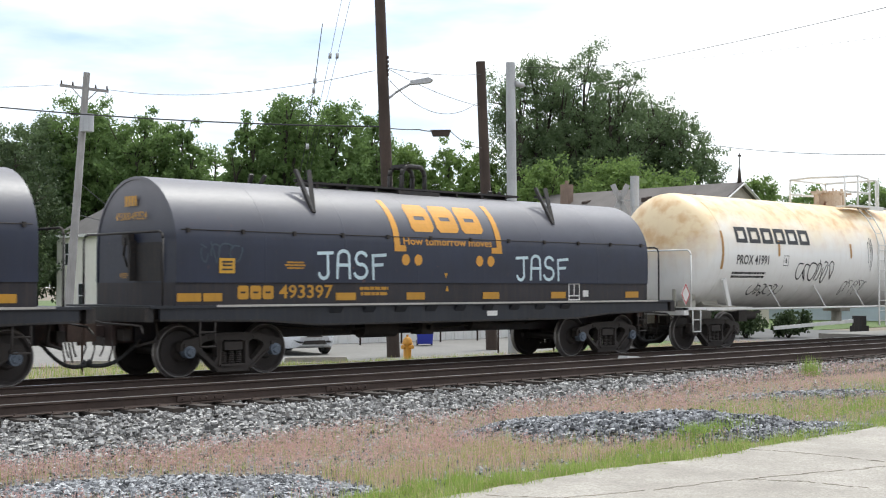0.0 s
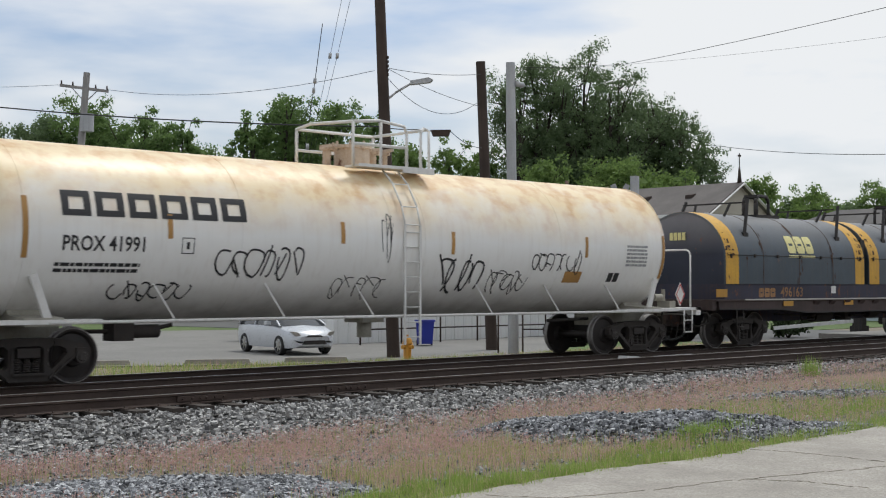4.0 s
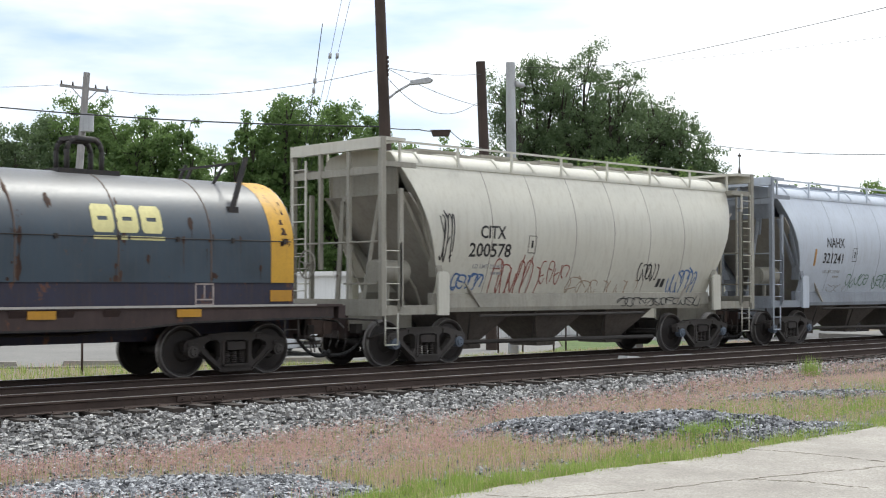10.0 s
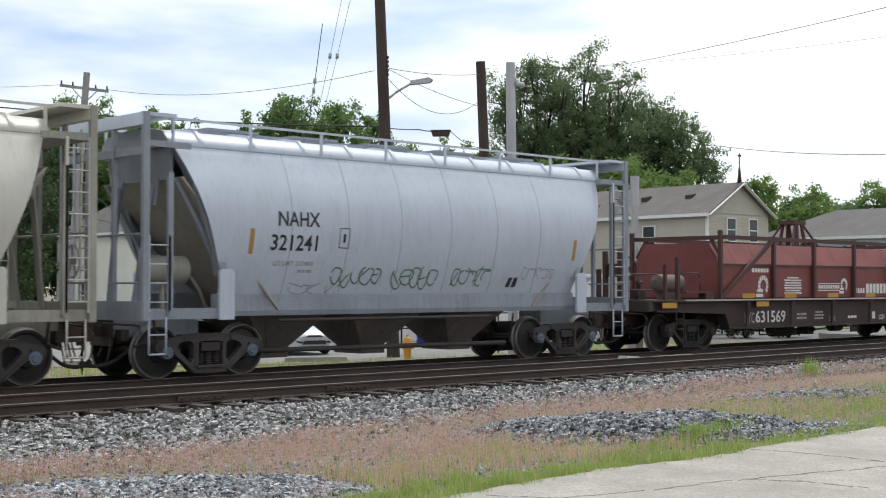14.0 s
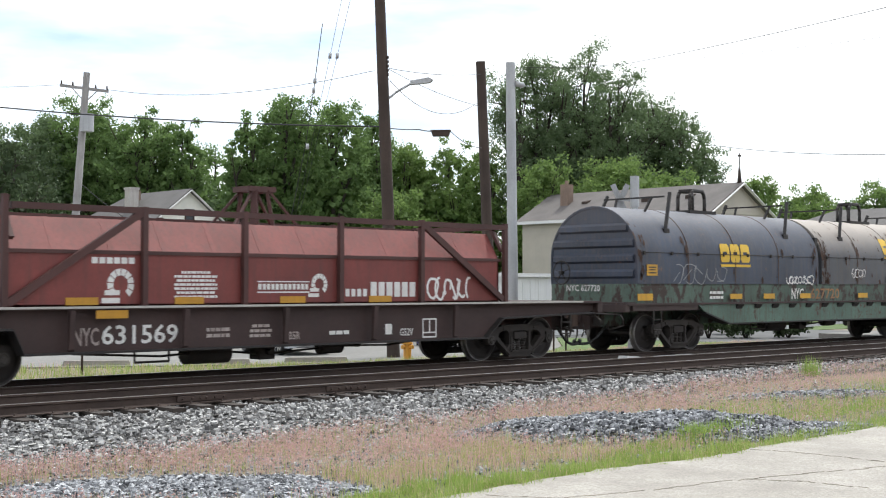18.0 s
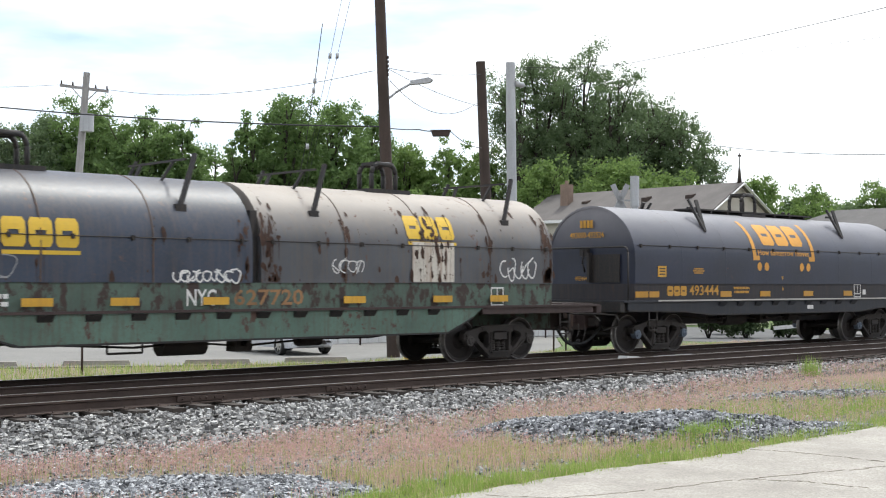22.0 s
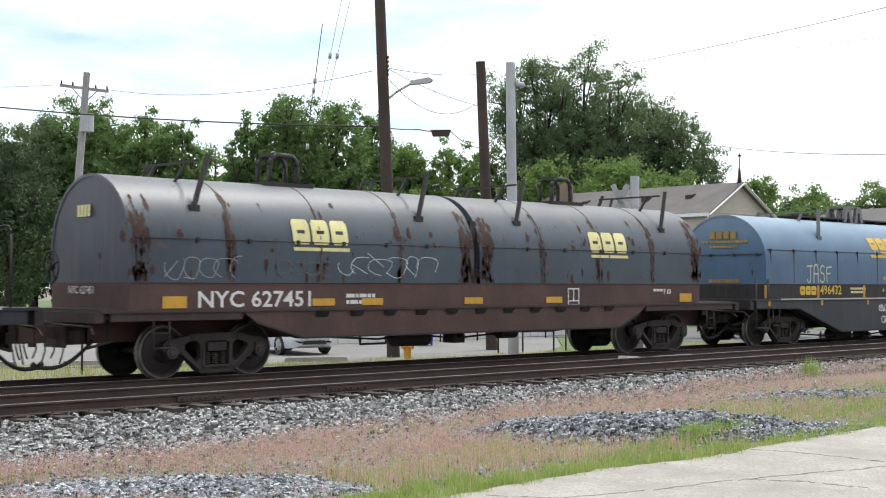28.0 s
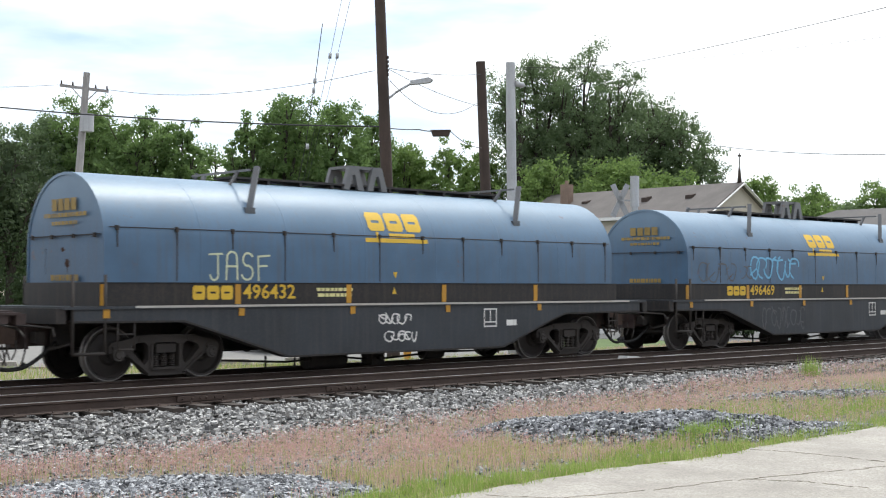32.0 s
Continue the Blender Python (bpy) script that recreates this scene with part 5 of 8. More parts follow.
    # company emblem shapes
    for x, z, k in ((-3.86, 1.54, .72), (.48, 1.56, .55)):
        p = [rect(-.38 * k, .1 * k, -.34 * k, -.22 * k), rect(-.3 * k, .1 * k, -.16 * k, -.05 * k)]
        for i in range(10):
            a0, a1 = radians(-50 + i * 28), radians(-50 + i * 28 + 24)
            p.append([(.12 * k + .36 * k * math.cos(a0), .08 * k + .36 * k * math.sin(a0)), (.12 * k + .36 * k * math.cos(a1), .08 * k + .36 * k * math.sin(a1)),
                      (.12 * k + .2 * k * math.cos(a1), .08 * k + .2 * k * math.sin(a1)), (.12 * k + .2 * k * math.cos(a0), .08 * k + .2 * k * math.sin(a0))])
        mark(hood, "emblem", lay(blocks(p), x, z, side), "white", "white wheel-shaped company emblem")
    mark(hood, "emblem", lay(blocks([rect(-.42 + i * .14, -.31 + i * .14, -.05, .05) for i in range(6)]), -3.9, 1.98, side), "white", "company name as small white blocks")
    mark(hood, "emblem", lay(blocks([rect(-.6 + i * .1, -.53 + i * .1, -.05, .05) for i in range(12)] + [rect(-.62, .6, -.11, -.085), rect(-.62, .6, .08, .1)]), -.3, 1.56, side), "white", "white slogan panel in small blocks")
    mark(hood, "emblem", lay(blocks([rect(-.95 + i * .15, -.85 + i * .15, -.12, .02) for i in range(4)] + [rect(-.3 + i * .21, -.14 + i * .21, -.13, .15) for i in range(6)]), 2.15, 1.5, side), "white", "company word as white blocks")
    bars(hood, (.6, .9, .8, .9, .9, .8, .9), -2.26, 1.78, side, "white", .04, seed=31)
    scribble(hood, 4.1, 1.55, 1.3, .52, "white", side, 41, 6, .05)
    reflectors(car, (-4.5, -2.4, -.1, 2.1), 1.33, -1.41, .6, .12)
    reflectors(car, (-4.0, -8.2), 1.12, -1.53, .6, .13)
    bars(car, (.5, .5), -1.76, .8, low, "white_faint", .06, seed=32)
    bars(car, (.4, .5, .5), -.81, .85, low, "white_faint", .05, seed=33)
    lettering(car, "GB5R", -.09, .68, .14, "white_faint", low, .8)
    bars(car, (.5,), 1.07, .68, low, "white", .07, seed=34)
    lettering(car, "G52V", 2.85, .68, .14, "white", low, .8)
    load_box(car, 3.5, .75, low)
    mark(car, "stencil", lay(blocks([rect(-.09, .09, -.1, .1)]), 2.36, .75, low), "white", "small white card")
    return car


# ---------------------------------------------------------------- deep-sill blue coil cars
def blue_car(x0, number, label, tags=()):
    car = start_car("coil_car", x0, label)
    trucks(car, 5.52, True, rear=5.42)
    coil_frame(car, 8.3, "blueblack", "deep", "black", side=1.52, light_edge=True, reach=(-7.0, 6.8))
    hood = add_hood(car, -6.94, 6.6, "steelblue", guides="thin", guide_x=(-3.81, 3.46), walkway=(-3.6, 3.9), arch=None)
    s = Shape()
    for k in (-.55, .1):
        s.prism([(k - .28, HOOD_TOP - .02), (k - .12, HOOD_TOP + .45), (k + .12, HOOD_TOP + .45), (k + .28, HOOD_TOP - .02), (k + .12, HOOD_TOP - .02), (k + .04, HOOD_TOP + .28), (k - .04, HOOD_TOP + .28), (k - .12, HOOD_TOP - .02)], -.35, -.25)
        s.prism([(k - .28, HOOD_TOP - .02), (k - .12, HOOD_TOP + .45), (k + .12, HOOD_TOP + .45), (k + .28, HOOD_TOP - .02), (k + .12, HOOD_TOP - .02), (k + .04, HOOD_TOP + .28), (k - .04, HOOD_TOP + .28), (k - .12, HOOD_TOP - .02)], .25, .35)
    s.box(-.68, .24, -.3, .3, HOOD_TOP + .40, HOOD_TOP + .46)
    part("lifting_arch", s, MAT["slate"], hood, "grey lifting bail on the crown")
    emblem(hood, -.28, 2.8, 1.5, .36, "yellow_bright", hood_y, False)
    mark(hood, "bracket_stripe", lay(blocks([rect(-.85, .85, -.04, .04), rect(-.55, -.48, .04, .16), rect(-.2, .5, .06, .14)]), -.28, 2.44, hood_y), "yellow_bright", "yellow underline stripe")
    lettering(car, number, -3.47, 1.46, .25, "yellow_bright", TROUGH, width=1.2)
    emblem(car, -4.73, 1.46, .9, .24, "yellow_bright", TROUGH, False, "slab lettering of the company initials")
    bars(car, (.9, .85), -1.9, 1.48, TROUGH, "cream", .06, seed=4)
    for x in (-6.94, -4.19, -1.55, 1.05, 3.91):
        p = Shape()
        p.box(x - .06, x + .06, -1.412, -1.404, 1.26, 1.6)
        p.box(x - .06, x + .06, -1.535, -1.528, 1.06, 1.20)
        part("reflector", p, MAT["amber"], car, "upright amber reflective strip")
    load_box(car, 2.33, .93, flat_side(-1.52))
    mark(car, "stencil", lay(blocks([rect(-.16, .16, -.06, .06)]), 3.0, .82, flat_side(-1.52)), "white", "small white card")
    for z, d in ((1.78, -1), (1.48, 1)):
        mark(hood, "arrow", lay(blocks([[(-.06, -.06 * d), (.06, -.06 * d), (0, .07 * d)]]), -.35, z, hood_y if z > 1.63 else TROUGH), "yellow_bright", "small painted triangle")
    emblem_end(hood, -6.95, -.05, 2.93, .95, .2, "yellow_faded")
    rnd = random.Random(number)
    for z, w, h in ((2.72, 1.55, .07), (2.59, .95, .06), (1.66, 1.0, .1)):
        p, a = [], -w / 2
        while a < w / 2:
            b = a + rnd.uniform(.05, .16)
            p.append(rect(a, b - .025, 0, h))
            a = b
        end_letters(hood, blocks(p), -6.95, -.05, z, "yellow_faded", "small_print")
    end_rail_seam = Shape().box(-6.96, -6.935, -1.3, 1.3, 2.40, 2.415)
    for y in (-1.15, -.4, .4, 1.15):
        end_rail_seam.box(-6.99, -6.95, y - .03, y + .03, 2.36, 2.43)
    part("end_seam", end_rail_seam, MAT["grime"], hood)
    for i in range(12):
        x = -6.69 + 13.04 * i / 11
        part("panel_joint", Shape().box(x - .012, x + .012, hood_y(0, 2.0) - .004, hood_y(0, 2.0) + .01, 1.66 if i % 2 else 2.2, 2.5), MAT["grime"], hood)
    for sy in (-1, 1):
        s = Shape()
        for x in (-7.55, -6.95):
            s.tube([(x, sy * 1.5, .5), (x, sy * 1.5, 1.75)], .03, 6)
        s.tube([(-7.55, sy * 1.5, .5), (-6.95, sy * 1.5, .5)], .03, 6)
        part("grab_iron", s, MAT["grime"], car)
    for args in tags:
        args[0](hood if args[2] > 1.6 else car, *args[1:])
    return car


def tank_paint():
    """White paint that rusts along the crown: the stain runs down from the top."""
    m, n, l, p = nodes_of("rust-stained white tank paint")
    v = space(n, l, jitter=False)
    c = n.new("ShaderNodeTexCoord")
    sep = n.new("ShaderNodeSeparateXYZ")
    l.new(c.outputs["Object"], sep.inputs[0])
    up = n.new("ShaderNodeMapRange")
    up.inputs["From Min"].default_value, up.inputs["From Max"].default_value = 2.35, 3.9
    l.new(sep.outputs["Z"], up.inputs["Value"])
    blot = noise_node(n, l, space(n, l, (.55, 1.2, .8), False), 1.3, 6, .6)
    k = n.new("ShaderNodeMath")
    k.operation = "MULTIPLY"
    l.new(up.outputs["Result"], k.inputs[0])
    l.new(blot, k.inputs[1])
    head = n.new("ShaderNodeMapRange")
    head.inputs["From Min"].default_value, head.inputs["From Max"].default_value = -8.3, -9.5
    l.new(sep.outputs["X"], head.inputs["Value"])
    rise = n.new("ShaderNodeMapRange")
    rise.inputs["From Min"].default_value, rise.inputs["From Max"].default_value = 1.6, 3.4
    l.new(sep.outputs["Z"], rise.inputs["Value"])
    more = n.new("ShaderNodeMath")
    more.operation = "MULTIPLY"
    l.new(head.outputs["Result"], more.inputs[0])
    l.new(rise.outputs["Result"], more.inputs[1])
    k2 = n.new("ShaderNodeMath")
    k2.operation = "MULTIPLY_ADD"
    l.new(more.outputs[0], k2.inputs[0])
    l.new(noise_node(n, l, space(n, l, (.9, .9, .7), False), 1.1, 5), k2.inputs[1])
    l.new(k.outputs[0], k2.inputs[2])
    k = k2
    stain = ramp_node(n, l, k.outputs[0], .08, .44, (0, 0, 0, 1), (.9, .9, .9, 1))
    base = mix_node(n, l, noise_node(n, l, v, .8, 5), (.83, .82, .78), (.88, .87, .84))
    run = noise_node(n, l, space(n, l, (6, 6, .4), False), 1.5, 5)
    base = mix_node(n, l, ramp_node(n, l, run, .5, .75, (0, 0, 0, 1), (.12, .12, .12, 1)), base, (.4, .3, .2))
    base = mix_node(n, l, stain, base, mix_node(n, l, ramp_node(n, l, noise_node(n, l, v, 2.2, 5), .45, .65), (.80, .62, .36), (.64, .38, .15)))
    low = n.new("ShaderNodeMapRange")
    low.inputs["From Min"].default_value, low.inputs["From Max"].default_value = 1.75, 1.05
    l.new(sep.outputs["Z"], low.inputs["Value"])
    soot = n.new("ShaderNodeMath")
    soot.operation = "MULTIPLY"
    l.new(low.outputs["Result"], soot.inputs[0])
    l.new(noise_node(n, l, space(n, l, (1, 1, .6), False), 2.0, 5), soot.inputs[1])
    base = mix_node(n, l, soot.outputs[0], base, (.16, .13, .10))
    l.new(base, p.inputs["Base Color"])
    p.inputs["Roughness"].default_value = .42
    b = n.new("ShaderNodeBump")
    b.inputs["Strength"].default_value, b.inputs["Distance"].default_value = .08, .01
    l.new(noise_node(n, l, v, 14, 4), b.inputs["Height"])
    l.new(b.outputs["Normal"], p.inputs["Normal"])
    return m


MAT["tank_top"] = tank_paint()
MAT["seam_rust"] = paint("rusty seam", (.10, .07, .055), .7, .3, .4, (.06, .035, .025), .4, rust=.4)
MAT["seam_thin"] = paint("dark weld line", (.33, .30, .27), .7, .3, .4, (.12, .08, .06), .4)
MAT["seam_pale"] = paint("grey weld line", (.36, .39, .43), .6, .15, .3, (.2, .19, .18), .3)
MAT["jade_rust"] = paint("green trough paint gone to rust", (.085, .13, .10), .65, .25, .4, (.07, .05, .04), .5, rust=.72, rust_col=(.045, .028, .022), spots=.6)
MAT["tank_rust"] = paint("rust-stained fitting paint", (0.55, 0.45, 0.35), .6, .2, .4, (.3, .15, .06), .4, rust=.4)
MAT["placard_red"] = paint("placard red", (0.45, 0.05, 0.05), .5, .1, .1, streak=0)
MAT["amber_dull"] = paint("dull amber strip", (0.42, 0.22, 0.06), .45, .15, .2, (.3, .2, .1), .2)
MAT["small_gray"] = paint("grey small lettering", (0.30, 0.30, 0.30), .6, .1, .1, streak=0)
MAT["white_faint"] = paint("worn white lettering", (0.42, 0.36, 0.33), .6, .2, .4, (.1, .05, .04), .5)
MAT["rust_letter"] = paint("rust-brown worn lettering", (0.32, 0.17, 0.07), .6, .2, .4, (.06, .03, .03), .5)
MAT["slope"] = paint("grimy slope sheet paint", (.36, .335, .29), .7, .15, .15, (.14, .11, .09), .25, bump=.05)
MAT["dusty"] = paint("dusty brown-grey paint", (.14, .115, .095), .8, .2, .3, (.08, .06, .05), .3)
MAT["umber_red"] = paint("dark red-brown sill paint", (.05, .027, .024), .65, .25, .35, (.04, .03, .026), .35)
MAT["bay"] = paint("dirty brown-grey bay paint", (0.13, 0.11, 0.095), .8, .3, .4, (.04, .035, .03), .4)
MAT["navy_rust"] = paint("rusty navy trough paint", (.025, .026, .05), .6, .3, .35, (.08, .045, .03), .4, rust=.4)
MAT["tan_tag"] = paint("tan graffiti paint", (0.34, 0.25, 0.18), .6, .1, .1, streak=0)
MAT["navy_worn"] = paint("worn navy paint", (0.027, 0.04, 0.066), .42, .35, .3, (.12, .085, .07), .35, rust=.24, rust_col=(.11, .065, .05), chalk=.25, crown_light_col=(.17, .15, .145), spots=.2)
MAT["white_rust"] = paint("rust-streaked white paint", (0.62, 0.58, 0.5), .6, .1, .3, (.25, .12, .06), .85, rust=.12)
MAT["cream_tag"] = paint("pale green graffiti paint", (0.55, 0.6, 0.42), .6, .1, .1, streak=0)
MAT["chalk_blue"] = paint("sky blue graffiti paint", (0.16, 0.42, 0.62), .6, .1, .1, streak=0)
MAT["yellow_faded"] = paint("faded yellow lettering", (0.34, 0.23, 0.06), .6, .2, .2, (.08, .09, .1), .3)
MAT["yellow_bright"] = paint("golden yellow lettering", (0.66, 0.42, 0.03), .5, .08, .12, (.25, .18, .08), .12)

# ---------------------------------------------------------------- the train, front to rear
long_hood_car(3.37, "493402", "dark navy coil car with a long arched cover", tags=[(scribble, 5.1, 1.75, 1.6, .35, "white", hood_y, 3, 4, .05)], logo=False)
long_hood_car(19.51, "493397", "dark navy coil car with a long arched cover and orange emblem",
              tags=[(tag_letters, -2.88, 1.96, 1.75, .52, "chalk", hood_y), (tag_letters, 2.72, 1.95, 1.75, .52, "chalk", hood_y),
                    (scribble, -6.0, 2.15, .9, .4, "slate", hood_y, 12, 4, .03)])
tank_car(37.60)
c = twin_hood_car(56.72, "496163", "slate coil car with two covers and broad yellow bands", "umber", "straight", "navy_rust",
                  [dict(x0=-7.8, x1=-.48, mat="slate", end="navy", rust=10, logo=-4.0, logo_z=2.68), dict(x0=-.2, x1=7.3, mat="slate", rust=10, logo=3.75, logo_z=2.66)], 8.95, 6.42, True, 6.2)
lettering(c, "496163", -4.5, 1.41, .26, "rust_letter", TROUGH, width=1.15)
emblem(c, -5.77, 1.41, .85, .24, "rust_letter", TROUGH, False, "faded slab lettering of the company initials")
reflectors(c, (-7.95, 7.0), 1.40, -1.41, .5, .2)
reflectors(c, (-4.9, -1.6, 2.1, 4.9), 1.12, -1.53, .5, .13)
load_box(c, 5.3, 1.43, TROUGH, "white_faint")
mark(c, "stencil", lay(blocks([rect(-.13, .13, -.1, .1)]), -2.25, 1.48, TROUGH), "white", "small white card")
emblem_end(c, -7.8, .1, 2.85, .55, .2, "cream")
hopper_car(72.81, "ivory covered hopper with sprayed graffiti", "cream_car", "cream_dark", "CITX", "200578", 6,
           [(scribble, -4.85, 2.6, .4, .95, "scrawl", hopper_y, 51, 4, .03), (scribble, -4.05, 1.68, .9, .35, "blue_tag", hopper_y, 52, 5, .035), (scribble, -2.55, 1.68, 1.5, 1.1, "red_tag", hopper_y, 53, 6, .03),
            (scribble, -1.3, 1.9, 1.0, .5, "red_tag", hopper_y, 54, 4, .025), (scribble, .4, 1.55, 2.9, .55, "tan_tag", hopper_y, 55, 8, .022),
            (scribble, 2.2, 1.93, .8, .45, "scrawl", hopper_y, 56, 5, .03), (scribble, 3.7, 1.7, 1.2, .65, "blue_tag", hopper_y, 57, 6, .04), (scribble, 2.9, 1.22, 3.3, .26, "scrawl", flat_side(-1.225), 58, 12, .02)])
hopper_car(87.06, "light grey covered hopper with green graffiti", "gray_car", "gray_dark", "NAHX", "321241", 7,
           [(scribble, -1.75, 1.78, 1.3, .42, "green_tag", hopper_y, 61, 5, .03), (scribble, -.15, 1.76, 1.2, .45, "green_tag", hopper_y, 62, 5, .03), (scribble, 1.5, 1.77, 1.2, .4, "green_tag", hopper_y, 63, 5, .03),
            (scribble, -2.7, 1.52, 1.2, .25, "small_gray", hopper_y, 64, 3, .02), (scribble, 3.6, 1.85, 1.1, .3, "small_gray", hopper_y, 65, 5, .02)])
braced_car(103.58)
c = twin_hood_car(122.94, "627720", "coil car with navy and rusty covers on green frame", "jade", "fish", "jade_rust",
                  [dict(x0=-8.92, x1=-.5, mat="navy_worn", end="navy_worn", rust=6, ribs=4, dent=.014, logo=-4.71, logo_mat="yellow_bright", logo_z=2.4,
                        tags=[(scribble, -6.3, 1.9, 2.4, .5, "small_gray", hood_y, 71, 5, .02), (scribble, -1.5, 1.75, 1.4, .25, "white", hood_y, 72, 9, .03)]),
                   dict(x0=-.3, x1=7.85, mat="slate_pale", dent=.01, rust=22, logo=4.07, logo_mat="yellow_bright", logo_z=2.72,
                        tags=[(scribble, 1.8, 1.95, .8, .3, "white", hood_y, 73, 4, .02), (scribble, 6.7, 1.95, 1.1, .5, "white", hood_y, 74, 5, .03)])], 9.95, 6.83, rear=6.45)
mark(c, "repaint_patch", lay(blocks([rect(-.6, .6, -.28, .5)]), 4.1, 1.93, hood_y, .012), "white_rust", "white rust-streaked repaint patch")
rust_patches(c, [(4.1, .3, 1)], 77, 22, eps=.017)
lettering(c, "627720", -.1, 1.36, .27, "rust_letter", TROUGH, width=1.6)
lettering(c, "NYC", -1.6, 1.36, .28, "white", TROUGH, .8)
end_letters(c, outline_text("NYC 627720", .15), -8.95, .3, 1.52, "white")
reflectors(c, (-8.6,), 1.32, -1.41, .6, .16, "yellow")
reflectors(c, (-4.8, -3.2, -1.35, 1.9, 4.3, 6.0), 1.32, -1.505, .55, .13, "yellow")
placard(c, -8.35, 1.95, hood_y, .42, .26)
bars(c, (.6, .6), -5.55, 1.38, TROUGH, "white", .07, seed=14)
load_box(c, 6.05, 1.36, TROUGH)
long_hood_car(140.76, "493444", "navy coil car with a long cover and orange emblem", tags=[(scribble, 6.1, 1.72, .4, .12, "white", hood_y, 13, 4, .015)])
c = twin_hood_car(158.77, "627451", "rusty slate coil car with two covers on a brown frame", "brown", "fish", "brown",
                  [dict(x0=-8.81, x1=-.45, mat="slate_old", end="navy_worn", dent=.01, rust=34, logo=-4.62, logo_z=2.55, tags=[(scribble, -7.2, 1.9, 1.8, .5, "small_gray", hood_y, 81, 5, .014), (scribble, -2.9, 1.95, 2.6, .5, "chalk", hood_y, 83, 6, .012), (scribble, -5.0, 1.9, 1.4, .35, "slate_pale", hood_y, 82, 4, .02)]),
                   dict(x0=-.25, x1=7.85, mat="slate_old", dent=.01, rust=40, logo=4.15, logo_z=2.55)], 9.95, 6.80, rear=6.6)
lettering(c, "NYC 627451", -6.1, 1.33, .28, "white", TROUGH, width=2.55)
end_letters(c, outline_text("NYC 627451", .13), -8.84, .2, 1.5, "white")
emblem_end(c, -8.82, .15, 2.85, .5, .2, "cream")
reflectors(c, (-7.9, 7.23), 1.3, -1.41, .5, .2, "yellow")
reflectors(c, (-4.55, -3.3, -.43, 2.18), 1.28, -1.41, .55, .13, "yellow")
bars(c, (.75, .75), -3.6, 1.36, TROUGH, "white", .07, seed=15)
load_box(c, 2.87, 1.34, TROUGH)
bars(c, (.4,), 6.1, 1.45, TROUGH, "white", .06, seed=16)
lettering(c, "F 60", 6.47, 1.44, .12, "white", TROUGH)
blue_car(176.64, "496432", "steel blue coil car on a deep dark frame with golden lettering",
         tags=[(tag_letters, -4.16, 1.91, 1.35, .5, "cream_tag", hood_y, .035), (scribble, -.42, .96, .85, .22, "white", flat_side(-1.52), 91, 5, .03), (scribble, -.25, .63, .85, .22, "white", flat_side(-1.52), 92, 5, .03)])
blue_car(193.26, "496469", "steel blue coil car with pale blue graffiti on the cover",
         tags=[(scribble, -2.9, 2.08, 2.3, .6, "chalk_blue", hood_y, 93, 7, .05), (scribble, -5.2, 1.95, 2.6, .5, "slate_pale", hood_y, 94, 6, .03), (scribble, -2.6, .78, 2.2, .6, "slate_pale", flat_side(-1.52), 95, 9, .04)])

# the cars' drawings above count heights in units of 1.0675 m; the trucks are in metres
KEPT = set(GEAR.values())
for car, x0 in CARS:
    for ob in car.children_recursive:
        if ob.data not in KEPT:
            KEPT.add(ob.data)
            ob.data.transform(Matrix.Diagonal((1, 1, 1.0675, 1)))
# ---------------------------------------------------------------- ground materials
def ground_mat(name, cols, scale=1.2, fine=40, rough=.95, bump=.5, dist=.02):
    m, n, l, p = nodes_of(name)
    v = space(n, l, jitter=False)
    a = mix_node(n, l, ramp_node(n, l, noise_node(n, l, v, scale, 6, .65), .35, .65), cols[0], cols[1])
    f = noise_node(n, l, v, fine, 6, .7)
    a = mix_node(n, l, ramp_node(n, l, f, .35, .7), a, cols[2])
    l.new(a, p.inputs["Base Color"])
    p.inputs["Roughness"].default_value = rough
    b = n.new("ShaderNodeBump")
    b.inputs["Strength"].default_value, b.inputs["Distance"].default_value = bump, dist
    l.new(f, b.inputs["Height"])
    l.new(b.outputs["Normal"], p.inputs["Normal"])
    return m


def leaf_mat(name, c0, c1, rough=.6, through_light=.42):
    m, n, l, p = nodes_of(name)
    g = n.new("ShaderNodeNewGeometry")
    l.new(mix_node(n, l, g.outputs["Random Per Island"], c0, c1), p.inputs["Base Color"])
    p.inputs["Roughness"].default_value = rough
    p.inputs["Specular IOR Level"].default_value = .2
    t = n.new("ShaderNodeBsdfTranslucent")
    t.inputs["Color"].default_value = (*[c * 1.2 for c in c1], 1)
    mix = n.new("ShaderNodeMixShader")
    mix.inputs[0].default_value = through_light
    l.new(p.outputs[0], mix.inputs[1])
    l.new(t.outputs[0], mix.inputs[2])
    l.new(mix.outputs[0], n["Material Output"].inputs["Surface"])
    return m


def stone_mat(name, c0, c1):
    m, n, l, p = nodes_of(name)
    g = n.new("ShaderNodeNewGeometry")
    v = space(n, l, jitter=False)
    a = mix_node(n, l, g.outputs["Random Per Island"], c0, c1)
    a = mix_node(n, l, ramp_node(n, l, noise_node(n, l, v, 60, 4), .5, .7, (0, 0, 0, 1), (.5, .5, .5, 1)), a, (.10, .09, .08))
    l.new(a, p.inputs["Base Color"])
    p.inputs["Roughness"].default_value = .85
    return m


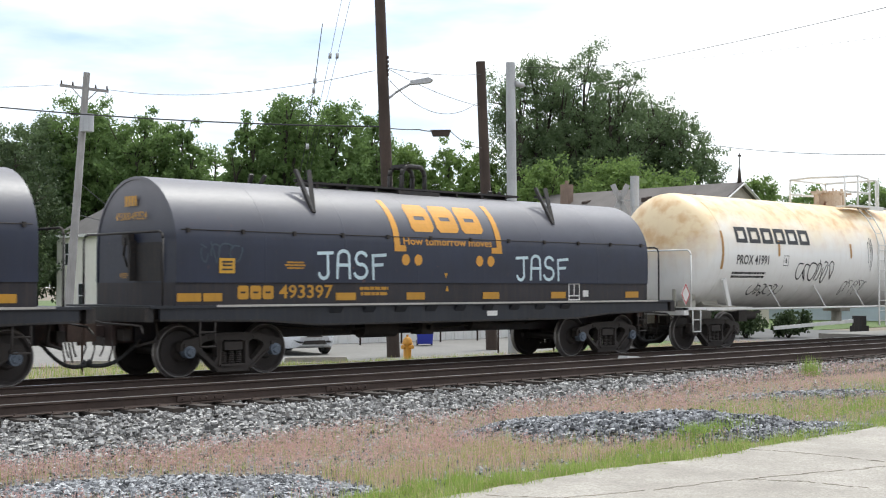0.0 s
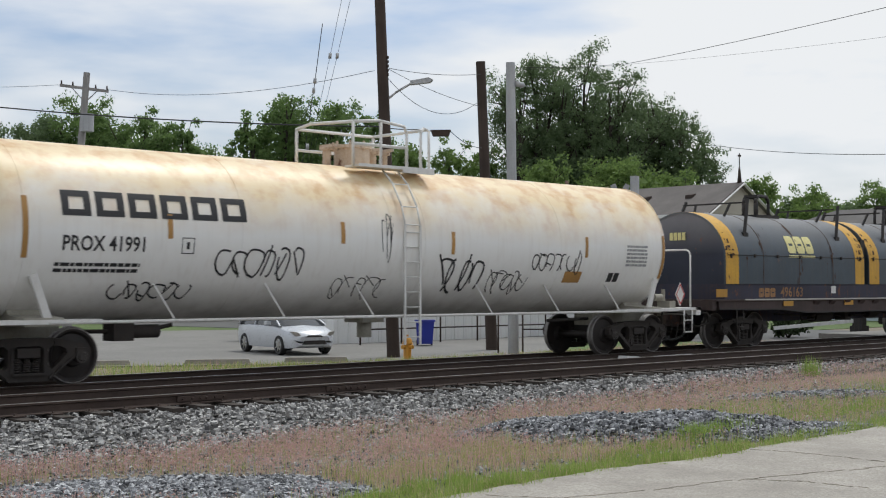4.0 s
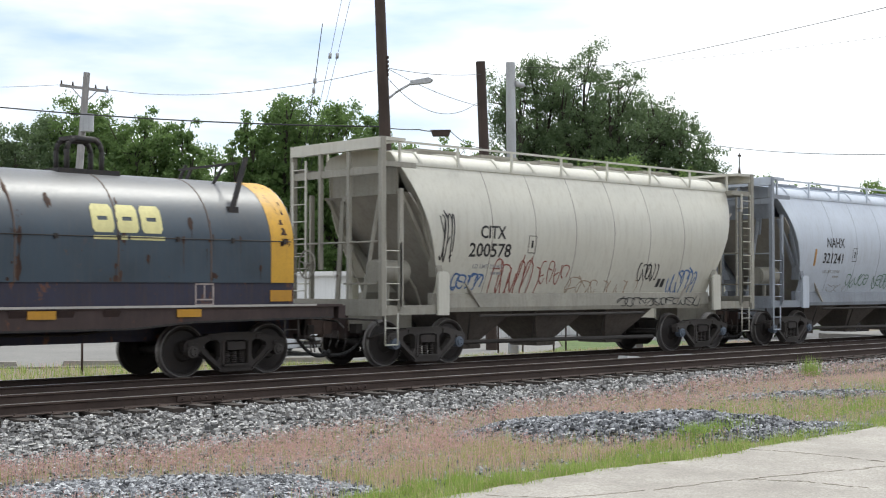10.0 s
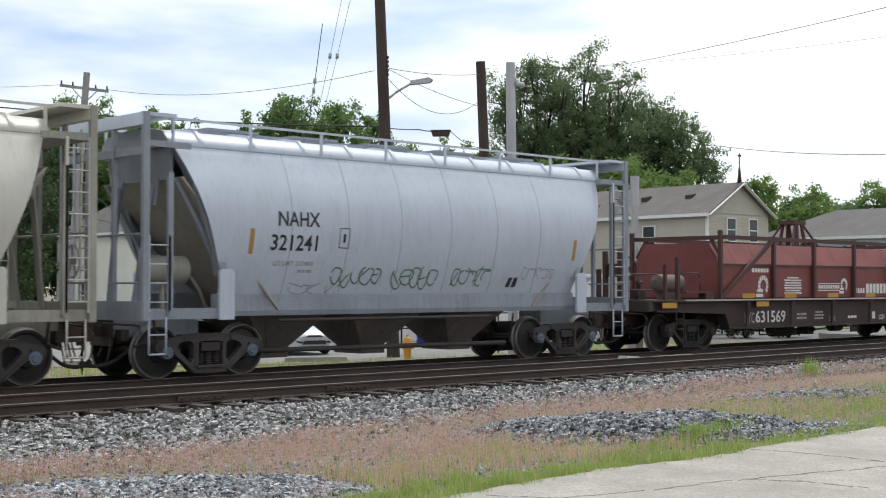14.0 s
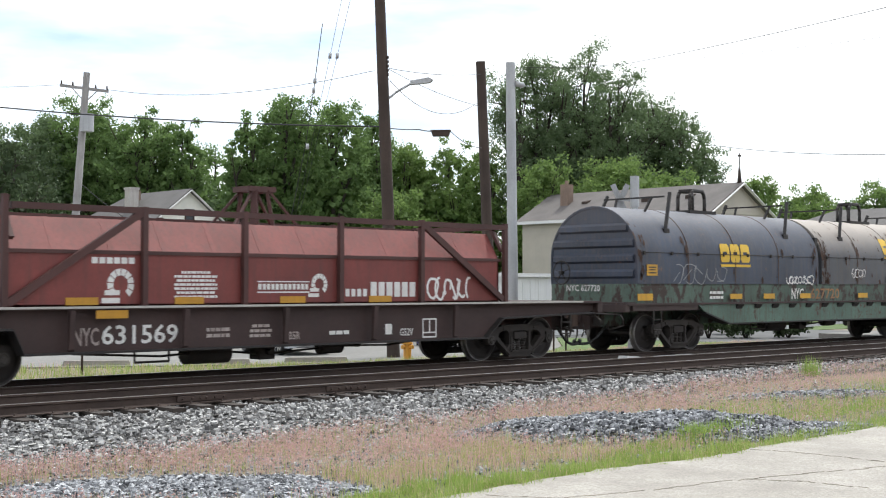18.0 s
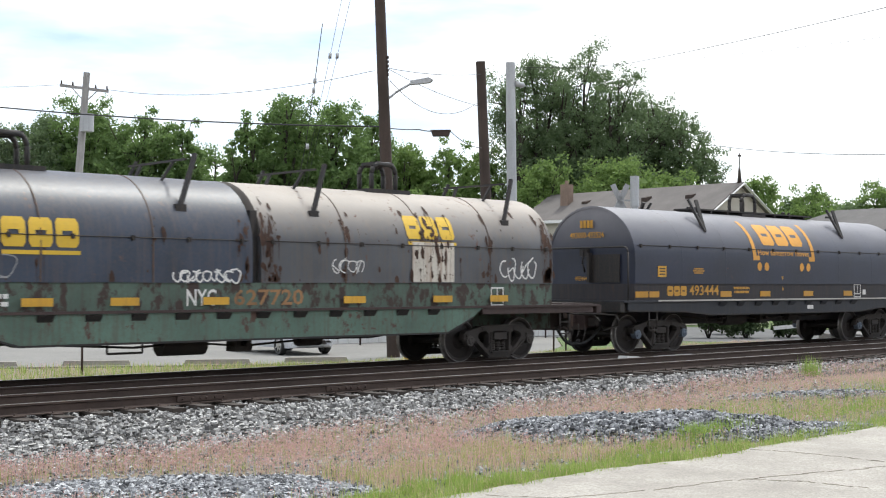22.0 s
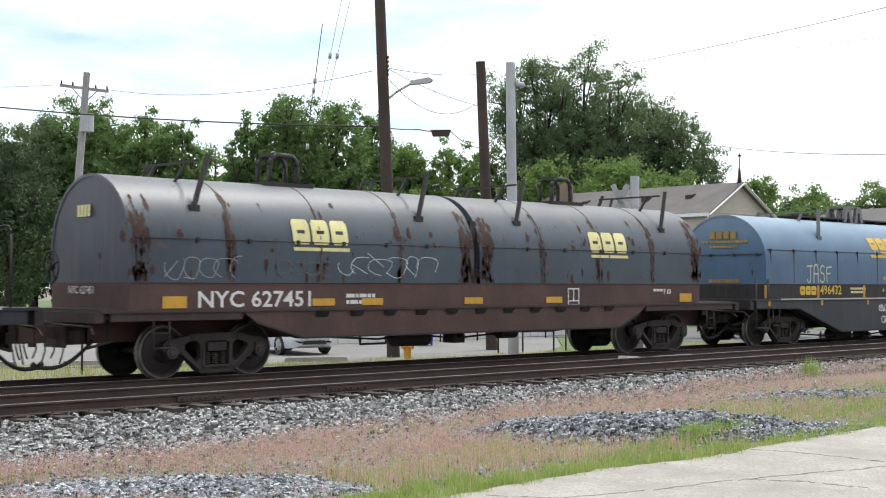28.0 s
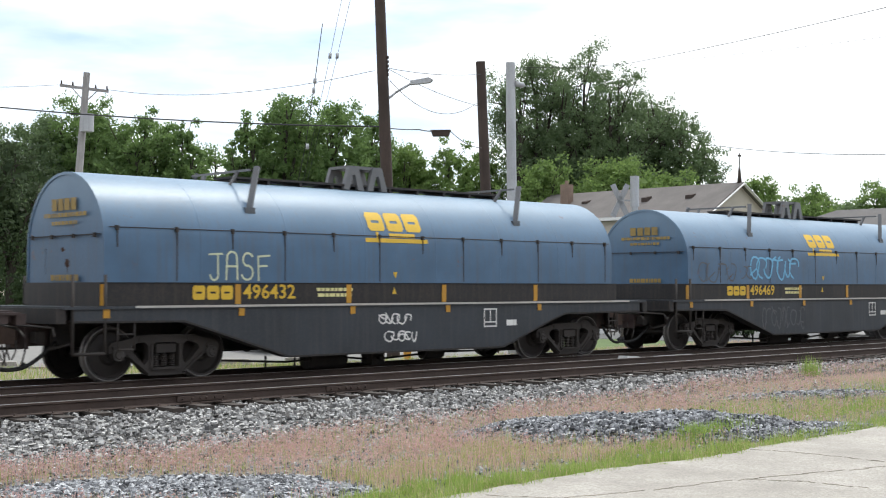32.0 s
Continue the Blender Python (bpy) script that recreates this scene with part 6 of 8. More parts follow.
MAT["soil"] = ground_mat("dry soil and thatch", ((.20, .165, .125), (.27, .23, .17), (.14, .12, .09)), .8, 25)
# tones kept dark to paint shade into the gaps between stones
MAT["gravel_bed"] = ground_mat("gravel bed", ((.06, .056, .052), (.10, .095, .09), (.035, .032, .03)), 1.0, 30, .9, .9, .03)
MAT["concrete"] = ground_mat("weathered concrete", ((.33, .30, .26), (.50, .465, .41), (.20, .185, .165)), 1.1, 42, .9, .6, .008)
MAT["asphalt"] = ground_mat("pale worn asphalt", ((.19, .183, .17), (.26, .25, .232), (.15, .146, .136)), .3, 14, .9, .2)
MAT["road"] = ground_mat("grey road asphalt", ((.10, .10, .10), (.15, .15, .145), (.09, .09, .09)), .2, 30, .9, .2)
MAT["stone"] = stone_mat("crushed limestone", (.045, .044, .043), (.60, .59, .57))
MAT["stone_dark"] = stone_mat("blue-grey trap rock", (.04, .042, .048), (.52, .53, .545))
MAT["grass"] = leaf_mat("green grass", (.09, .18, .025), (.33, .43, .115))
MAT["grass_dry"] = leaf_mat("dry grass", (.30, .25, .13), (.55, .48, .28))
MAT["sorrel"] = leaf_mat("reddish weeds", (.32, .195, .18), (.60, .395, .365))
MAT["leaf_a"] = leaf_mat("maple leaves", (.065, .115, .04), (.175, .265, .09))
MAT["leaf_b"] = leaf_mat("dark leaves", (.065, .10, .05), (.165, .23, .112))
MAT["leaf_c"] = leaf_mat("bright leaves", (.08, .14, .04), (.20, .29, .09))
# bush green that also paints the shade under the big crowns
MAT["leaf_d"] = leaf_mat("deep green leaves and crown shade", (.03, .05, .022), (.07, .10, .045), through_light=.2)
MAT["bark"] = paint("grey-brown bark", (.045, .036, .03), .9, .3, .3, streak=.3, bump=.6)
MAT["rail"] = paint("rust-brown rail steel", (.055, .036, .028), .75, .25, .3, (.03, .02, .016), .2)
MAT["rail_top"] = paint("polished rail head", (.45, .43, .41), .3, .1, .1, metal=.9, streak=0)
MAT["tie"] = paint("creosoted timber", (.045, .036, .03), .9, .3, .3, streak=0, bump=.5)
MAT["creosote"] = paint("dark creosoted pole", (.055, .038, .03), .85, .3, .3, (.03, .022, .018), .4, bump=.5)
MAT["pole_gray"] = paint("silvered wood pole", (.30, .29, .28), .85, .2, .2, (.15, .14, .13), .35, bump=.4)
MAT["siding"] = paint("cream white siding", (.80, .78, .70), .6, .05, .1, (.4, .38, .33), .1)
MAT["siding_tan"] = paint("tan house siding", (.46, .42, .35), .6, .06, .1, (.3, .27, .22), .1)
MAT["siding_blue"] = paint("pale blue siding", (.48, .56, .60), .6, .05, .1, (.3, .3, .3), .1)
MAT["shingle"] = paint("grey asphalt shingle", (.125, .118, .114), .9, .15, .35, (.10, .09, .085), .1, bump=.5, fine=12)
MAT["shingle_brown"] = paint("brown-grey asphalt shingle", (.135, .122, .115), .9, .15, .35, (.10, .09, .08), .1, bump=.5, fine=12)
MAT["trim"] = paint("white painted trim", (.75, .74, .72), .5, .04, .08, streak=.08)
MAT["glass"] = paint("dark window glass", (.03, .035, .04), .12, .1, 0, streak=0, bump=0)
MAT["chimney_pale"] = paint("flaking chimney render", (.50, .47, .44), .9, .15, .4, (.22, .17, .14), .4, rust=.3, rust_col=(.24, .17, .13), bump=.5)
MAT["brick_old"] = paint("old chimney brick", (.24, .17, .13), .9, .25, .4, streak=.2, bump=.5)
MAT["wire"] = paint("dark cable", (.04, .04, .042), .7, .1, 0, streak=0)
MAT["hydrant"] = paint("orange-yellow hydrant paint", (.62, .30, .04), .5, .12, .2, streak=.2)
MAT["bin_blue"] = paint("blue plastic", (.015, .03, .30), .45, .1, .1, streak=.1)
MAT["sheet_white"] = paint("white sheet wall", (.72, .72, .70), .5, .05, .1, streak=.12)
MAT["car_silver"] = paint("silver car paint", (.55, .57, .60), .25, .02, 0.0, metal=.3, streak=0, bump=0)
MAT["sign_back"] = paint("dull aluminium sign back", (.34, .345, .35), .55, .15, .2, streak=.25, metal=.3)
MAT["sign_green"] = paint("green sign", (.02, .16, .10), .45, .05, .05, streak=0)
MAT["ground_far"] = ground_mat("distant grass ground", ((.085, .14, .035), (.14, .20, .06), (.06, .085, .03)), .3, 6)

# ---------------------------------------------------------------- ground
GROUND_PROFILE = ((-400, -.30), (-30, -.30), (13.0, -.30), (14.0, -.29), (14.7, -.25), (15.5, -.20), (16.1, -.16), (16.8, -.15), (19.2, -.135), (19.9, -.17), (20.2, -.17), (23.2, -.17),
                  (24.2, -.32), (25.5, -.45), (27.0, -.49), (60, -.49), (110, -.49), (400, -.4), (2500, 0))


def ground_z(y):
    for (a, za), (b, zb) in zip(GROUND_PROFILE, GROUND_PROFILE[1:]):
        if a <= y <= b:
            return za + (zb - za) * (y - a) / (b - a)
    return 0


s = Shape()
xs = [-2500, -300, -60] + [-20 + 4 * i for i in range(40)] + [160, 220, 300, 500, 1000, 3000]
s.loft([[(x, y, z) for x in xs] for y, z in GROUND_PROFILE], closed=False)
solid("ground", s, MAT["soil"], "dry soil ground with gravel and thatch beside the tracks", "ground", kind="structure")

s = Shape()
s.loft([[(x, y, z + .012) for x in (-30, 0, 20, 45, 80, 260)] for y, z in GROUND_PROFILE if 14.5 < y < 24.3], closed=False)
solid("ballast_bed", s, MAT["gravel_bed"], "packed gravel bed under the tracks, darkened as shade between stones", "ballast", kind="structure")

# pale concrete yard in front, with an uneven edge and cracks
rnd = random.Random(4)
edge = [(3.8, 8.45), (6.8, 8.62), (8.36, 8.69), (9.2, 8.78), (10.69, 8.89), (11.84, 8.72), (12.92, 8.72), (13.57, 8.84), (16.96, 8.98), (21, 9.15), (29, 9.4), (44, 10), (68, 11)]
s = Shape()
rough = []
for (xa, ya), (xb, yb) in zip(edge, edge[1:]):
    for i in range(8):
        rough.append((xa + (xb - xa) * i / 8, ya + (yb - ya) * i / 8 + rnd.uniform(-.04, .04)))
s.prism(rough + [(68, -12), (-12, -12), (-12, 8)], -.36, -.25, "z")
slab = solid("concrete_yard", s, MAT["concrete"], "weathered pale concrete slab with a ragged edge", "pavement", kind="structure")
for pts in (((13.3, 8.76), (13.38, 8.5), (13.45, 7.94), (13.41, 7.11)), ((9.94, 7.65), (10.7, 7.55), (11.41, 7.37), (13.08, 6.93), (14.5, 6.7)), ((11.2, 7.42), (11.5, 6.9), (11.55, 6.3)), ((8.6, 8.5), (9.0, 7.9), (9.9, 7.66))):
    c = Shape()
    for (xa, ya), (xb, yb) in zip(pts, pts[1:]):
        n = 6
        for i in range(n):
            p = [(xa + (xb - xa) * k / n + rnd.uniform(-.03, .03), ya + (yb - ya) * k / n + rnd.uniform(-.04, .04), -.248) for k in (i, i + 1.05)]
            c.beam(p[0], p[1], rnd.uniform(.004, .013), .003)
    part("crack", c, MAT["soil"], slab, "dirt-filled crack")

s = Shape()
s.prism([(-48.1, 62.0), (4.9, 38.5), (15.2, 33.0), (21.5, 29.2), (25.7, 28.4), (31.2, 28.3), (35.2, 31.0), (42.0, 37.3), (53.7, 47.0), (22.0, 60.0), (-41.9, 90.0)], -.55, -.45, "z")
solid("parking_lot", s, MAT["asphalt"], "pale worn asphalt car park behind the tracks", "pavement", kind="structure")
s = Shape()
s.prism([(42.7, 24.2), (58.7, 24.2), (12.8, 400.0), (-3.2, 400.0)], -.55, -.44, "z")
s.prism([(58.7, 24.2), (196.4, 24.4), (196.1, 27.0), (58.0, 29.0)], -.55, -.435, "z")
solid("road", s, MAT["road"], "grey asphalt side road over the tracks", "road", kind="structure")
s = Shape()
s.prism([(31.4, 28.3), (42.2, 27.7), (44.1, 44.0), (42.2, 37.4), (35.4, 31.1)], -.55, -.447, "z")
s.prism([(35.4, 34.0), (294.1, 40.0), (259.7, 300.0), (-9.8, 300.0), (29.3, 50.0)], -.55, -.465, "z")
solid("lawn", s, MAT["ground_far"], "mown green lawn round the houses", "lawn", kind="structure")

# unseen wall added behind the viewer to cut low sky light on the car sides
s = Shape().box(-90, 140, -17.5, -17, -.3, 4.2)
solid("wall_south", s, MAT["brick_old"], "unseen brick wall added to block low sky light", "wall", kind="structure")

# ---------------------------------------------------------------- tracks
def rail_line(y, z, name):
    s = Shape()
    prof = [(-.075, -.155), (.075, -.155), (.075, -.145), (.015, -.125), (.009, -.04), (.036, -.028), (.036, -.004), (.03, 0), (-.03, 0), (-.036, -.004), (-.036, -.028), (-.009, -.04), (-.015, -.125), (-.075, -.145)]
    s.loft([[(x, y + a, z + b) for a, b in prof] for x in (-30, 60, 260)], smooth=False)
    rail = part(name, s, MAT["rail"], track, "rust-brown steel rail")
    t = Shape()
    t.box(-30, 260, y - .03, y + .03, z, z + .002)
    part("rail_head", t, MAT["rail_top"], rail, "polished running surface")
    return rail


TIE = Shape().box(-.11, .11, -1.3, 1.3, -.17, 0).mesh("tie", MAT["tie"])
PLATE = Shape().box(-.09, .09, -.17, .17, 0, .016).cyl((-.05, -.1, 0), (-.05, -.1, .05), .014, 6).cyl((.05, .1, 0), (.05, .1, .05), .014, 6).mesh("tie_plate", MAT["rail"])
for yc, zt, what in ((NEAR_Y, .085, "empty main track with rust-brown rails on timber ties"), (TRACK_Y, 0, "main track under the train")):
    track = thing("railway_track", what, "railway track", "pair of tracks", "structure")
    rails = [rail_line(yc + k, zt, "rail") for k in (-.755, .755)]
    rnd = random.Random(5)
    for i in range(105):
        x = 3.6 + i * .55
        t = part("tie", TIE, None, track)
        t.location, t.rotation_euler = (x, yc + rnd.uniform(-.05, .05), zt - .165 + rnd.uniform(-.012, .012)), (0, 0, rnd.uniform(-.02, .02))
        if yc == NEAR_Y:
            p = part("tie_plate", PLATE, None, track)
            p.location = (x, yc - .755, zt - .165)
    if yc == NEAR_Y:
        for x in (7.05, 10.95, 13.75):
            j = Shape()
            j.box(x - .45, x + .45, yc - .755 - .05, yc - .755 - .02, zt - .12, zt - .04)
            for k in (-.36, -.2, -.05, .05, .2, .36):
                j.cyl((x + k, yc - .755 - .05, zt - .08), (x + k, yc - .755 - .085, zt - .08), .018, 6)
            part("joint_bar", j, MAT["rail"], rails[0], "bolted joint bar")
s = Shape()
s.prism([(-.24, 0), (.24, 0), (.22, .13), (-.20, .16)], -.14, .14)
ob = solid("track_box", s, MAT["sheet_white"], "small white painted junction box between the rails", "junction box")
ob.location = (24.61, 19.55, -.12)
s = Shape().box(-.75, .75, -.1, .1, 0, .05)
ob = solid("white_board", s, MAT["sheet_white"], "white painted timber laid between the tracks", "timber")
ob.location = (27.16, 20.07, -.11)

for y0, y1, z in ((14.9, 16.72, .07), (16.9, 18.2, .07), (18.38, 20.7, .03), (20.92, 22.2, -.01), (22.42, 25.2, -.02)):
    s = Shape().box(42.7, 58.2, y0, y1, -.3, z)
    solid("crossing_panel", s, MAT["asphalt"], "pale asphalt crossing panel between the rails", "road crossing", "crossing panels", "structure")
g = thing("crossing_gate", "white crossing gate arm on a dark mechanism", "crossing gate", at=(48.18, 26.61, -.44))
part("mechanism", Shape().box(-.3, .3, -.25, .25, 0, .55).box(-.2, .2, -.2, .2, .55, .95), MAT["black"], g)
part("arm", Shape().beam((-2.4, 2.4, .45), (-.1, .1, .75), .08, .14), MAT["sheet_white"], g, "white gate arm")


# ---------------------------------------------------------------- loose stones and weeds
def scatter(name, label, category, material, base_v, base_f, places):
    """One mesh of many small copies; places: rows of x, y, z, scale x, y, z, turn, tilt."""
    bv, bf = np.array(base_v, float), np.array(base_f, int)
    a = np.array(places, float)
    n, m = len(a), len(bv)
    v = bv[None] * a[:, None, 3:6]
    ct, st = np.cos(a[:, 7])[:, None], np.sin(a[:, 7])[:, None]
    y, z = v[..., 1] * ct - v[..., 2] * st, v[..., 1] * st + v[..., 2] * ct
    c, k = np.cos(a[:, 6])[:, None], np.sin(a[:, 6])[:, None]
    x = v[..., 0]
    out = np.stack([x * c - y * k, x * k + y * c, z], -1) + a[:, None, 0:3]
    faces = (bf[None] + (np.arange(n) * m)[:, None, None]).reshape(-1, bf.shape[1])
    me = bpy.data.meshes.new(name)
    me.from_pydata(out.reshape(-1, 3).tolist(), [], faces.tolist())
    me.materials.append(material)
    return tagged(new(name, me), label, category, kind="stuff")


ROCK_V = [(-.5, -.4, -.3), (.45, -.5, -.25), (.5, .4, -.35), (-.4, .5, -.3), (-.35, -.3, .3), (.3, -.35, .42), (.42, .3, .25), (-.3, .38, .4)]
ROCK_F = [(0, 4, 5), (0, 5, 1), (1, 5, 6), (1, 6, 2), (2, 6, 7), (2, 7, 3), (3, 7, 4), (3, 4, 0), (4, 7, 6), (4, 6, 5)]
BLADE_V = [(-.5, 0, 0), (.5, 0, 0), (.3, .12, .55), (-.3, .12, .55), (0, .4, 1)]
BLADE_F = [(0, 1, 2), (0, 2, 3), (3, 2, 4)]


def patch_noise(x, y, s=.5, o=0):
    return noise.noise((x * s + o, y * s * 1.6, o))


def shoulder(x):
    """Near edge of the ballast shoulder."""
    return 13.1 + .3 * noise.noise((x * .3, 2.2, 0)) + min(2.3, max(0, (x - 8) * .125))


rnd = random.Random(11)
rocks, weeds, dry, green, dark = [], [], [], [], []


def stone(heap, x, y, z, k):
    """One long, sharp-edged stone, lying anyhow."""
    heap.append((x, y, z, k * rnd.uniform(.9, 1.8), k * rnd.uniform(.6, 1.1), k * rnd.uniform(.7, 1.7), rnd.uniform(0, 6.3), rnd.uniform(-1.6, 1.6)))


for i in range(52000):
    x = 4.6 + 34 * rnd.random() ** 1.4
    y = rnd.uniform(shoulder(x) - .3, 19.9)
    if y < shoulder(x) + .2 and rnd.random() < .5:
        continue
    k = rnd.uniform(.026, .056)
    stone(rocks, x, y, ground_z(y) + k * rnd.uniform(0, .9), k)
for i in range(5000):
    x, y = 5.5 + 40 * rnd.random(), rnd.uniform(19.9, 24.2)
    k = rnd.uniform(.03, .07)
    stone(rocks, x, y, ground_z(y) + k * .15, k)
MOUNDS = ((14.2, 10.9, 2.85, 1.3, .23), (21.0, 12.3, 1.9, .8, .10), (6.7, 10.85, 2.1, 1.15, .05), (16.3, 9.75, 1.2, .35, .06))


def mound(x, y):
    """How far inside a gravel heap a place lies, and that heap's height."""
    best, high = 0, 0
    for cx, cy, a, b, top in MOUNDS:
        dx, dy = x - cx, y - cy
        u, w = dx * .87 - dy * .49, dx * .49 + dy * .87
        q = 1 - (u / a) ** 2 - (w / b) ** 2 + .35 * noise.noise((x * 1.5, y * 1.5, 4))
        if q > best:
            best, high = q, top
    return best, high


while len(dark) < 24000:
    cx, cy, a, b, top = rnd.choices(MOUNDS, (15, 3.4, 4.6, 1.2))[0]
    x, y = rnd.uniform(cx - a, cx + a), rnd.uniform(cy - a, cy + a)
    q, high = mound(x, y)
    if q <= .05 + .45 * rnd.random() ** 2:
        continue
    stone(dark, x, y, ground_z(y) + min(high, q * high * 1.3) * rnd.uniform(.35, 1.03), rnd.uniform(.022, .05))


def slab_edge(x):
    for (xa, ya), (xb, yb) in zip(edge, edge[1:]):
        if xa <= x <= xb:
            return ya + (yb - ya) * (x - xa) / (xb - xa)
    return 8.5


def blade(kind, x, y, h, w, lean=.35):
    q, high = mound(x, y)
    kind.append((x, y, ground_z(y) + min(high, q * high * 1.2), w, h * lean, h, rnd.uniform(0, 6.3), rnd.uniform(-.35, .35)))


for i in range(175000):
    x = 4.0 + 36 * rnd.random() ** 1.6
    y = rnd.uniform(slab_edge(x) - .12, shoulder(x) + .2)
    side = y - slab_edge(x)
    q = mound(x, y)[0]
    zone = patch_noise(x, y, .5, 7)
    clump = patch_noise(x, y, 2.6, 9)
    w = rnd.uniform(.004, .008)
    if side < (.75 if x < 11 else .5) + .6 * zone + .3 * noise.noise((x * 2, 5, 1)):
        if rnd.random() < .75 + clump and q < .3:
            h = rnd.uniform(.04, .13) * (1.15 - .25 * side) * (1 + 1.2 * clump)
            for k in range(3):
                r = rnd.random()
                blade(green if r < .84 else dry, x + rnd.gauss(0, .03), y + rnd.gauss(0, .03), h * rnd.uniform(.5, 1.1), w, rnd.uniform(.3, 1.4))
    elif y > shoulder(x) - 2.1 - .9 * patch_noise(x, y, .35, 3) - max(0, .12 * (10 - x)):
        if q < .15 and rnd.random() < .42 + .6 * zone + .5 * clump:
            h = rnd.uniform(.06, .24)
            r = rnd.random()
            blade(weeds if r < .53 else dry if r < .78 else green, x, y, h, w * .6, rnd.uniform(.1, .5))
    elif q < .14 and rnd.random() < .52 + zone + .5 * clump:
        h = rnd.uniform(.06, .24)
        r = rnd.random()
        blade(green if r < (.25 if x < 13 else .62) else dry if r < .78 else weeds, x, y, h, w, rnd.uniform(.2, .6))
for i in range(30000):
    x = 8.4 + 34 * rnd.random()
    y = rnd.uniform(24.6, max(28.2, 29.2 + (21.6 - x) * .62))
    h = rnd.uniform(.06, .22)
    near = patch_noise(x, y, .3, 1) + (28 - x) * .04 > 0
    (green if near and rnd.random() < .6 else dry if near or rnd.random() < .3 else weeds if rnd.random() < .6 else green).append(
        (x, y, ground_z(y), rnd.uniform(.01, .02), h * .4, h, rnd.uniform(0, 6.3), rnd.uniform(-.3, .3)))
# lush tufts before the gravel heaps, and a lone tall weed
for cx, cy, rx, ry, n in ((13.5, 9.85, 1.2, .22, 1500), (12.5, 9.75, .7, .22, 600), (19.2, 10.7, 2.2, .4, 1500), (24.9, 14.9, .2, .2, 260), (23.6, 11.9, 1.5, .6, 1500)):
    for i in range(n):
        h = rnd.uniform(.04, .12) if rx > .5 else rnd.uniform(.15, .5)
        blade(green, cx + rnd.gauss(0, rx * .5), cy + rnd.gauss(0, ry * .5), h, rnd.uniform(.006, .012), rnd.uniform(.3, .9))
# loose pale stones between the weeds
for i in range(14000):
    x, y = 4.6 + 20 * rnd.random() ** 1.4, rnd.uniform(9.4, 15)
    if y > slab_edge(x) + .5:
        k = rnd.uniform(.012, .04)
        stone(dark, x, y, ground_z(y) + k * .2, k)
scatter("ballast", "crushed grey limestone ballast round the ties", "ballast", MAT["stone"], ROCK_V, ROCK_F, rocks)
scatter("gravel_heap", "spilled heaps of blue-grey gravel", "gravel", MAT["stone_dark"], ROCK_V, ROCK_F, dark)
scatter("grass", "green grass along the concrete edge", "grass", MAT["grass"], BLADE_V, BLADE_F, green)
scatter("dry_grass", "straw-coloured dry grass", "grass", MAT["grass_dry"], BLADE_V, BLADE_F, dry)
RED_WEEDS = weeds
scatter("red_weed_stalks", "fine reddish weed stalks beside the ballast", "weeds", MAT["sorrel"], BLADE_V, BLADE_F, weeds)


# ---------------------------------------------------------------- trees
LEAF_V = [(-.5, -.35, 0), (.1, -.5, .12), (.55, .1, 0), (0, .5, -.12)]
LEAF_F = [(0, 1, 2, 3)]


def leaves_mesh(name, material, places):
    a = np.array(places, float)
    rs = np.random.RandomState(len(a))
    q = rs.normal(size=(len(a), 4))
    q /= np.linalg.norm(q, axis=1)[:, None]
    w, x, y, z = q.T
    R = np.stack([np.stack([1 - 2 * (y * y + z * z), 2 * (x * y - z * w), 2 * (x * z + y * w)], -1), np.stack([2 * (x * y + z * w), 1 - 2 * (x * x + z * z), 2 * (y * z - x * w)], -1),
                  np.stack([2 * (x * z - y * w), 2 * (y * z + x * w), 1 - 2 * (x * x + y * y)], -1)], 1)
    v = np.einsum("nij,mj->nmi", R, np.array(LEAF_V)) * a[:, None, 3:4] + a[:, None, :3]
    me = bpy.data.meshes.new(name)
    f = (np.array(LEAF_F)[None] + (np.arange(len(a)) * 4)[:, None, None]).reshape(-1, 4)
    me.from_pydata(v.reshape(-1, 3).tolist(), [], f.tolist())
    me.materials.append(material)
    return me


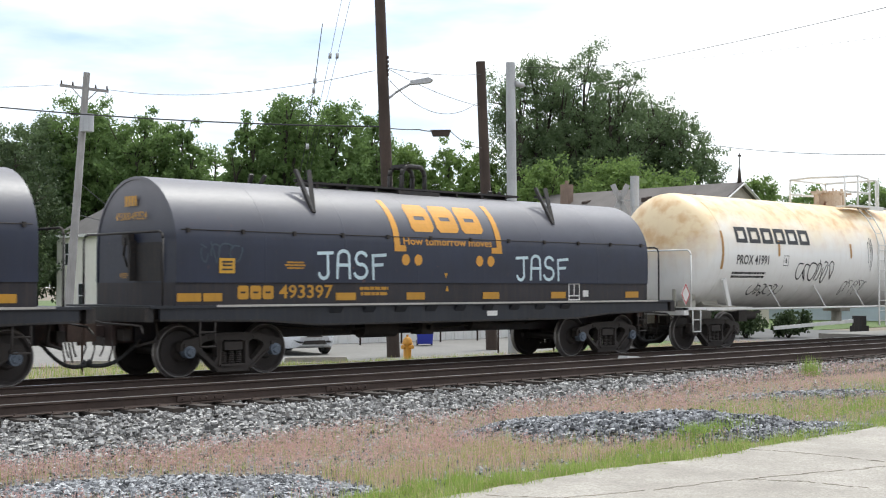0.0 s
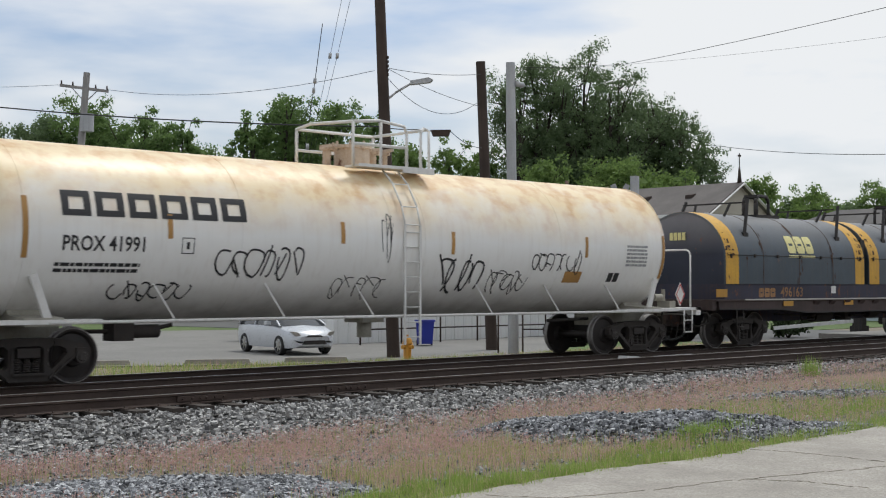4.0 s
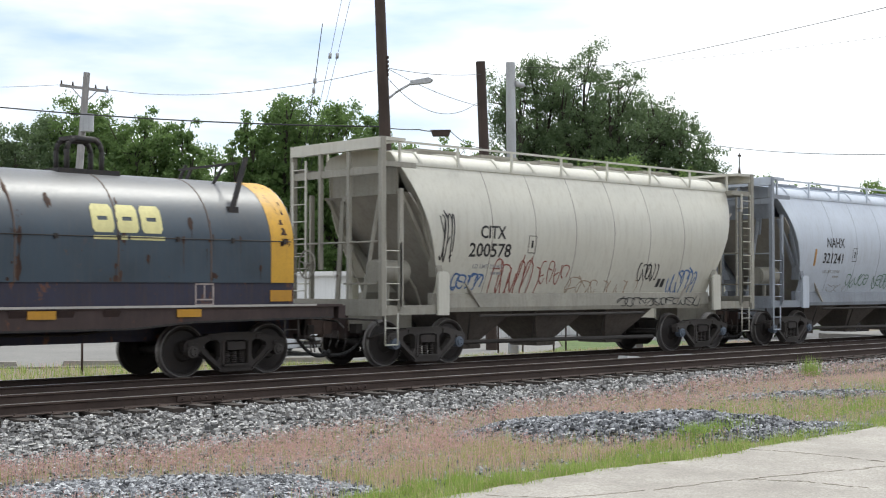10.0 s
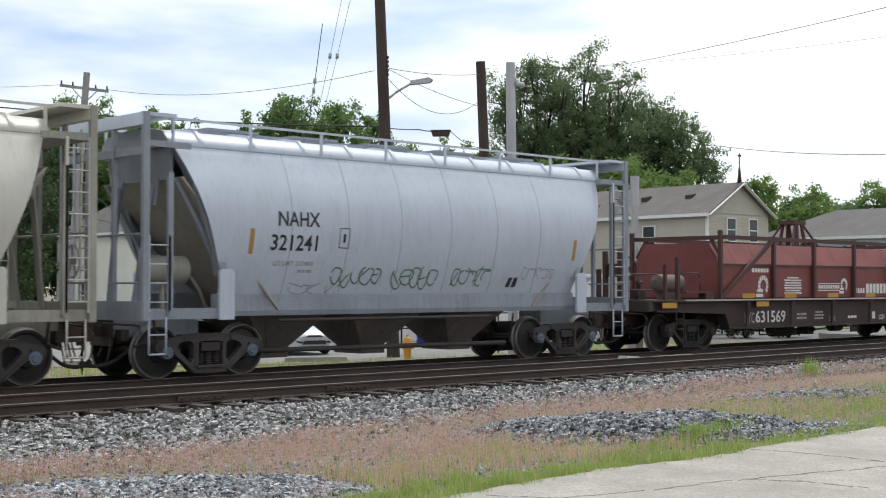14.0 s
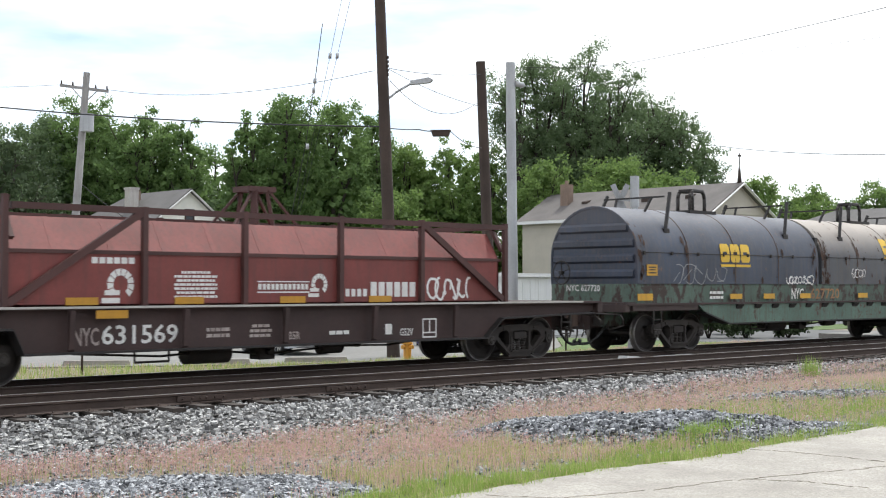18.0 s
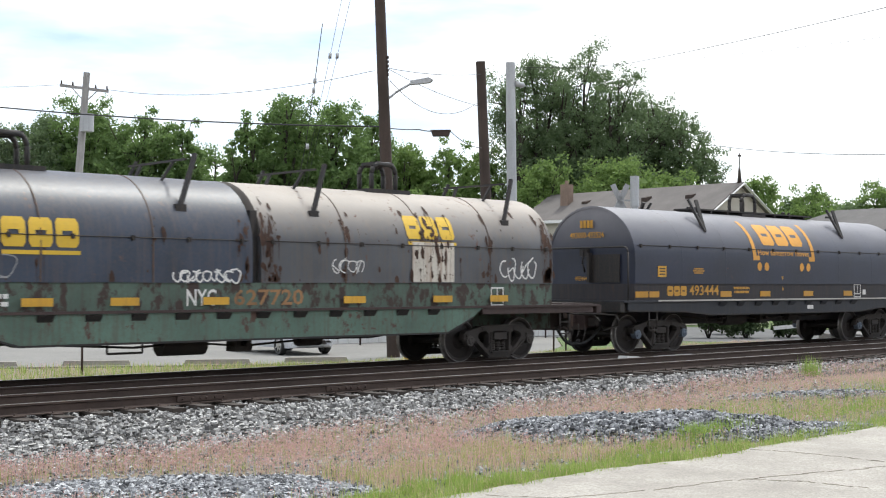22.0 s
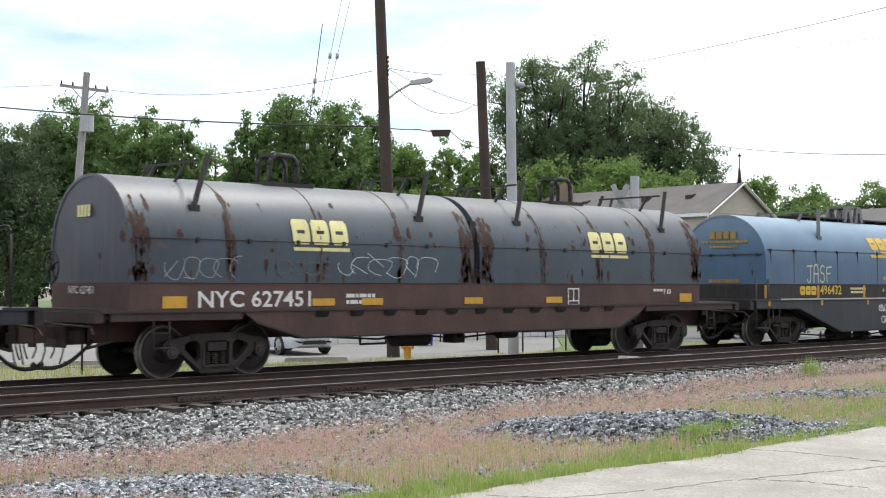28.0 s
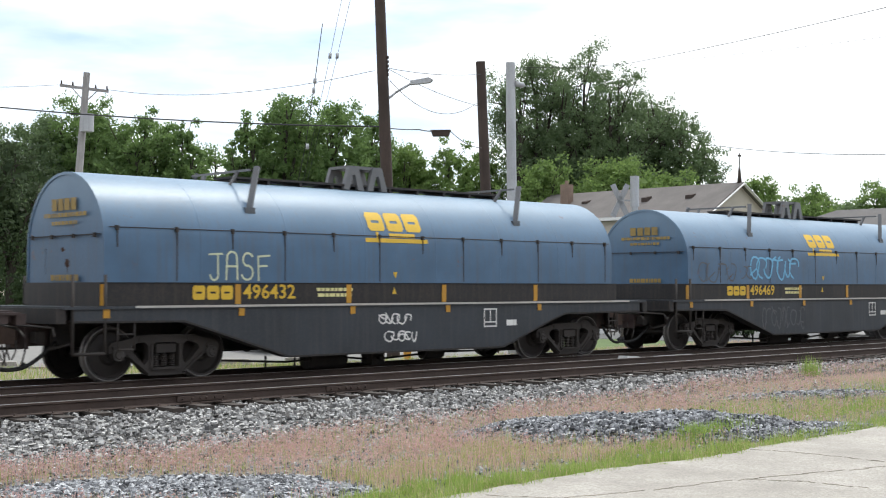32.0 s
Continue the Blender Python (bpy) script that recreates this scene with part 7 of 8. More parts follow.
def tree(x, y, h, w, leaf, label, seed, count=9000, low=.10, open_crown=0.0, leaf_size=.165, depth=None, filler=.05):
    """A trunk that forks into limbs, and a crown of leaf clumps round the limb tips."""
    rnd = random.Random(seed)
    t = thing("tree", label, "tree", at=(x, y, -.48))
    s = Shape()
    tips = []
    fork = h * rnd.uniform(.22, .3)
    s.cyl((0, 0, -.2), (0, 0, fork), h * .024, 9, h * .019)
    n = rnd.randint(8, 10)
    d = depth or w
    for i in range(n):
        a = i * 2.4 + rnd.uniform(-.4, .4)
        r = rnd.uniform(.25, .72)
        top = Vector((w / 2 * r * math.cos(a), d / 2 * r * math.sin(a), h * rnd.uniform(.45, .88)))
        if i == 0:
            top = Vector((w * .04, 0, h * .9))
        mid = Vector((top.x * .4, top.y * .4, fork + (top.z - fork) * .55))
        s.cyl((0, 0, fork - .1), mid, h * .013, 6, h * .009)
        s.cyl(mid, top, h * .009, 6, h * .003)
        tips += [(top, 1), (mid.lerp(top, .6), .8)]
        for k in range(4):
            e = top + Vector((rnd.uniform(-1, 1) * w * .17, rnd.uniform(-1, 1) * d * .17, rnd.uniform(-.5, .8) * h * .11))
            s.cyl(mid.lerp(top, rnd.uniform(.4, .9)), e, h * .004, 5, h * .0015)
            tips.append((e, .85))
    part("trunk", s, MAT["bark"], t)
    clumps = []
    for p, k in tips:
        c = p + Vector((rnd.gauss(0, w * .04), rnd.gauss(0, d * .04), rnd.gauss(0, h * .02)))
        clumps.append((c, k * w * rnd.uniform(.07, .12)))
    n = int(230 * (1 - .75 * open_crown))
    for i in range(n):
        a, u = rnd.uniform(0, 6.28), 1 - 2 * (i + .5) / n
        r = math.sqrt(1 - u * u) * rnd.uniform(.62, 1.0) * (1 + .22 * noise.noise((math.cos(a) * 1.3 + seed, math.sin(a) * 1.3, u * 1.6)))
        z = h * (low + 1) / 2 + h * (1 - low) / 2 * u * rnd.uniform(.85, .97)
        clumps.append((Vector((w / 2 * r * math.cos(a) * .9, d / 2 * r * math.sin(a) * .9, z - w * .05)), w * rnd.uniform(.035, .085)))
    pts = []
    tot = sum(c[1] ** 2 for c in clumps)
    for c, r in clumps:
        for k in range(int(count * r * r / tot)):
            v = Vector((rnd.gauss(0, 1), rnd.gauss(0, 1), rnd.gauss(0, .8)))
            v = v.normalized() * r * rnd.uniform(.2, 1.25)
            pts.append((c.x + v.x, c.y + v.y, max(.3, c.z + v.z), leaf_size * rnd.uniform(.6, 1.25)))
    # larger inner sprays close the heart of the crown
    for k in range(int(count * filler)):
        v = Vector((rnd.gauss(0, 1), rnd.gauss(0, 1), rnd.gauss(0, 1))).normalized() * rnd.uniform(.15, .80)
        q = h * (low + 1) / 2 + h * (1 - low) / 2 * v.z
        pts.append((w / 2 * v.x, d / 2 * v.y, max(.3, q), leaf_size * rnd.uniform(2.2, 3.6)))
    me = leaves_mesh("crown", MAT[leaf], pts)
    part("crown", me, None, t)
    return t


# added tree whose dark leaves paint the shaded underside of its neighbours
SHADE_TREE = (32.7, 69.4, 10.6, 6.8, "leaf_d", 0.05, 35)
TREES = (  # x, y, height, width, leaf, openness, seed
    (43.2, 87.9, 14.7, 7.7, "leaf_b", 0, 1), (46.3, 86.2, 15.9, 7.2, "leaf_a", 0, 2), (48.2, 81.8, 14.8, 6.7, "leaf_a", 0, 3),
    (49.7, 79.1, 14.1, 4.4, "leaf_a", 0.05, 4), (41.1, 92.5, 14.6, 7.7, "leaf_b", 0, 5), (38.5, 82.0, 8.8, 5.9, "leaf_b", 0, 6),
    (46.8, 89.7, 10.9, 6.3, "leaf_b", 0, 7), (49.7, 86.9, 11.7, 7.5, "leaf_b", 0, 8), (53.2, 83.6, 11.3, 5.9, "leaf_b", 0, 9),
    (54.9, 74.2, 15.8, 6.3, "leaf_a", 0.05, 10), (57.0, 71.0, 15.3, 7.0, "leaf_a", 0, 11), (60.6, 71.4, 15.1, 4.9, "leaf_a", 0, 12),
    (52.5, 75.2, 13.9, 4.0, "leaf_a", 0.05, 13), (57.2, 78.5, 10.8, 7.8, "leaf_b", 0, 14), (61.3, 75.8, 10.9, 8.6, "leaf_b", 0, 15),
    (63.8, 70.9, 12.9, 5.0, "leaf_c", 0.05, 16), (65.2, 68.3, 12.6, 5.3, "leaf_c", 0.05, 17), (69.0, 68.6, 12.5, 5.1, "leaf_c", 0, 18),
    (58.2, 65.9, 8.9, 5.3, "leaf_c", 0, 19), (72.8, 66.7, 20.3, 8.2, "leaf_b", 0.25, 20), (75.3, 64.2, 20.4, 8.8, "leaf_b", 0.25, 21),
    (78.5, 61.5, 17.0, 8.2, "leaf_b", 0.1, 22), (80.0, 58.7, 15.9, 6.4, "leaf_b", 0.1, 23), (80.2, 57.2, 13.0, 5.4, "leaf_b", 0.1, 24),
    (76.6, 61.9, 19.7, 7.2, "leaf_b", 0.35, 61), (79.6, 60.9, 17.3, 6.2, "leaf_b", 0.15, 62), (70.9, 66.6, 18.6, 6.0, "leaf_b", 0.3, 63),
    (79.0, 67.6, 16.2, 10.5, "leaf_b", 0.1, 25), (69.7, 56.4, 11.2, 7.9, "leaf_c", 0, 26), (64.6, 58.5, 10.9, 5.3, "leaf_c", 0.1, 27),
    (72.9, 54.6, 10.1, 6.5, "leaf_c", 0, 28), (85.6, 55.4, 10.9, 5.3, "leaf_c", 0.08, 29), (90.1, 53.7, 10.0, 6.0, "leaf_c", 0.08, 30),
    (97.2, 52.2, 10.7, 5.7, "leaf_c", 0.08, 31), (92.3, 56.8, 9.3, 5.1, "leaf_a", 0.1, 32), (98.1, 55.2, 9.4, 6.1, "leaf_a", 0.1, 33),
    (98.8, 50.6, 10.1, 5.1, "leaf_a", 0.1, 34), (89.7, 59.3, 10.2, 5.0, "leaf_b", 0.1, 36), (92.9, 56.2, 9.8, 6.0, "leaf_b", 0, 37), (95.7, 53.6, 9.2, 6.0, "leaf_b", 0, 38), (58.7, 88.7, 13.8, 9.0, "leaf_a", 0, 41), (66.6, 76.1, 13.1, 8.0, "leaf_a", 0, 42), (52.6, 97.0, 15.7, 10.0, "leaf_a", 0, 43), (63.4, 84.2, 16.4, 9.0, "leaf_a", 0, 44), (48.4, 98.4, 15.4, 9.0, "leaf_a", 0, 45), SHADE_TREE)
for x, y, h, w, leaf, openness, seed in TREES:
    tree(x, y, h, w, leaf, {"leaf_a": "leafy green maple with a full round crown", "leaf_b": "tall dark green tree with an uneven crown", "leaf_c": "bright green leafy tree behind the houses", "leaf_d": "added dark tree for the shaded underside of the crowns"}[leaf],
         seed, int((800 if seed >= 35 else 1500) * w * (h + 4) / 10), open_crown=openness, leaf_size=.135 if 20 <= seed <= 25 or seed > 60 else .175, filler=.004 if seed > 60 else .02 if openness > .2 else .05)


rnd = random.Random(21)
heads = []
for x, y, z, w, d2, h, turn, tilt in RED_WEEDS:
    lx, ly = rnd.gauss(0, .25), rnd.gauss(0, .25)
    for k in range(3):
        u = rnd.uniform(.55, 1.05)
        heads.append((x + lx * h * u + rnd.gauss(0, .012), y + ly * h * u + rnd.gauss(0, .012), z + h * u, rnd.uniform(.009, .022)))
tagged(new("red_weeds", leaves_mesh("red_weeds", MAT["sorrel"], heads)), "reddish seeding weeds beside the ballast", "weeds", kind="stuff")


# ---------------------------------------------------------------- houses
def window(parent, x, y, z, w, h, face, frame="trim"):
    """A sash window on a wall; face: 'y' when the wall looks down -y, 'x' when it looks down -x."""
    f, g = Shape(), Shape()
    t = .06
    put = (lambda a0, a1, d0, d1, z0, z1: (x + a0, x + a1, y - d1, y - d0, z0, z1)) if face == "y" else (lambda a0, a1, d0, d1, z0, z1: (x - d1, x - d0, y + a0, y + a1, z0, z1))
    for a0, a1, z0, z1 in ((-w / 2 - t, -w / 2, z - h / 2 - t, z + h / 2 + t), (w / 2, w / 2 + t, z - h / 2 - t, z + h / 2 + t), (-w / 2, w / 2, z + h / 2, z + h / 2 + t), (-w / 2, w / 2, z - h / 2 - t, z - h / 2), (-w / 2, w / 2, z - .03, z + .03)):
        f.box(*put(a0, a1, -.02, .06, z0, z1))
    fr = part("window", f, MAT[frame], parent, "white framed sash window")
    for k in (0, 1):
        p = Shape()
        p.box(*put(-w / 2, w / 2, .0, .02 + .015 * k, z - h / 2 if k == 0 else z, z if k == 0 else z + h / 2))
        part("pane", p, MAT["glass"], fr)


def siding_wall(parent, x0, x1, y, z0, z1, face, material, gable=None):
    """Clapboards, one above the other; face as for window()."""
    s = Shape()
    n = int((z1 - z0) / .2)
    for i in range(n):
        a, b = z0 + i * .2, z0 + (i + 1) * .2
        if face == "y":
            s.add([(x0, y - .03, a), (x1, y - .03, a), (x1, y, b), (x0, y, b), (x0, y, a), (x1, y, a)], [(0, 1, 2, 3), (0, 4, 5, 1)])
        else:
            s.add([(y - .03, x0, a), (y - .03, x1, a), (y, x1, b), (y, x0, b), (y, x0, a), (y, x1, a)], [(0, 1, 2, 3), (0, 4, 5, 1)])
    if gable:
        mid, top = gable
        m = int((top - z1) / .2)
        for i in range(m):
            a, b = z1 + i * .2, z1 + (i + 1) * .2
            ka, kb = (a - z1) / (top - z1), (b - z1) / (top - z1)
            s.add([(x0 + (mid - x0) * ka, y - .03, a), (x1 + (mid - x1) * ka, y - .03, a), (x1 + (mid - x1) * kb, y, b), (x0 + (mid - x0) * kb, y, b)], [(0, 1, 2, 3)])
    return part("wall", s, MAT[material], parent, "painted clapboard wall")


def gable_house(x, y, w, length, eave, ridge, walls, roof, label, z0=-.45, hip=0.0):
    """A house with its gable towards -y and a long side towards -x; (x, y) is the corner between them."""
    h = thing("house", label, "house")
    core = Shape()
    core.box(x + .02, x + w - .02, y + .02, y + length - .02, z0, eave)
    core.prism([(x + .02, eave), (x + w - .02, eave), (x + w / 2, ridge - .06)], y + .02, y + length - .1 - hip)
    part("core", core, MAT[walls], h)
    siding_wall(h, x, x + w, y, z0, eave, "y", walls, (x + w / 2, ridge))
    siding_wall(h, y, y + length, x, z0, eave, "x", walls)
    r = Shape()
    o, t = .35, .12
    sl = (ridge - eave) / (w / 2)
    for k in (0, 1):
        xe, xr = (x - o, x + w / 2) if k == 0 else (x + w + o, x + w / 2)
        ze = eave - o * sl
        v = [(xe, y - o, ze), (xr, y - o, ridge), (xr, y + length + o - hip, ridge), (xe, y + length + o, ze)]
        r.add(v + [(a, b, c + t) for a, b, c in v], [(0, 1, 2, 3), (4, 7, 6, 5), (0, 4, 5, 1), (1, 5, 6, 2), (2, 6, 7, 3), (3, 7, 4, 0)])
    if hip:
        v = [(x - o, y + length + o, eave - o * sl + t), (x + w + o, y + length + o, eave - o * sl + t), (x + w / 2, y + length + o - hip, ridge + t)]
        r.add(v, [(0, 1, 2)])
    rf = part("roof", r, MAT[roof], h, "shingled pitched roof")
    e = Shape()
    e.beam((x - o, y - o - .02, eave - o * sl + .02), (x + w / 2, y - o - .02, ridge + .02), .04, .2, (0, 1, 0))
    e.beam((x + w + o, y - o - .02, eave - o * sl + .02), (x + w / 2, y - o - .02, ridge + .02), .04, .2, (0, 1, 0))
    e.box(x - o - .05, x - o, y - o, y + length + o, eave - o * sl - .05, eave - o * sl + .13)
    part("bargeboard", e, MAT["trim"], rf, "white painted roof edge")
    c = Shape()
    c.box(x - .06, x + .08, y - .06, y + .08, z0, eave)
    part("corner_board", c, MAT["trim"], h)
    return h, rf


h, rf = gable_house(41.5, 70.1, 6.3, 11.0, 5.2, 7.65, "siding", "shingle", "cream two-storey clapboard house with a grey roof", z0=-.48, hip=4.5)
window(h, 42.9, 70.07, 4.06, .75, 1.55, "y")
window(h, 46.57, 70.07, 4.06, .68, 1.55, "y")
window(h, 44.72, 70.07, 6.12, .55, .65, "y", "creosote")
window(h, 41.47, 73.6, 1.1, .8, 1.5, "x")
window(h, 41.47, 77.6, 1.1, .8, 1.5, "x")
window(h, 41.47, 79.6, 3.8, .5, 1.4, "x")
s = Shape()
s.box(42.85, 43.45, 74.0, 74.7, 5.6, 7.95)
s.box(42.8, 43.5, 73.95, 74.75, 7.85, 8.0)
part("chimney", s, MAT["chimney_pale"], rf, "chimney with flaking pale render")
s = Shape().box(43.45, 43.62, 74.02, 74.6, 7.2, 7.8)
part("chimney_face", s, MAT["brick_old"], rf, "bare brick patch of the chimney")
s = Shape()
for k in (0, 1):
    xe, xr = (42.0, 44.7) if k == 0 else (47.4, 44.7)
    v = [(xe, 67.7, 1.75), (xr, 67.7, 2.75), (xr, 70.1, 2.75), (xe, 70.1, 1.75)]
    s.add(v + [(p, q, r + .12) for p, q, r in v], [(0, 1, 2, 3), (4, 7, 6, 5), (0, 4, 5, 1), (1, 5, 6, 2), (2, 6, 7, 3), (3, 7, 4, 0)])
s.prism([(42.3, 1.8), (47.1, 1.8), (44.7, 2.7)], 67.85, 67.95)
part("porch_roof", s, MAT["shingle"], h, "small gabled porch roof with grey shingles")
s = Shape().box(42.1, 47.3, 67.72, 67.84, 1.5, 1.75)
part("porch_beam", s, MAT["trim"], h, "white beam of the porch")
for px in (42.2, 44.0, 47.1):
    part("porch_post", Shape().box(px - .07, px + .07, 67.7, 67.84, -.48, 1.5), MAT["trim"], h)
part("porch_floor", Shape().box(42.0, 47.4, 67.6, 70.1, -.48, -.12), MAT["pole_gray"], h)
d = part("door", Shape().box(43.2, 44.15, 70.02, 70.09, -.12, 1.45), MAT["siding_tan"], h, "grey-tan panelled front door")
part("pane", Shape().box(43.45, 43.9, 70.005, 70.02, .75, 1.25), MAT["glass"], d)
h, rf = gable_house(60.95, 42.5, 6.1, 14.0, 5.82, 7.53, "siding_tan", "shingle_brown", "tan two-storey house with a brown-grey roof and white trim", z0=-.48)
window(h, 63.2, 42.47, 4.9, .8, 1.25, "y")
window(h, 65.4, 42.47, 4.9, .8, 1.25, "y")
window(h, 60.92, 46.5, 4.5, .8, 1.25, "x")
window(h, 60.92, 51.5, 4.5, .8, 1.25, "x")
h.location.x, h.location.y = h.location.x - .2, h.location.y + .2
s = Shape()
s.cyl((63.98, 42.4, 7.55), (63.98, 42.4, 8.5), .14, 8, .05)
s.cyl((63.98, 42.4, 8.5), (63.98, 42.4, 9.3), .03, 6)
s.box(63.88, 64.08, 42.35, 42.45, 9.1, 9.2)
part("finial", s, MAT["creosote"], rf, "dark roof finial")
for fx, fy in ((62.6, 44.8), (62.5, 47.9), (62.7, 52.7)):
    s = Shape()
    s.prism([(fx - .22, 6.5), (fx + .22, 6.75), (fx + .22, 7.05), (fx - .22, 6.95)], fy - .22, fy + .22)
    part("roof_vent", s, MAT["creosote"], rf)
s = Shape()
s.box(62.4, 62.95, 54.0, 54.6, 5.8, 8.1)
s.cyl((62.67, 54.3, 8.1), (62.67, 54.3, 8.35), .12, 10)
part("chimney", s, MAT["brick_old"], rf, "stained brick chimney")
h, rf = gable_house(76.2, 38.5, 8.5, 11.2, 4.9, 6.73, "siding_blue", "shingle", "pale blue two-storey house with a grey hipped roof", z0=-.48, hip=4)
for px in (78.0, 80.5, 83.0):
    window(h, px, 38.47, 3.85, .8, 1.35, "y")
window(h, 76.17, 41.9, 3.85, .8, 1.35, "x")
window(h, 76.17, 45.8, 3.85, .8, 1.35, "x")

def bush(x, y, w, h, seed):
    rnd = random.Random(seed)
    pts = []
    for k in range(16):
        c = Vector((x + rnd.uniform(-.42, .42) * w, y + rnd.uniform(-.3, .3) * w, -.45 + h * rnd.uniform(.25, .8)))
        for i in range(130):
            v = Vector((rnd.gauss(0, 1), rnd.gauss(0, 1), rnd.gauss(0, 1))).normalized() * rnd.uniform(.3, 1) * w * .17
            pts.append((c.x + v.x, c.y + v.y, max(-.42, c.z + v.z), rnd.uniform(.07, .15)))
    b = thing("bush", "dense dark green bush beside the lawn", "bush", "bushes by the crossing")
    part("foliage", leaves_mesh("foliage", MAT["leaf_d"], pts), None, b)
    s = Shape()
    for k in range(5):
        a = k * 1.257
        s.cyl((x, y, -.5), (x + .25 * w * math.cos(a), y + .25 * w * math.sin(a), -.45 + h * .6), .03, 6, .012)
    part("stem", s, MAT["bark"], b)


for x, y, w, h, seed in ((46.2, 30.6, 2.2, 1.5, 61), (47.8, 29.6, 1.9, 1.2, 62), (45.0, 31.6, 1.8, 1.7, 63), (49.6, 33.5, 2.6, 1.9, 64)):
    bush(x, y, w, h, seed)

# long low white shed behind the car park
h = thing("shed", "long low white shed with a flat roof edge", "shed")
s = Shape()
s.box(30.5, 46.4, 38.0, 43.0, -.48, 2.08)
part("wall", s, MAT["sheet_white"], h)
for i in range(32):
    x = 30.7 + i * .5
    b = Shape()
    b.box(x - .02, x + .02, 37.975, 38.0, -.43, 2.03)
    part("batten", b, MAT["sheet_white"], h)
s = Shape()
s.box(30.3, 46.6, 37.8, 43.2, 2.08, 2.24)
part("roof", s, MAT["trim"], h, "thin white flat roof")

# black pipe fence before the shed
f = thing("pipe_fence", "low black pipe fence before the shed", "fence")
for i in range(9):
    x = 30.6 + i * 2
    s = Shape().cyl((x, 36.6, -.49), (x, 36.6, .66), .035, 8)
    part("post", s, MAT["creosote"], f)
for z in (.11, .62):
    s = Shape().cyl((30.6, 36.6, z), (46.6, 36.6, z), .028, 8)
    part("rail", s, MAT["creosote"], f)


# ---------------------------------------------------------------- poles and wires
def pole(x, y, z0, top, r0, r1, material, label, name="utility_pole"):
    p = thing(name, label, "utility pole")
    s = Shape().cyl((x, y, z0), top, r0, 12, r1)
    part("shaft", s, MAT[material], p)
    return p


def cable(points, r, sag, label, name="cable"):
    s = Shape()
    for a, b in zip(points, points[1:]):
        a, b = Vector(a), Vector(b)
        n = 14
        line = [a.lerp(b, i / n) - Vector((0, 0, sag * 4 * (i / n) * (1 - i / n))) for i in range(n + 1)]
        s.tube(line, r, 5)
    return solid(name, s, MAT["wire"], label, "cable", "overhead cables")


P1 = (26.10, 29.66)
p1 = pole(*P1, -.5, (25.63, 29.95, 13.33), .2, .15, "creosote", "tall dark creosoted utility pole with a street lamp arm")
s = Shape()
s.tube([(25.84, 29.82, 7.22), (26.04, 29.50, 7.51), (26.27, 29.15, 7.74), (26.40, 28.90, 7.78)], .035, 8)
part("lamp_arm", s, MAT["galv"], p1, "curved galvanised lamp arm")
s = Shape()
s.prism([(-.32, -.05), (.28, -.07), (.36, 0), (.25, .08), (-.3, .06)], -.13, .13)
lh = part("lamp_head", s, MAT["galv"], p1, "grey cobra-head street lamp")
lh.location, lh.rotation_euler = (26.39, 28.77, 7.79), (0, radians(-8), radians(-47))
s = Shape()
for k in range(5):
    s.cyl((25.82, 29.83, 8.29 + .25 - k * .14), (25.86, 29.66, 8.27 + .3 - k * .13), .012, 5)
    s.cyl((25.86, 29.66, 8.27 + .34 - k * .13), (25.86, 29.66, 8.27 + .26 - k * .13), .03, 8)
part("insulator", s, MAT["creosote"], p1)
s = Shape()
s.box(-.32, .32, -.01, .01, -.1, .1)
sg = part("street_sign", s, MAT["sign_green"], p1, "green street name sign")
sg.location, sg.rotation_euler = (25.66, 30.29, 2.65), (0, 0, radians(-45))
sg = part("street_sign", sg.data, None, p1, "green street name sign")
sg.location, sg.rotation_euler = (26.05, 29.41, 2.56), (0, 0, radians(-38))
s = Shape()
s.box(-.17, .17, -.01, .01, -.28, .28)
sg = part("notice_sign", s, MAT["trim"], p1, "white notice plate on the pole")
sg.location, sg.rotation_euler = (25.80, 29.52, 2.22), (0, 0, radians(-45))
s = Shape()
s.box(-.1, .1, -.016, -.01, .02, .16)
s.box(-.1, .1, -.016, -.01, -.18, -.06)
m = part("symbol", s, MAT["scrawl"], p1, "black symbols on the notice plate")
m.location, m.rotation_euler = sg.location, sg.rotation_euler
pole(31.50, 30.81, -.5, (31.20, 31.04, 9.24), .2, .16, "creosote", "dark creosoted pole with a sawn top")
p3 = pole(29.18, 27.62, -.5, (29.08, 27.64, 8.54), .17, .14, "galv", "pale grey steel pole with a sawn top")
s = Shape().cyl((29.16, 27.52, 7.90), (29.42, 27.42, 7.85), .09, 8)
part("bracket", s, MAT["galv"], p3)
p4 = pole(26.95, 51.78, -.5, (27.49, 51.16, 10.85), .2, .14, "pole_gray", "weathered grey utility pole with a crossarm and transformer")
s = Shape()
s.beam((26.66, 51.96, 10.31), (28.17, 50.53, 10.04), .1, .12)
part("crossarm", s, MAT["pole_gray"], p4, "wooden crossarm")
for a, b in (((27.00, 51.63, 10.24), (27.43, 51.23, 9.59)), ((27.85, 50.83, 10.10), (27.46, 51.20, 9.59))):
    part("brace", Shape().beam(a, b, .04, .04), MAT["pole_gray"], p4)
s = Shape()
for k in range(5):
    u = .03 + .235 * k
    a = Vector((26.66, 51.96, 10.31)).lerp(Vector((28.17, 50.53, 10.04)), u)
    s.cyl(a + Vector((0, 0, .05)), a + Vector((0, 0, .22)), .045, 8, .03)
part("insulator", s, MAT["creosote"], p4)
s = Shape()
s.cyl((27.34, 50.82, 8.27), (27.34, 50.82, 8.97), .28, 14)
s.cyl((27.34, 50.82, 8.97), (27.34, 50.82, 9.02), .3, 14)
part("transformer", s, MAT["galv"], p4, "grey transformer can")
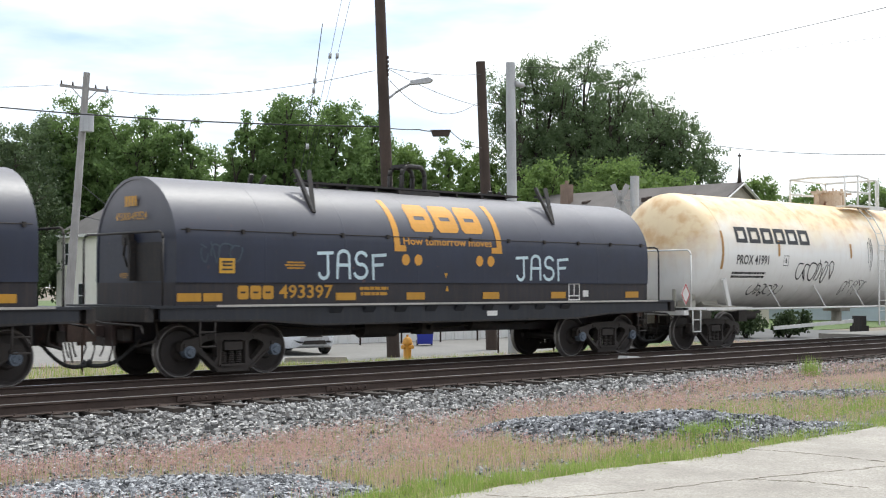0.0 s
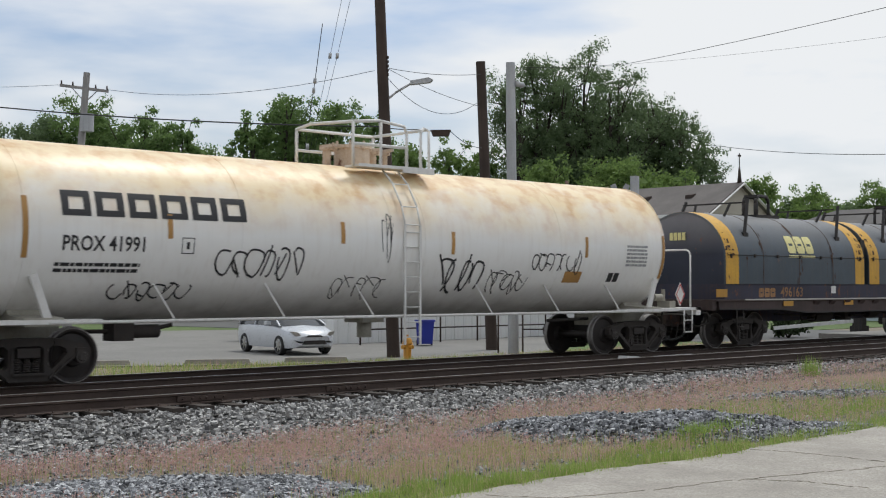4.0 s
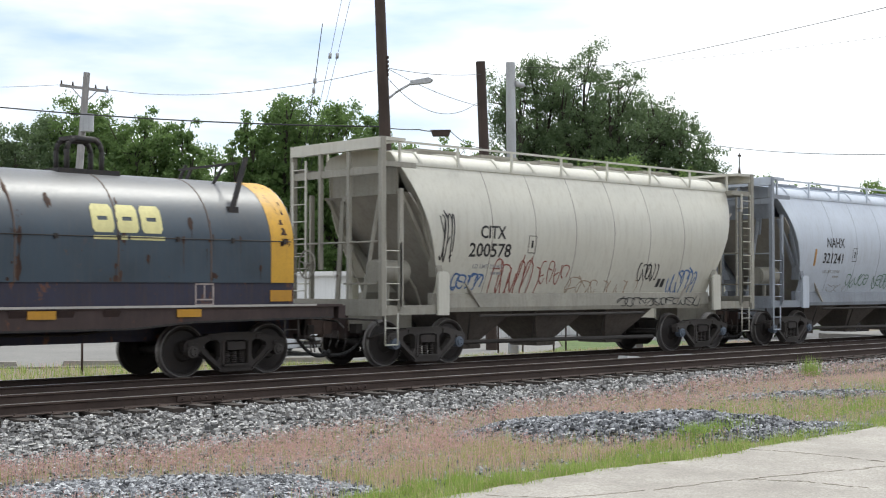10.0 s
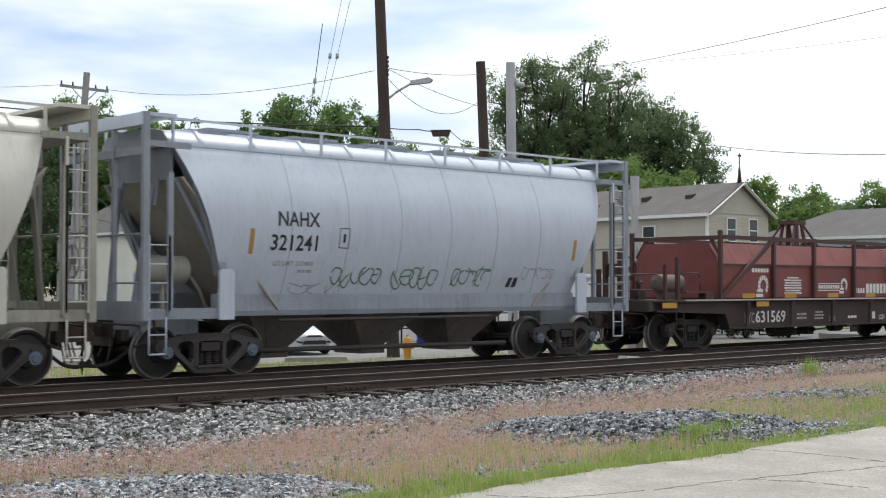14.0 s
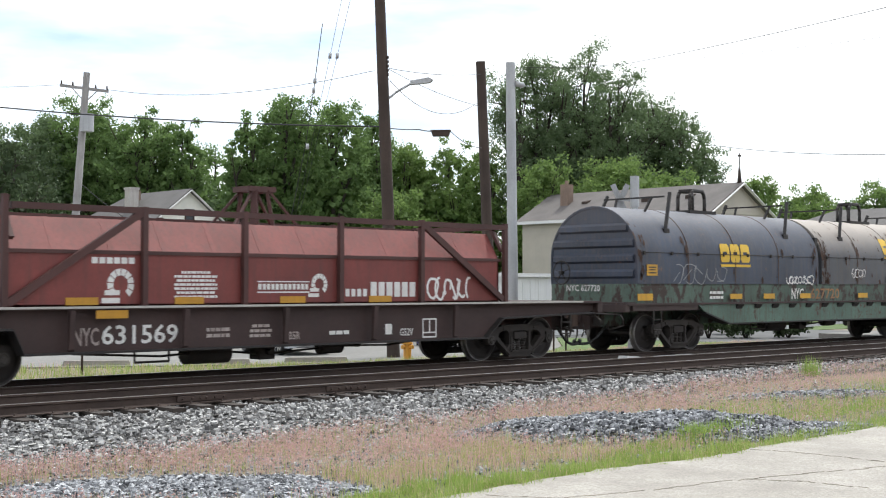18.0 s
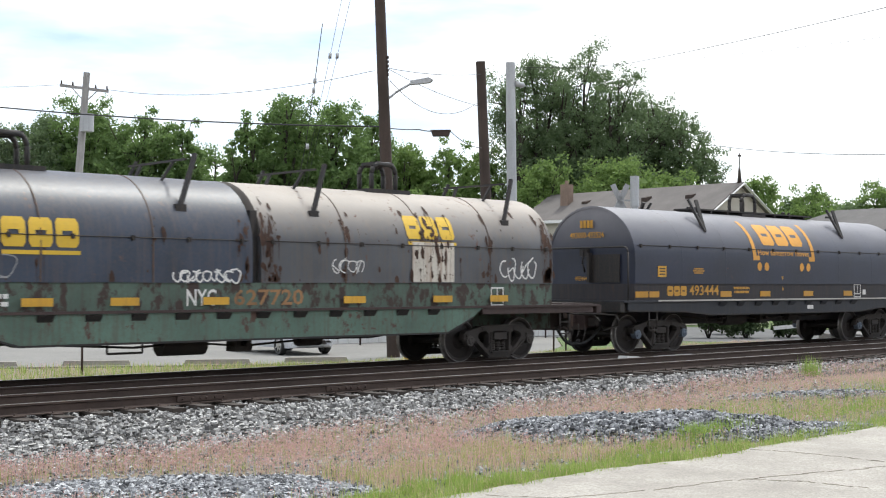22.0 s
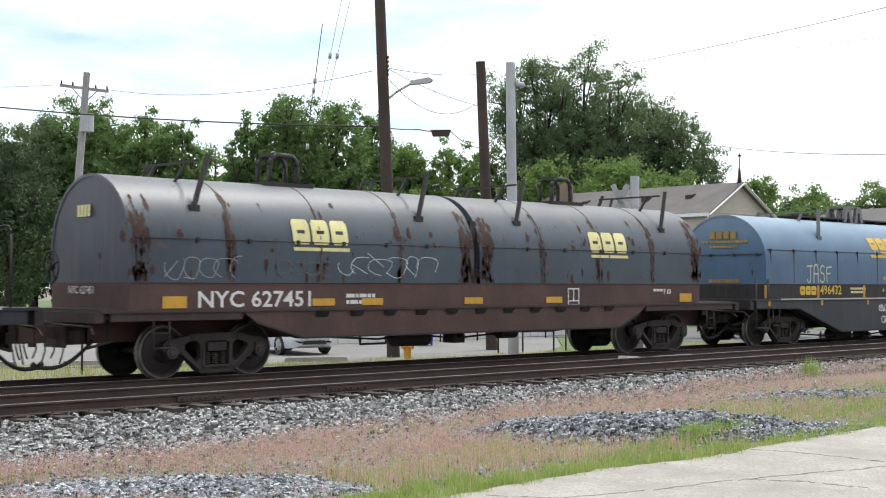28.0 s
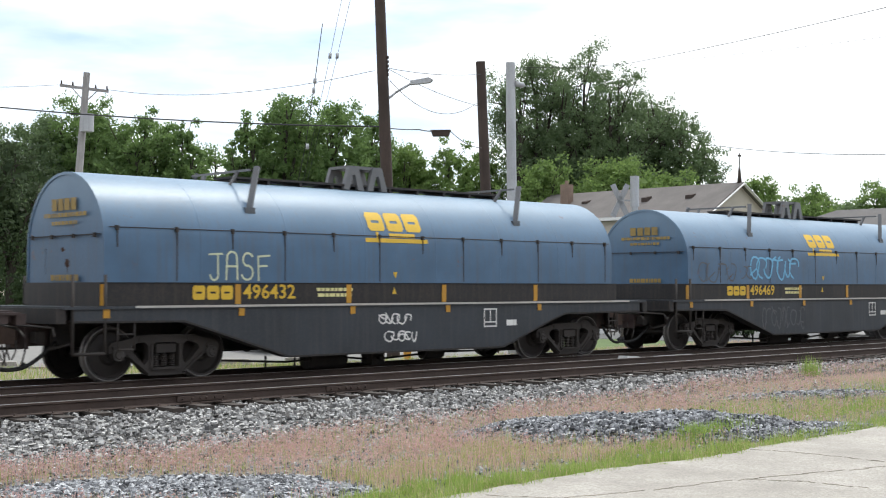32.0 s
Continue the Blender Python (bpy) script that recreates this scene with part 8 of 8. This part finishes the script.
cable([(23.46, 62.72, 11.28), (26.69, 51.93, 10.33)], 0.009, 0.15, "thin overhead cable between poles")
cable([(28.13, 50.56, 10.12), (25.69, 30.09, 8.20)], 0.009, 0.45, "thin overhead cable between poles")
cable([(17.77, 44.95, 8.04), (18.63, 40.27, 7.43), (25.63, 29.77, 6.47)], 0.022, 0.12, "dark overhead cable to the signal")
cable([(25.81, 29.86, 6.46), (26.50, 28.95, 6.38), (26.55, 28.38, 6.29)], 0.016, 0.02, "dark overhead cable to the signal")
cable([(26.91, 28.04, 6.29), (31.11, 30.89, 6.31)], 0.012, 0.12, "dark overhead cable to the signal")
cable([(25.89, 29.64, 8.24), (31.08, 30.89, 8.79)], 0.009, 0.1, "thin overhead cable between poles")
cable([(25.89, 29.64, 8.21), (31.06, 30.92, 7.71)], 0.009, 0.12, "thin overhead cable between poles")
cable([(25.83, 29.69, 7.99), (31.06, 30.92, 7.90)], 0.009, 0.75, "thin overhead cable between poles")
cable([(29.11, 27.61, 8.40), (32.48, 25.83, 8.68), (26.60, 13.36, 7.80)], 0.008, 0.05, "thin overhead cable between poles")
cable([(29.11, 27.61, 8.33), (32.48, 25.83, 8.66), (30.16, 15.15, 7.83)], 0.0035, 0.05, "thin overhead cable between poles")
cable([(75.14, 52.34, 11.37), (62.12, 31.22, 8.32)], 0.018, 0.25, "thin overhead cable over the roofs")
cable([(27.21, 51.47, 6.25), (41.55, 70.09, 5.22)], 0.02, 0.2, "drooping service cable to the house")
cable([(27.28, 51.43, 4.75), (41.73, 69.94, 5.29), (48.33, 70.10, 5.47)], 0.02, 0.1, "drooping service cable to the house")
cable([(28.71, 39.80, -0.47), (22.59, 29.43, 5.69), (22.12, 28.44, 7.18), (21.62, 27.45, 8.68)], 0.011, 0, "steep steel guy cable")
cable([(28.75, 39.76, -0.47), (22.69, 29.35, 5.53), (22.42, 28.13, 8.00), (22.15, 26.92, 10.5)], 0.006, 0, "steep steel guy cable")
cable([(28.80, 39.71, -0.47), (22.78, 29.26, 5.53), (22.56, 27.99, 8.00), (22.34, 26.74, 10.5)], 0.006, 0, "steep steel guy cable")
for gp in ((22.16, 28.52, 7.06), (22.08, 28.36, 7.30), (22.42, 28.13, 8.00), (22.56, 27.99, 8.00), (22.63, 29.40, 5.62)):
    solid("guy_insulator", Shape().cyl((gp[0] + .01, gp[1] + .02, gp[2] - .07), (gp[0] - .01, gp[1] - .02, gp[2] + .07), .045, 8), MAT["galv"], "small grey insulator on a guy cable", "insulator")
s = Shape()
s.prism([(-.28, .07), (.28, .07), (.24, -.08), (-.24, -.08)], -.15, .15)
s.box(-.3, .3, -.17, .17, .06, .09)
ob = solid("hanging_signal", s, MAT["creosote"], "dark traffic signal hung from a cable", "traffic signal")
ob.location, ob.rotation_euler = (26.64, 28.17, 6.21), (0, 0, radians(-47))

# ---------------------------------------------------------------- crossing sign
x = thing("crossing_sign", "railway crossing sign seen from behind, with lamps", "crossing sign", at=(32.40, 25.47, -.44))
s = Shape().cyl((0, 0, 0), (0, 0, 5.5), .11, 12)
s.cyl((0, 0, 4.6), (0, 0, 5.55), .14, 12)
part("post", s, MAT["galv"], x, "pale steel post with a capped top")
for k in (-1, 1):
    s = Shape().beam((-.33 - .17, .31 + .16, 4.79 - k * .5), (-.33 + .17, .31 - .16, 4.79 + k * .5), .02, .17, (0, 0, 1))
    part("blade", s, MAT["sign_back"], x, "grey back of a crossbuck blade")
s = Shape().beam((-.33, .31, 4.79), (0, 0, 4.79), .05, .05)
part("bracket", s, MAT["sign_back"], x)
s = Shape()
s.beam((-.1, .1, 3.2), (1.0, -1.0, 3.2), .08, .08)
part("lamp_bar", s, MAT["sign_back"], x)
for k in (.35, 1.0):
    s = Shape()
    s.cyl((k, -k, 3.2), (k + .12, -k + .16, 3.2), .2, 14, .1)
    s.cyl((k - .01, -k - .02, 3.2), (k, -k, 3.2), .28, 16)
    part("lamp", s, MAT["black"], x, "black crossing lamp")
s = Shape().box(-.17, .17, -.17, .17, 0, .75).box(-.2, .2, -.2, .2, .75, .82)
part("base_box", s, MAT["sign_back"], x, "grey relay box at the foot")

# ---------------------------------------------------------------- hydrant, bin, post, car
s = Shape()
s.cyl((0, 0, 0), (0, 0, .06), .17, 14)
s.cyl((0, 0, .06), (0, 0, .5), .115, 14)
s.cyl((0, 0, .5), (0, 0, .54), .16, 14)
s.lathe([(.14, .54), (.13, .62), (.08, .69), (.001, .71)], (0, 0, 0), (0, 0, 1), 14)
s.cyl((0, 0, .7), (0, 0, .77), .035, 6)
for a, b in (((-.2, 0), (.2, 0)), ((0, -.22), (0, .1))):
    s.cyl((a[0], a[1], .42), (b[0], b[1], .42), .06, 10)
ob = solid("fire_hydrant", s, MAT["hydrant"], "orange-yellow cast iron fire hydrant in the weeds", "fire hydrant")
ob.location = (25.40, 28.26, -.49)
b = thing("wheelie_bin", "blue plastic wheeled rubbish bin", "bin", at=(32.14, 34.82, -.45))
b.rotation_euler = (0, 0, radians(-40))
s = Shape()
s.loft([[(-.26, -.28, .06), (.26, -.28, .06), (.26, .28, .06), (-.26, .28, .06)], [(-.32, -.36, .86), (.32, -.36, .86), (.32, .36, .86), (-.32, .36, .86)]], caps=True, smooth=False)
part("body", s, MAT["bin_blue"], b)
s = Shape().prism([(-.36, -.4), (.36, -.4), (.36, .4), (-.36, .4)], .86, .92, "z").box(-.3, .3, .36, .44, .84, .9)
part("lid", s, MAT["bin_blue"], b)
for k in (-.26, .26):
    s = Shape().cyl((k - .03, .28, .1), (k + .03, .28, .1), .1, 12)
    part("wheel", s, MAT["rubber"], b)
r = thing("post_rack", "group of short dark posts and frames in the weeds", "post rack", at=(30.65, 28.61, -.49))
for dx, dy, hh in ((0, 0, 1.35), (.75, -.65, 1.35), (1.05, -.9, 1.35), (-.6, .5, 1.3)):
    s = Shape().cyl((dx, dy, 0), (dx, dy, hh), .028, 8)
    part("post", s, MAT["creosote"], r)
s = Shape().tube([(0, 0, 1.3), (.75, -.65, 1.3), (1.05, -.9, 1.3)], .03, 6).tube([(0, 0, .8), (.75, -.65, .8)], .025, 6)
part("bar", s, MAT["creosote"], r)
for dx in (0,):
    ob = solid("marker_post", Shape().cyl((15.68, 29.31, -.49), (15.68, 29.31, .59), .03, 8), MAT["creosote"], "thin dark post beside the car park", "post")
for cx, cy in ((12.32, 35.11), (15.11, 33.61), (17.61, 32.11), (20.33, 30.41), (22.96, 29.41)):
    s = Shape().prism([(-.9, 0), (.9, 0), (.85, .13), (-.85, .13)], -.1, .1)
    ob = solid("wheel_stop", s, MAT["concrete"], "concrete parking wheel stop", "wheel stop", "wheel stops")
    ob.location, ob.rotation_euler = (cx, cy, -.45), (0, 0, radians(-33))


def parked_car(x, y, turn, colour, label):
    c = thing("car", label, "car", at=(x, y, -.45))
    c.rotation_euler = (0, 0, radians(turn))
    L = 2.08
    s = Shape()
    rings = []
    for x, w, belt, low in ((-2.08, .62, .62, .42), (-2.02, .74, .86, .3), (-1.8, .81, .93, .24), (-1.0, .845, .95, .22), (0, .85, .94, .22), (.9, .845, .92, .22), (1.4, .83, .86, .22),
                            (1.8, .78, .77, .22), (2.0, .68, .68, .24), (2.09, .52, .58, .3)):
        rings.append([(x, -w * .96, low), (x, -w, low + .14), (x, -w, belt - .2), (x, -w * .97, belt - .06), (x, -w * .86, belt), (x, 0, belt + .035), (x, w * .86, belt), (x, w * .97, belt - .06), (x, w, belt - .2), (x, w, low + .14), (x, w * .96, low)])
    s.loft(rings, caps=True)
    body = part("body", s, MAT[colour], c)
    s = Shape()
    rings = []
    for x, w, z in ((-1.9, .60, .93), (-1.62, .60, 1.22), (-1.35, .60, 1.38), (-.8, .61, 1.45), (-.1, .61, 1.45), (.35, .60, 1.36), (.8, .62, 1.15), (1.28, .66, .9)):
        rings.append([(x, -.8, .9), (x, -w - .03, z - .03), (x, -w + .08, z), (x, w - .08, z), (x, w + .03, z - .03), (x, .8, .9)])
    s.loft(rings, closed=False)
    part("cabin_glass", s, MAT["glass"], c, "dark glazed cabin")
    s = Shape()
    s.loft([[(x, -w, z), (x, -w + .1, z + .02), (x, w - .1, z + .02), (x, w, z)] for x, w, z in ((-1.66, .61, 1.21), (-1.35, .625, 1.385), (-.8, .635, 1.455), (-.1, .635, 1.455), (.35, .625, 1.365))], closed=False)
    part("roof", s, MAT[colour], c)
    for sy in (-1, 1):
        for a, b, q in (((1.3, .80, .9), (.34, .64, 1.36), .05), ((-.5, .815, .92), (-.5, .66, 1.42), .06), ((-1.75, .79, .92), (-1.3, .65, 1.38), .12)):
            s = Shape().beam((a[0], sy * a[1], a[2]), (b[0], sy * b[1], b[2]), .03, q, (0, sy, 0))
            part("pillar", s, MAT[colour], c)
        s = Shape().box(.62, .82, sy * .95 - .08, sy * .95 + .08, .93, 1.04)
        part("wing_mirror", s, MAT[colour], c)
    g = Shape()
    g.prism([(-.42, .34), (.42, .34), (.34, .46), (-.34, .46)], L - .06, L + .03, "x")
    g.prism([(-.3, .56), (.3, .56), (.22, .62), (-.22, .62)], L - .06, L + .015, "x")
    part("grille", g, MAT["black"], c)
    for sy in (-1, 1):
        g = Shape()
        g.prism([(sy * .40, .58), (sy * .66, .62), (sy * .72, .74), (sy * .55, .71)], L - .28, L - .02, "x")
        part("headlight", g, MAT["bright"], c, "clear headlight")
    for wx in (-1.3, 1.28):
        for sy in (-1, 1):
            w = part("wheel", Shape().lathe([(.2, -.09), (.28, -.1), (.31, -.06), (.31, .06), (.28, .1), (.2, .09)], (wx, sy * .76, .31), (0, 1, 0), 20, True), MAT["rubber"], c)
            d = Shape().cyl((wx, sy * .74, .31), (wx, sy * .84, .31), .06, 8)
            for k in range(7):
                a = k * .8976
                d.beam((wx, sy * .83, .31), (wx + .2 * math.cos(a), sy * .83, .31 + .2 * math.sin(a)), .03, .05, (0, 1, 0))
            part("rim", d, MAT["bright"], w)
    return c


parked_car(25.41, 34.16, -101, "car_silver", "silver hatchback parked in the car park")


# ---------------------------------------------------------------- movement
def rolled(t):
    """Metres that the train has gone since the start."""
    return 4.859 * t + 0.00218 * t * t + 2.5e-5 * t ** 3


def motions():
    """The train rolls towards -x, gaining a little speed; its wheelsets turn with it."""
    ticks = [i * 0.5 for i in range(65)]
    for car, x0 in CARS:
        walk(car, [(t, pose(x0 - rolled(t), TRACK_Y, 0)) for t in ticks])
    turns = [i * 0.1 for i in range(321)]
    for w, at in WHEELSETS:
        walk(w, [(t, pose(*at, 0, -math.degrees(rolled(t) / WHEEL_R) % 360, 0)) for t in turns])


motions()
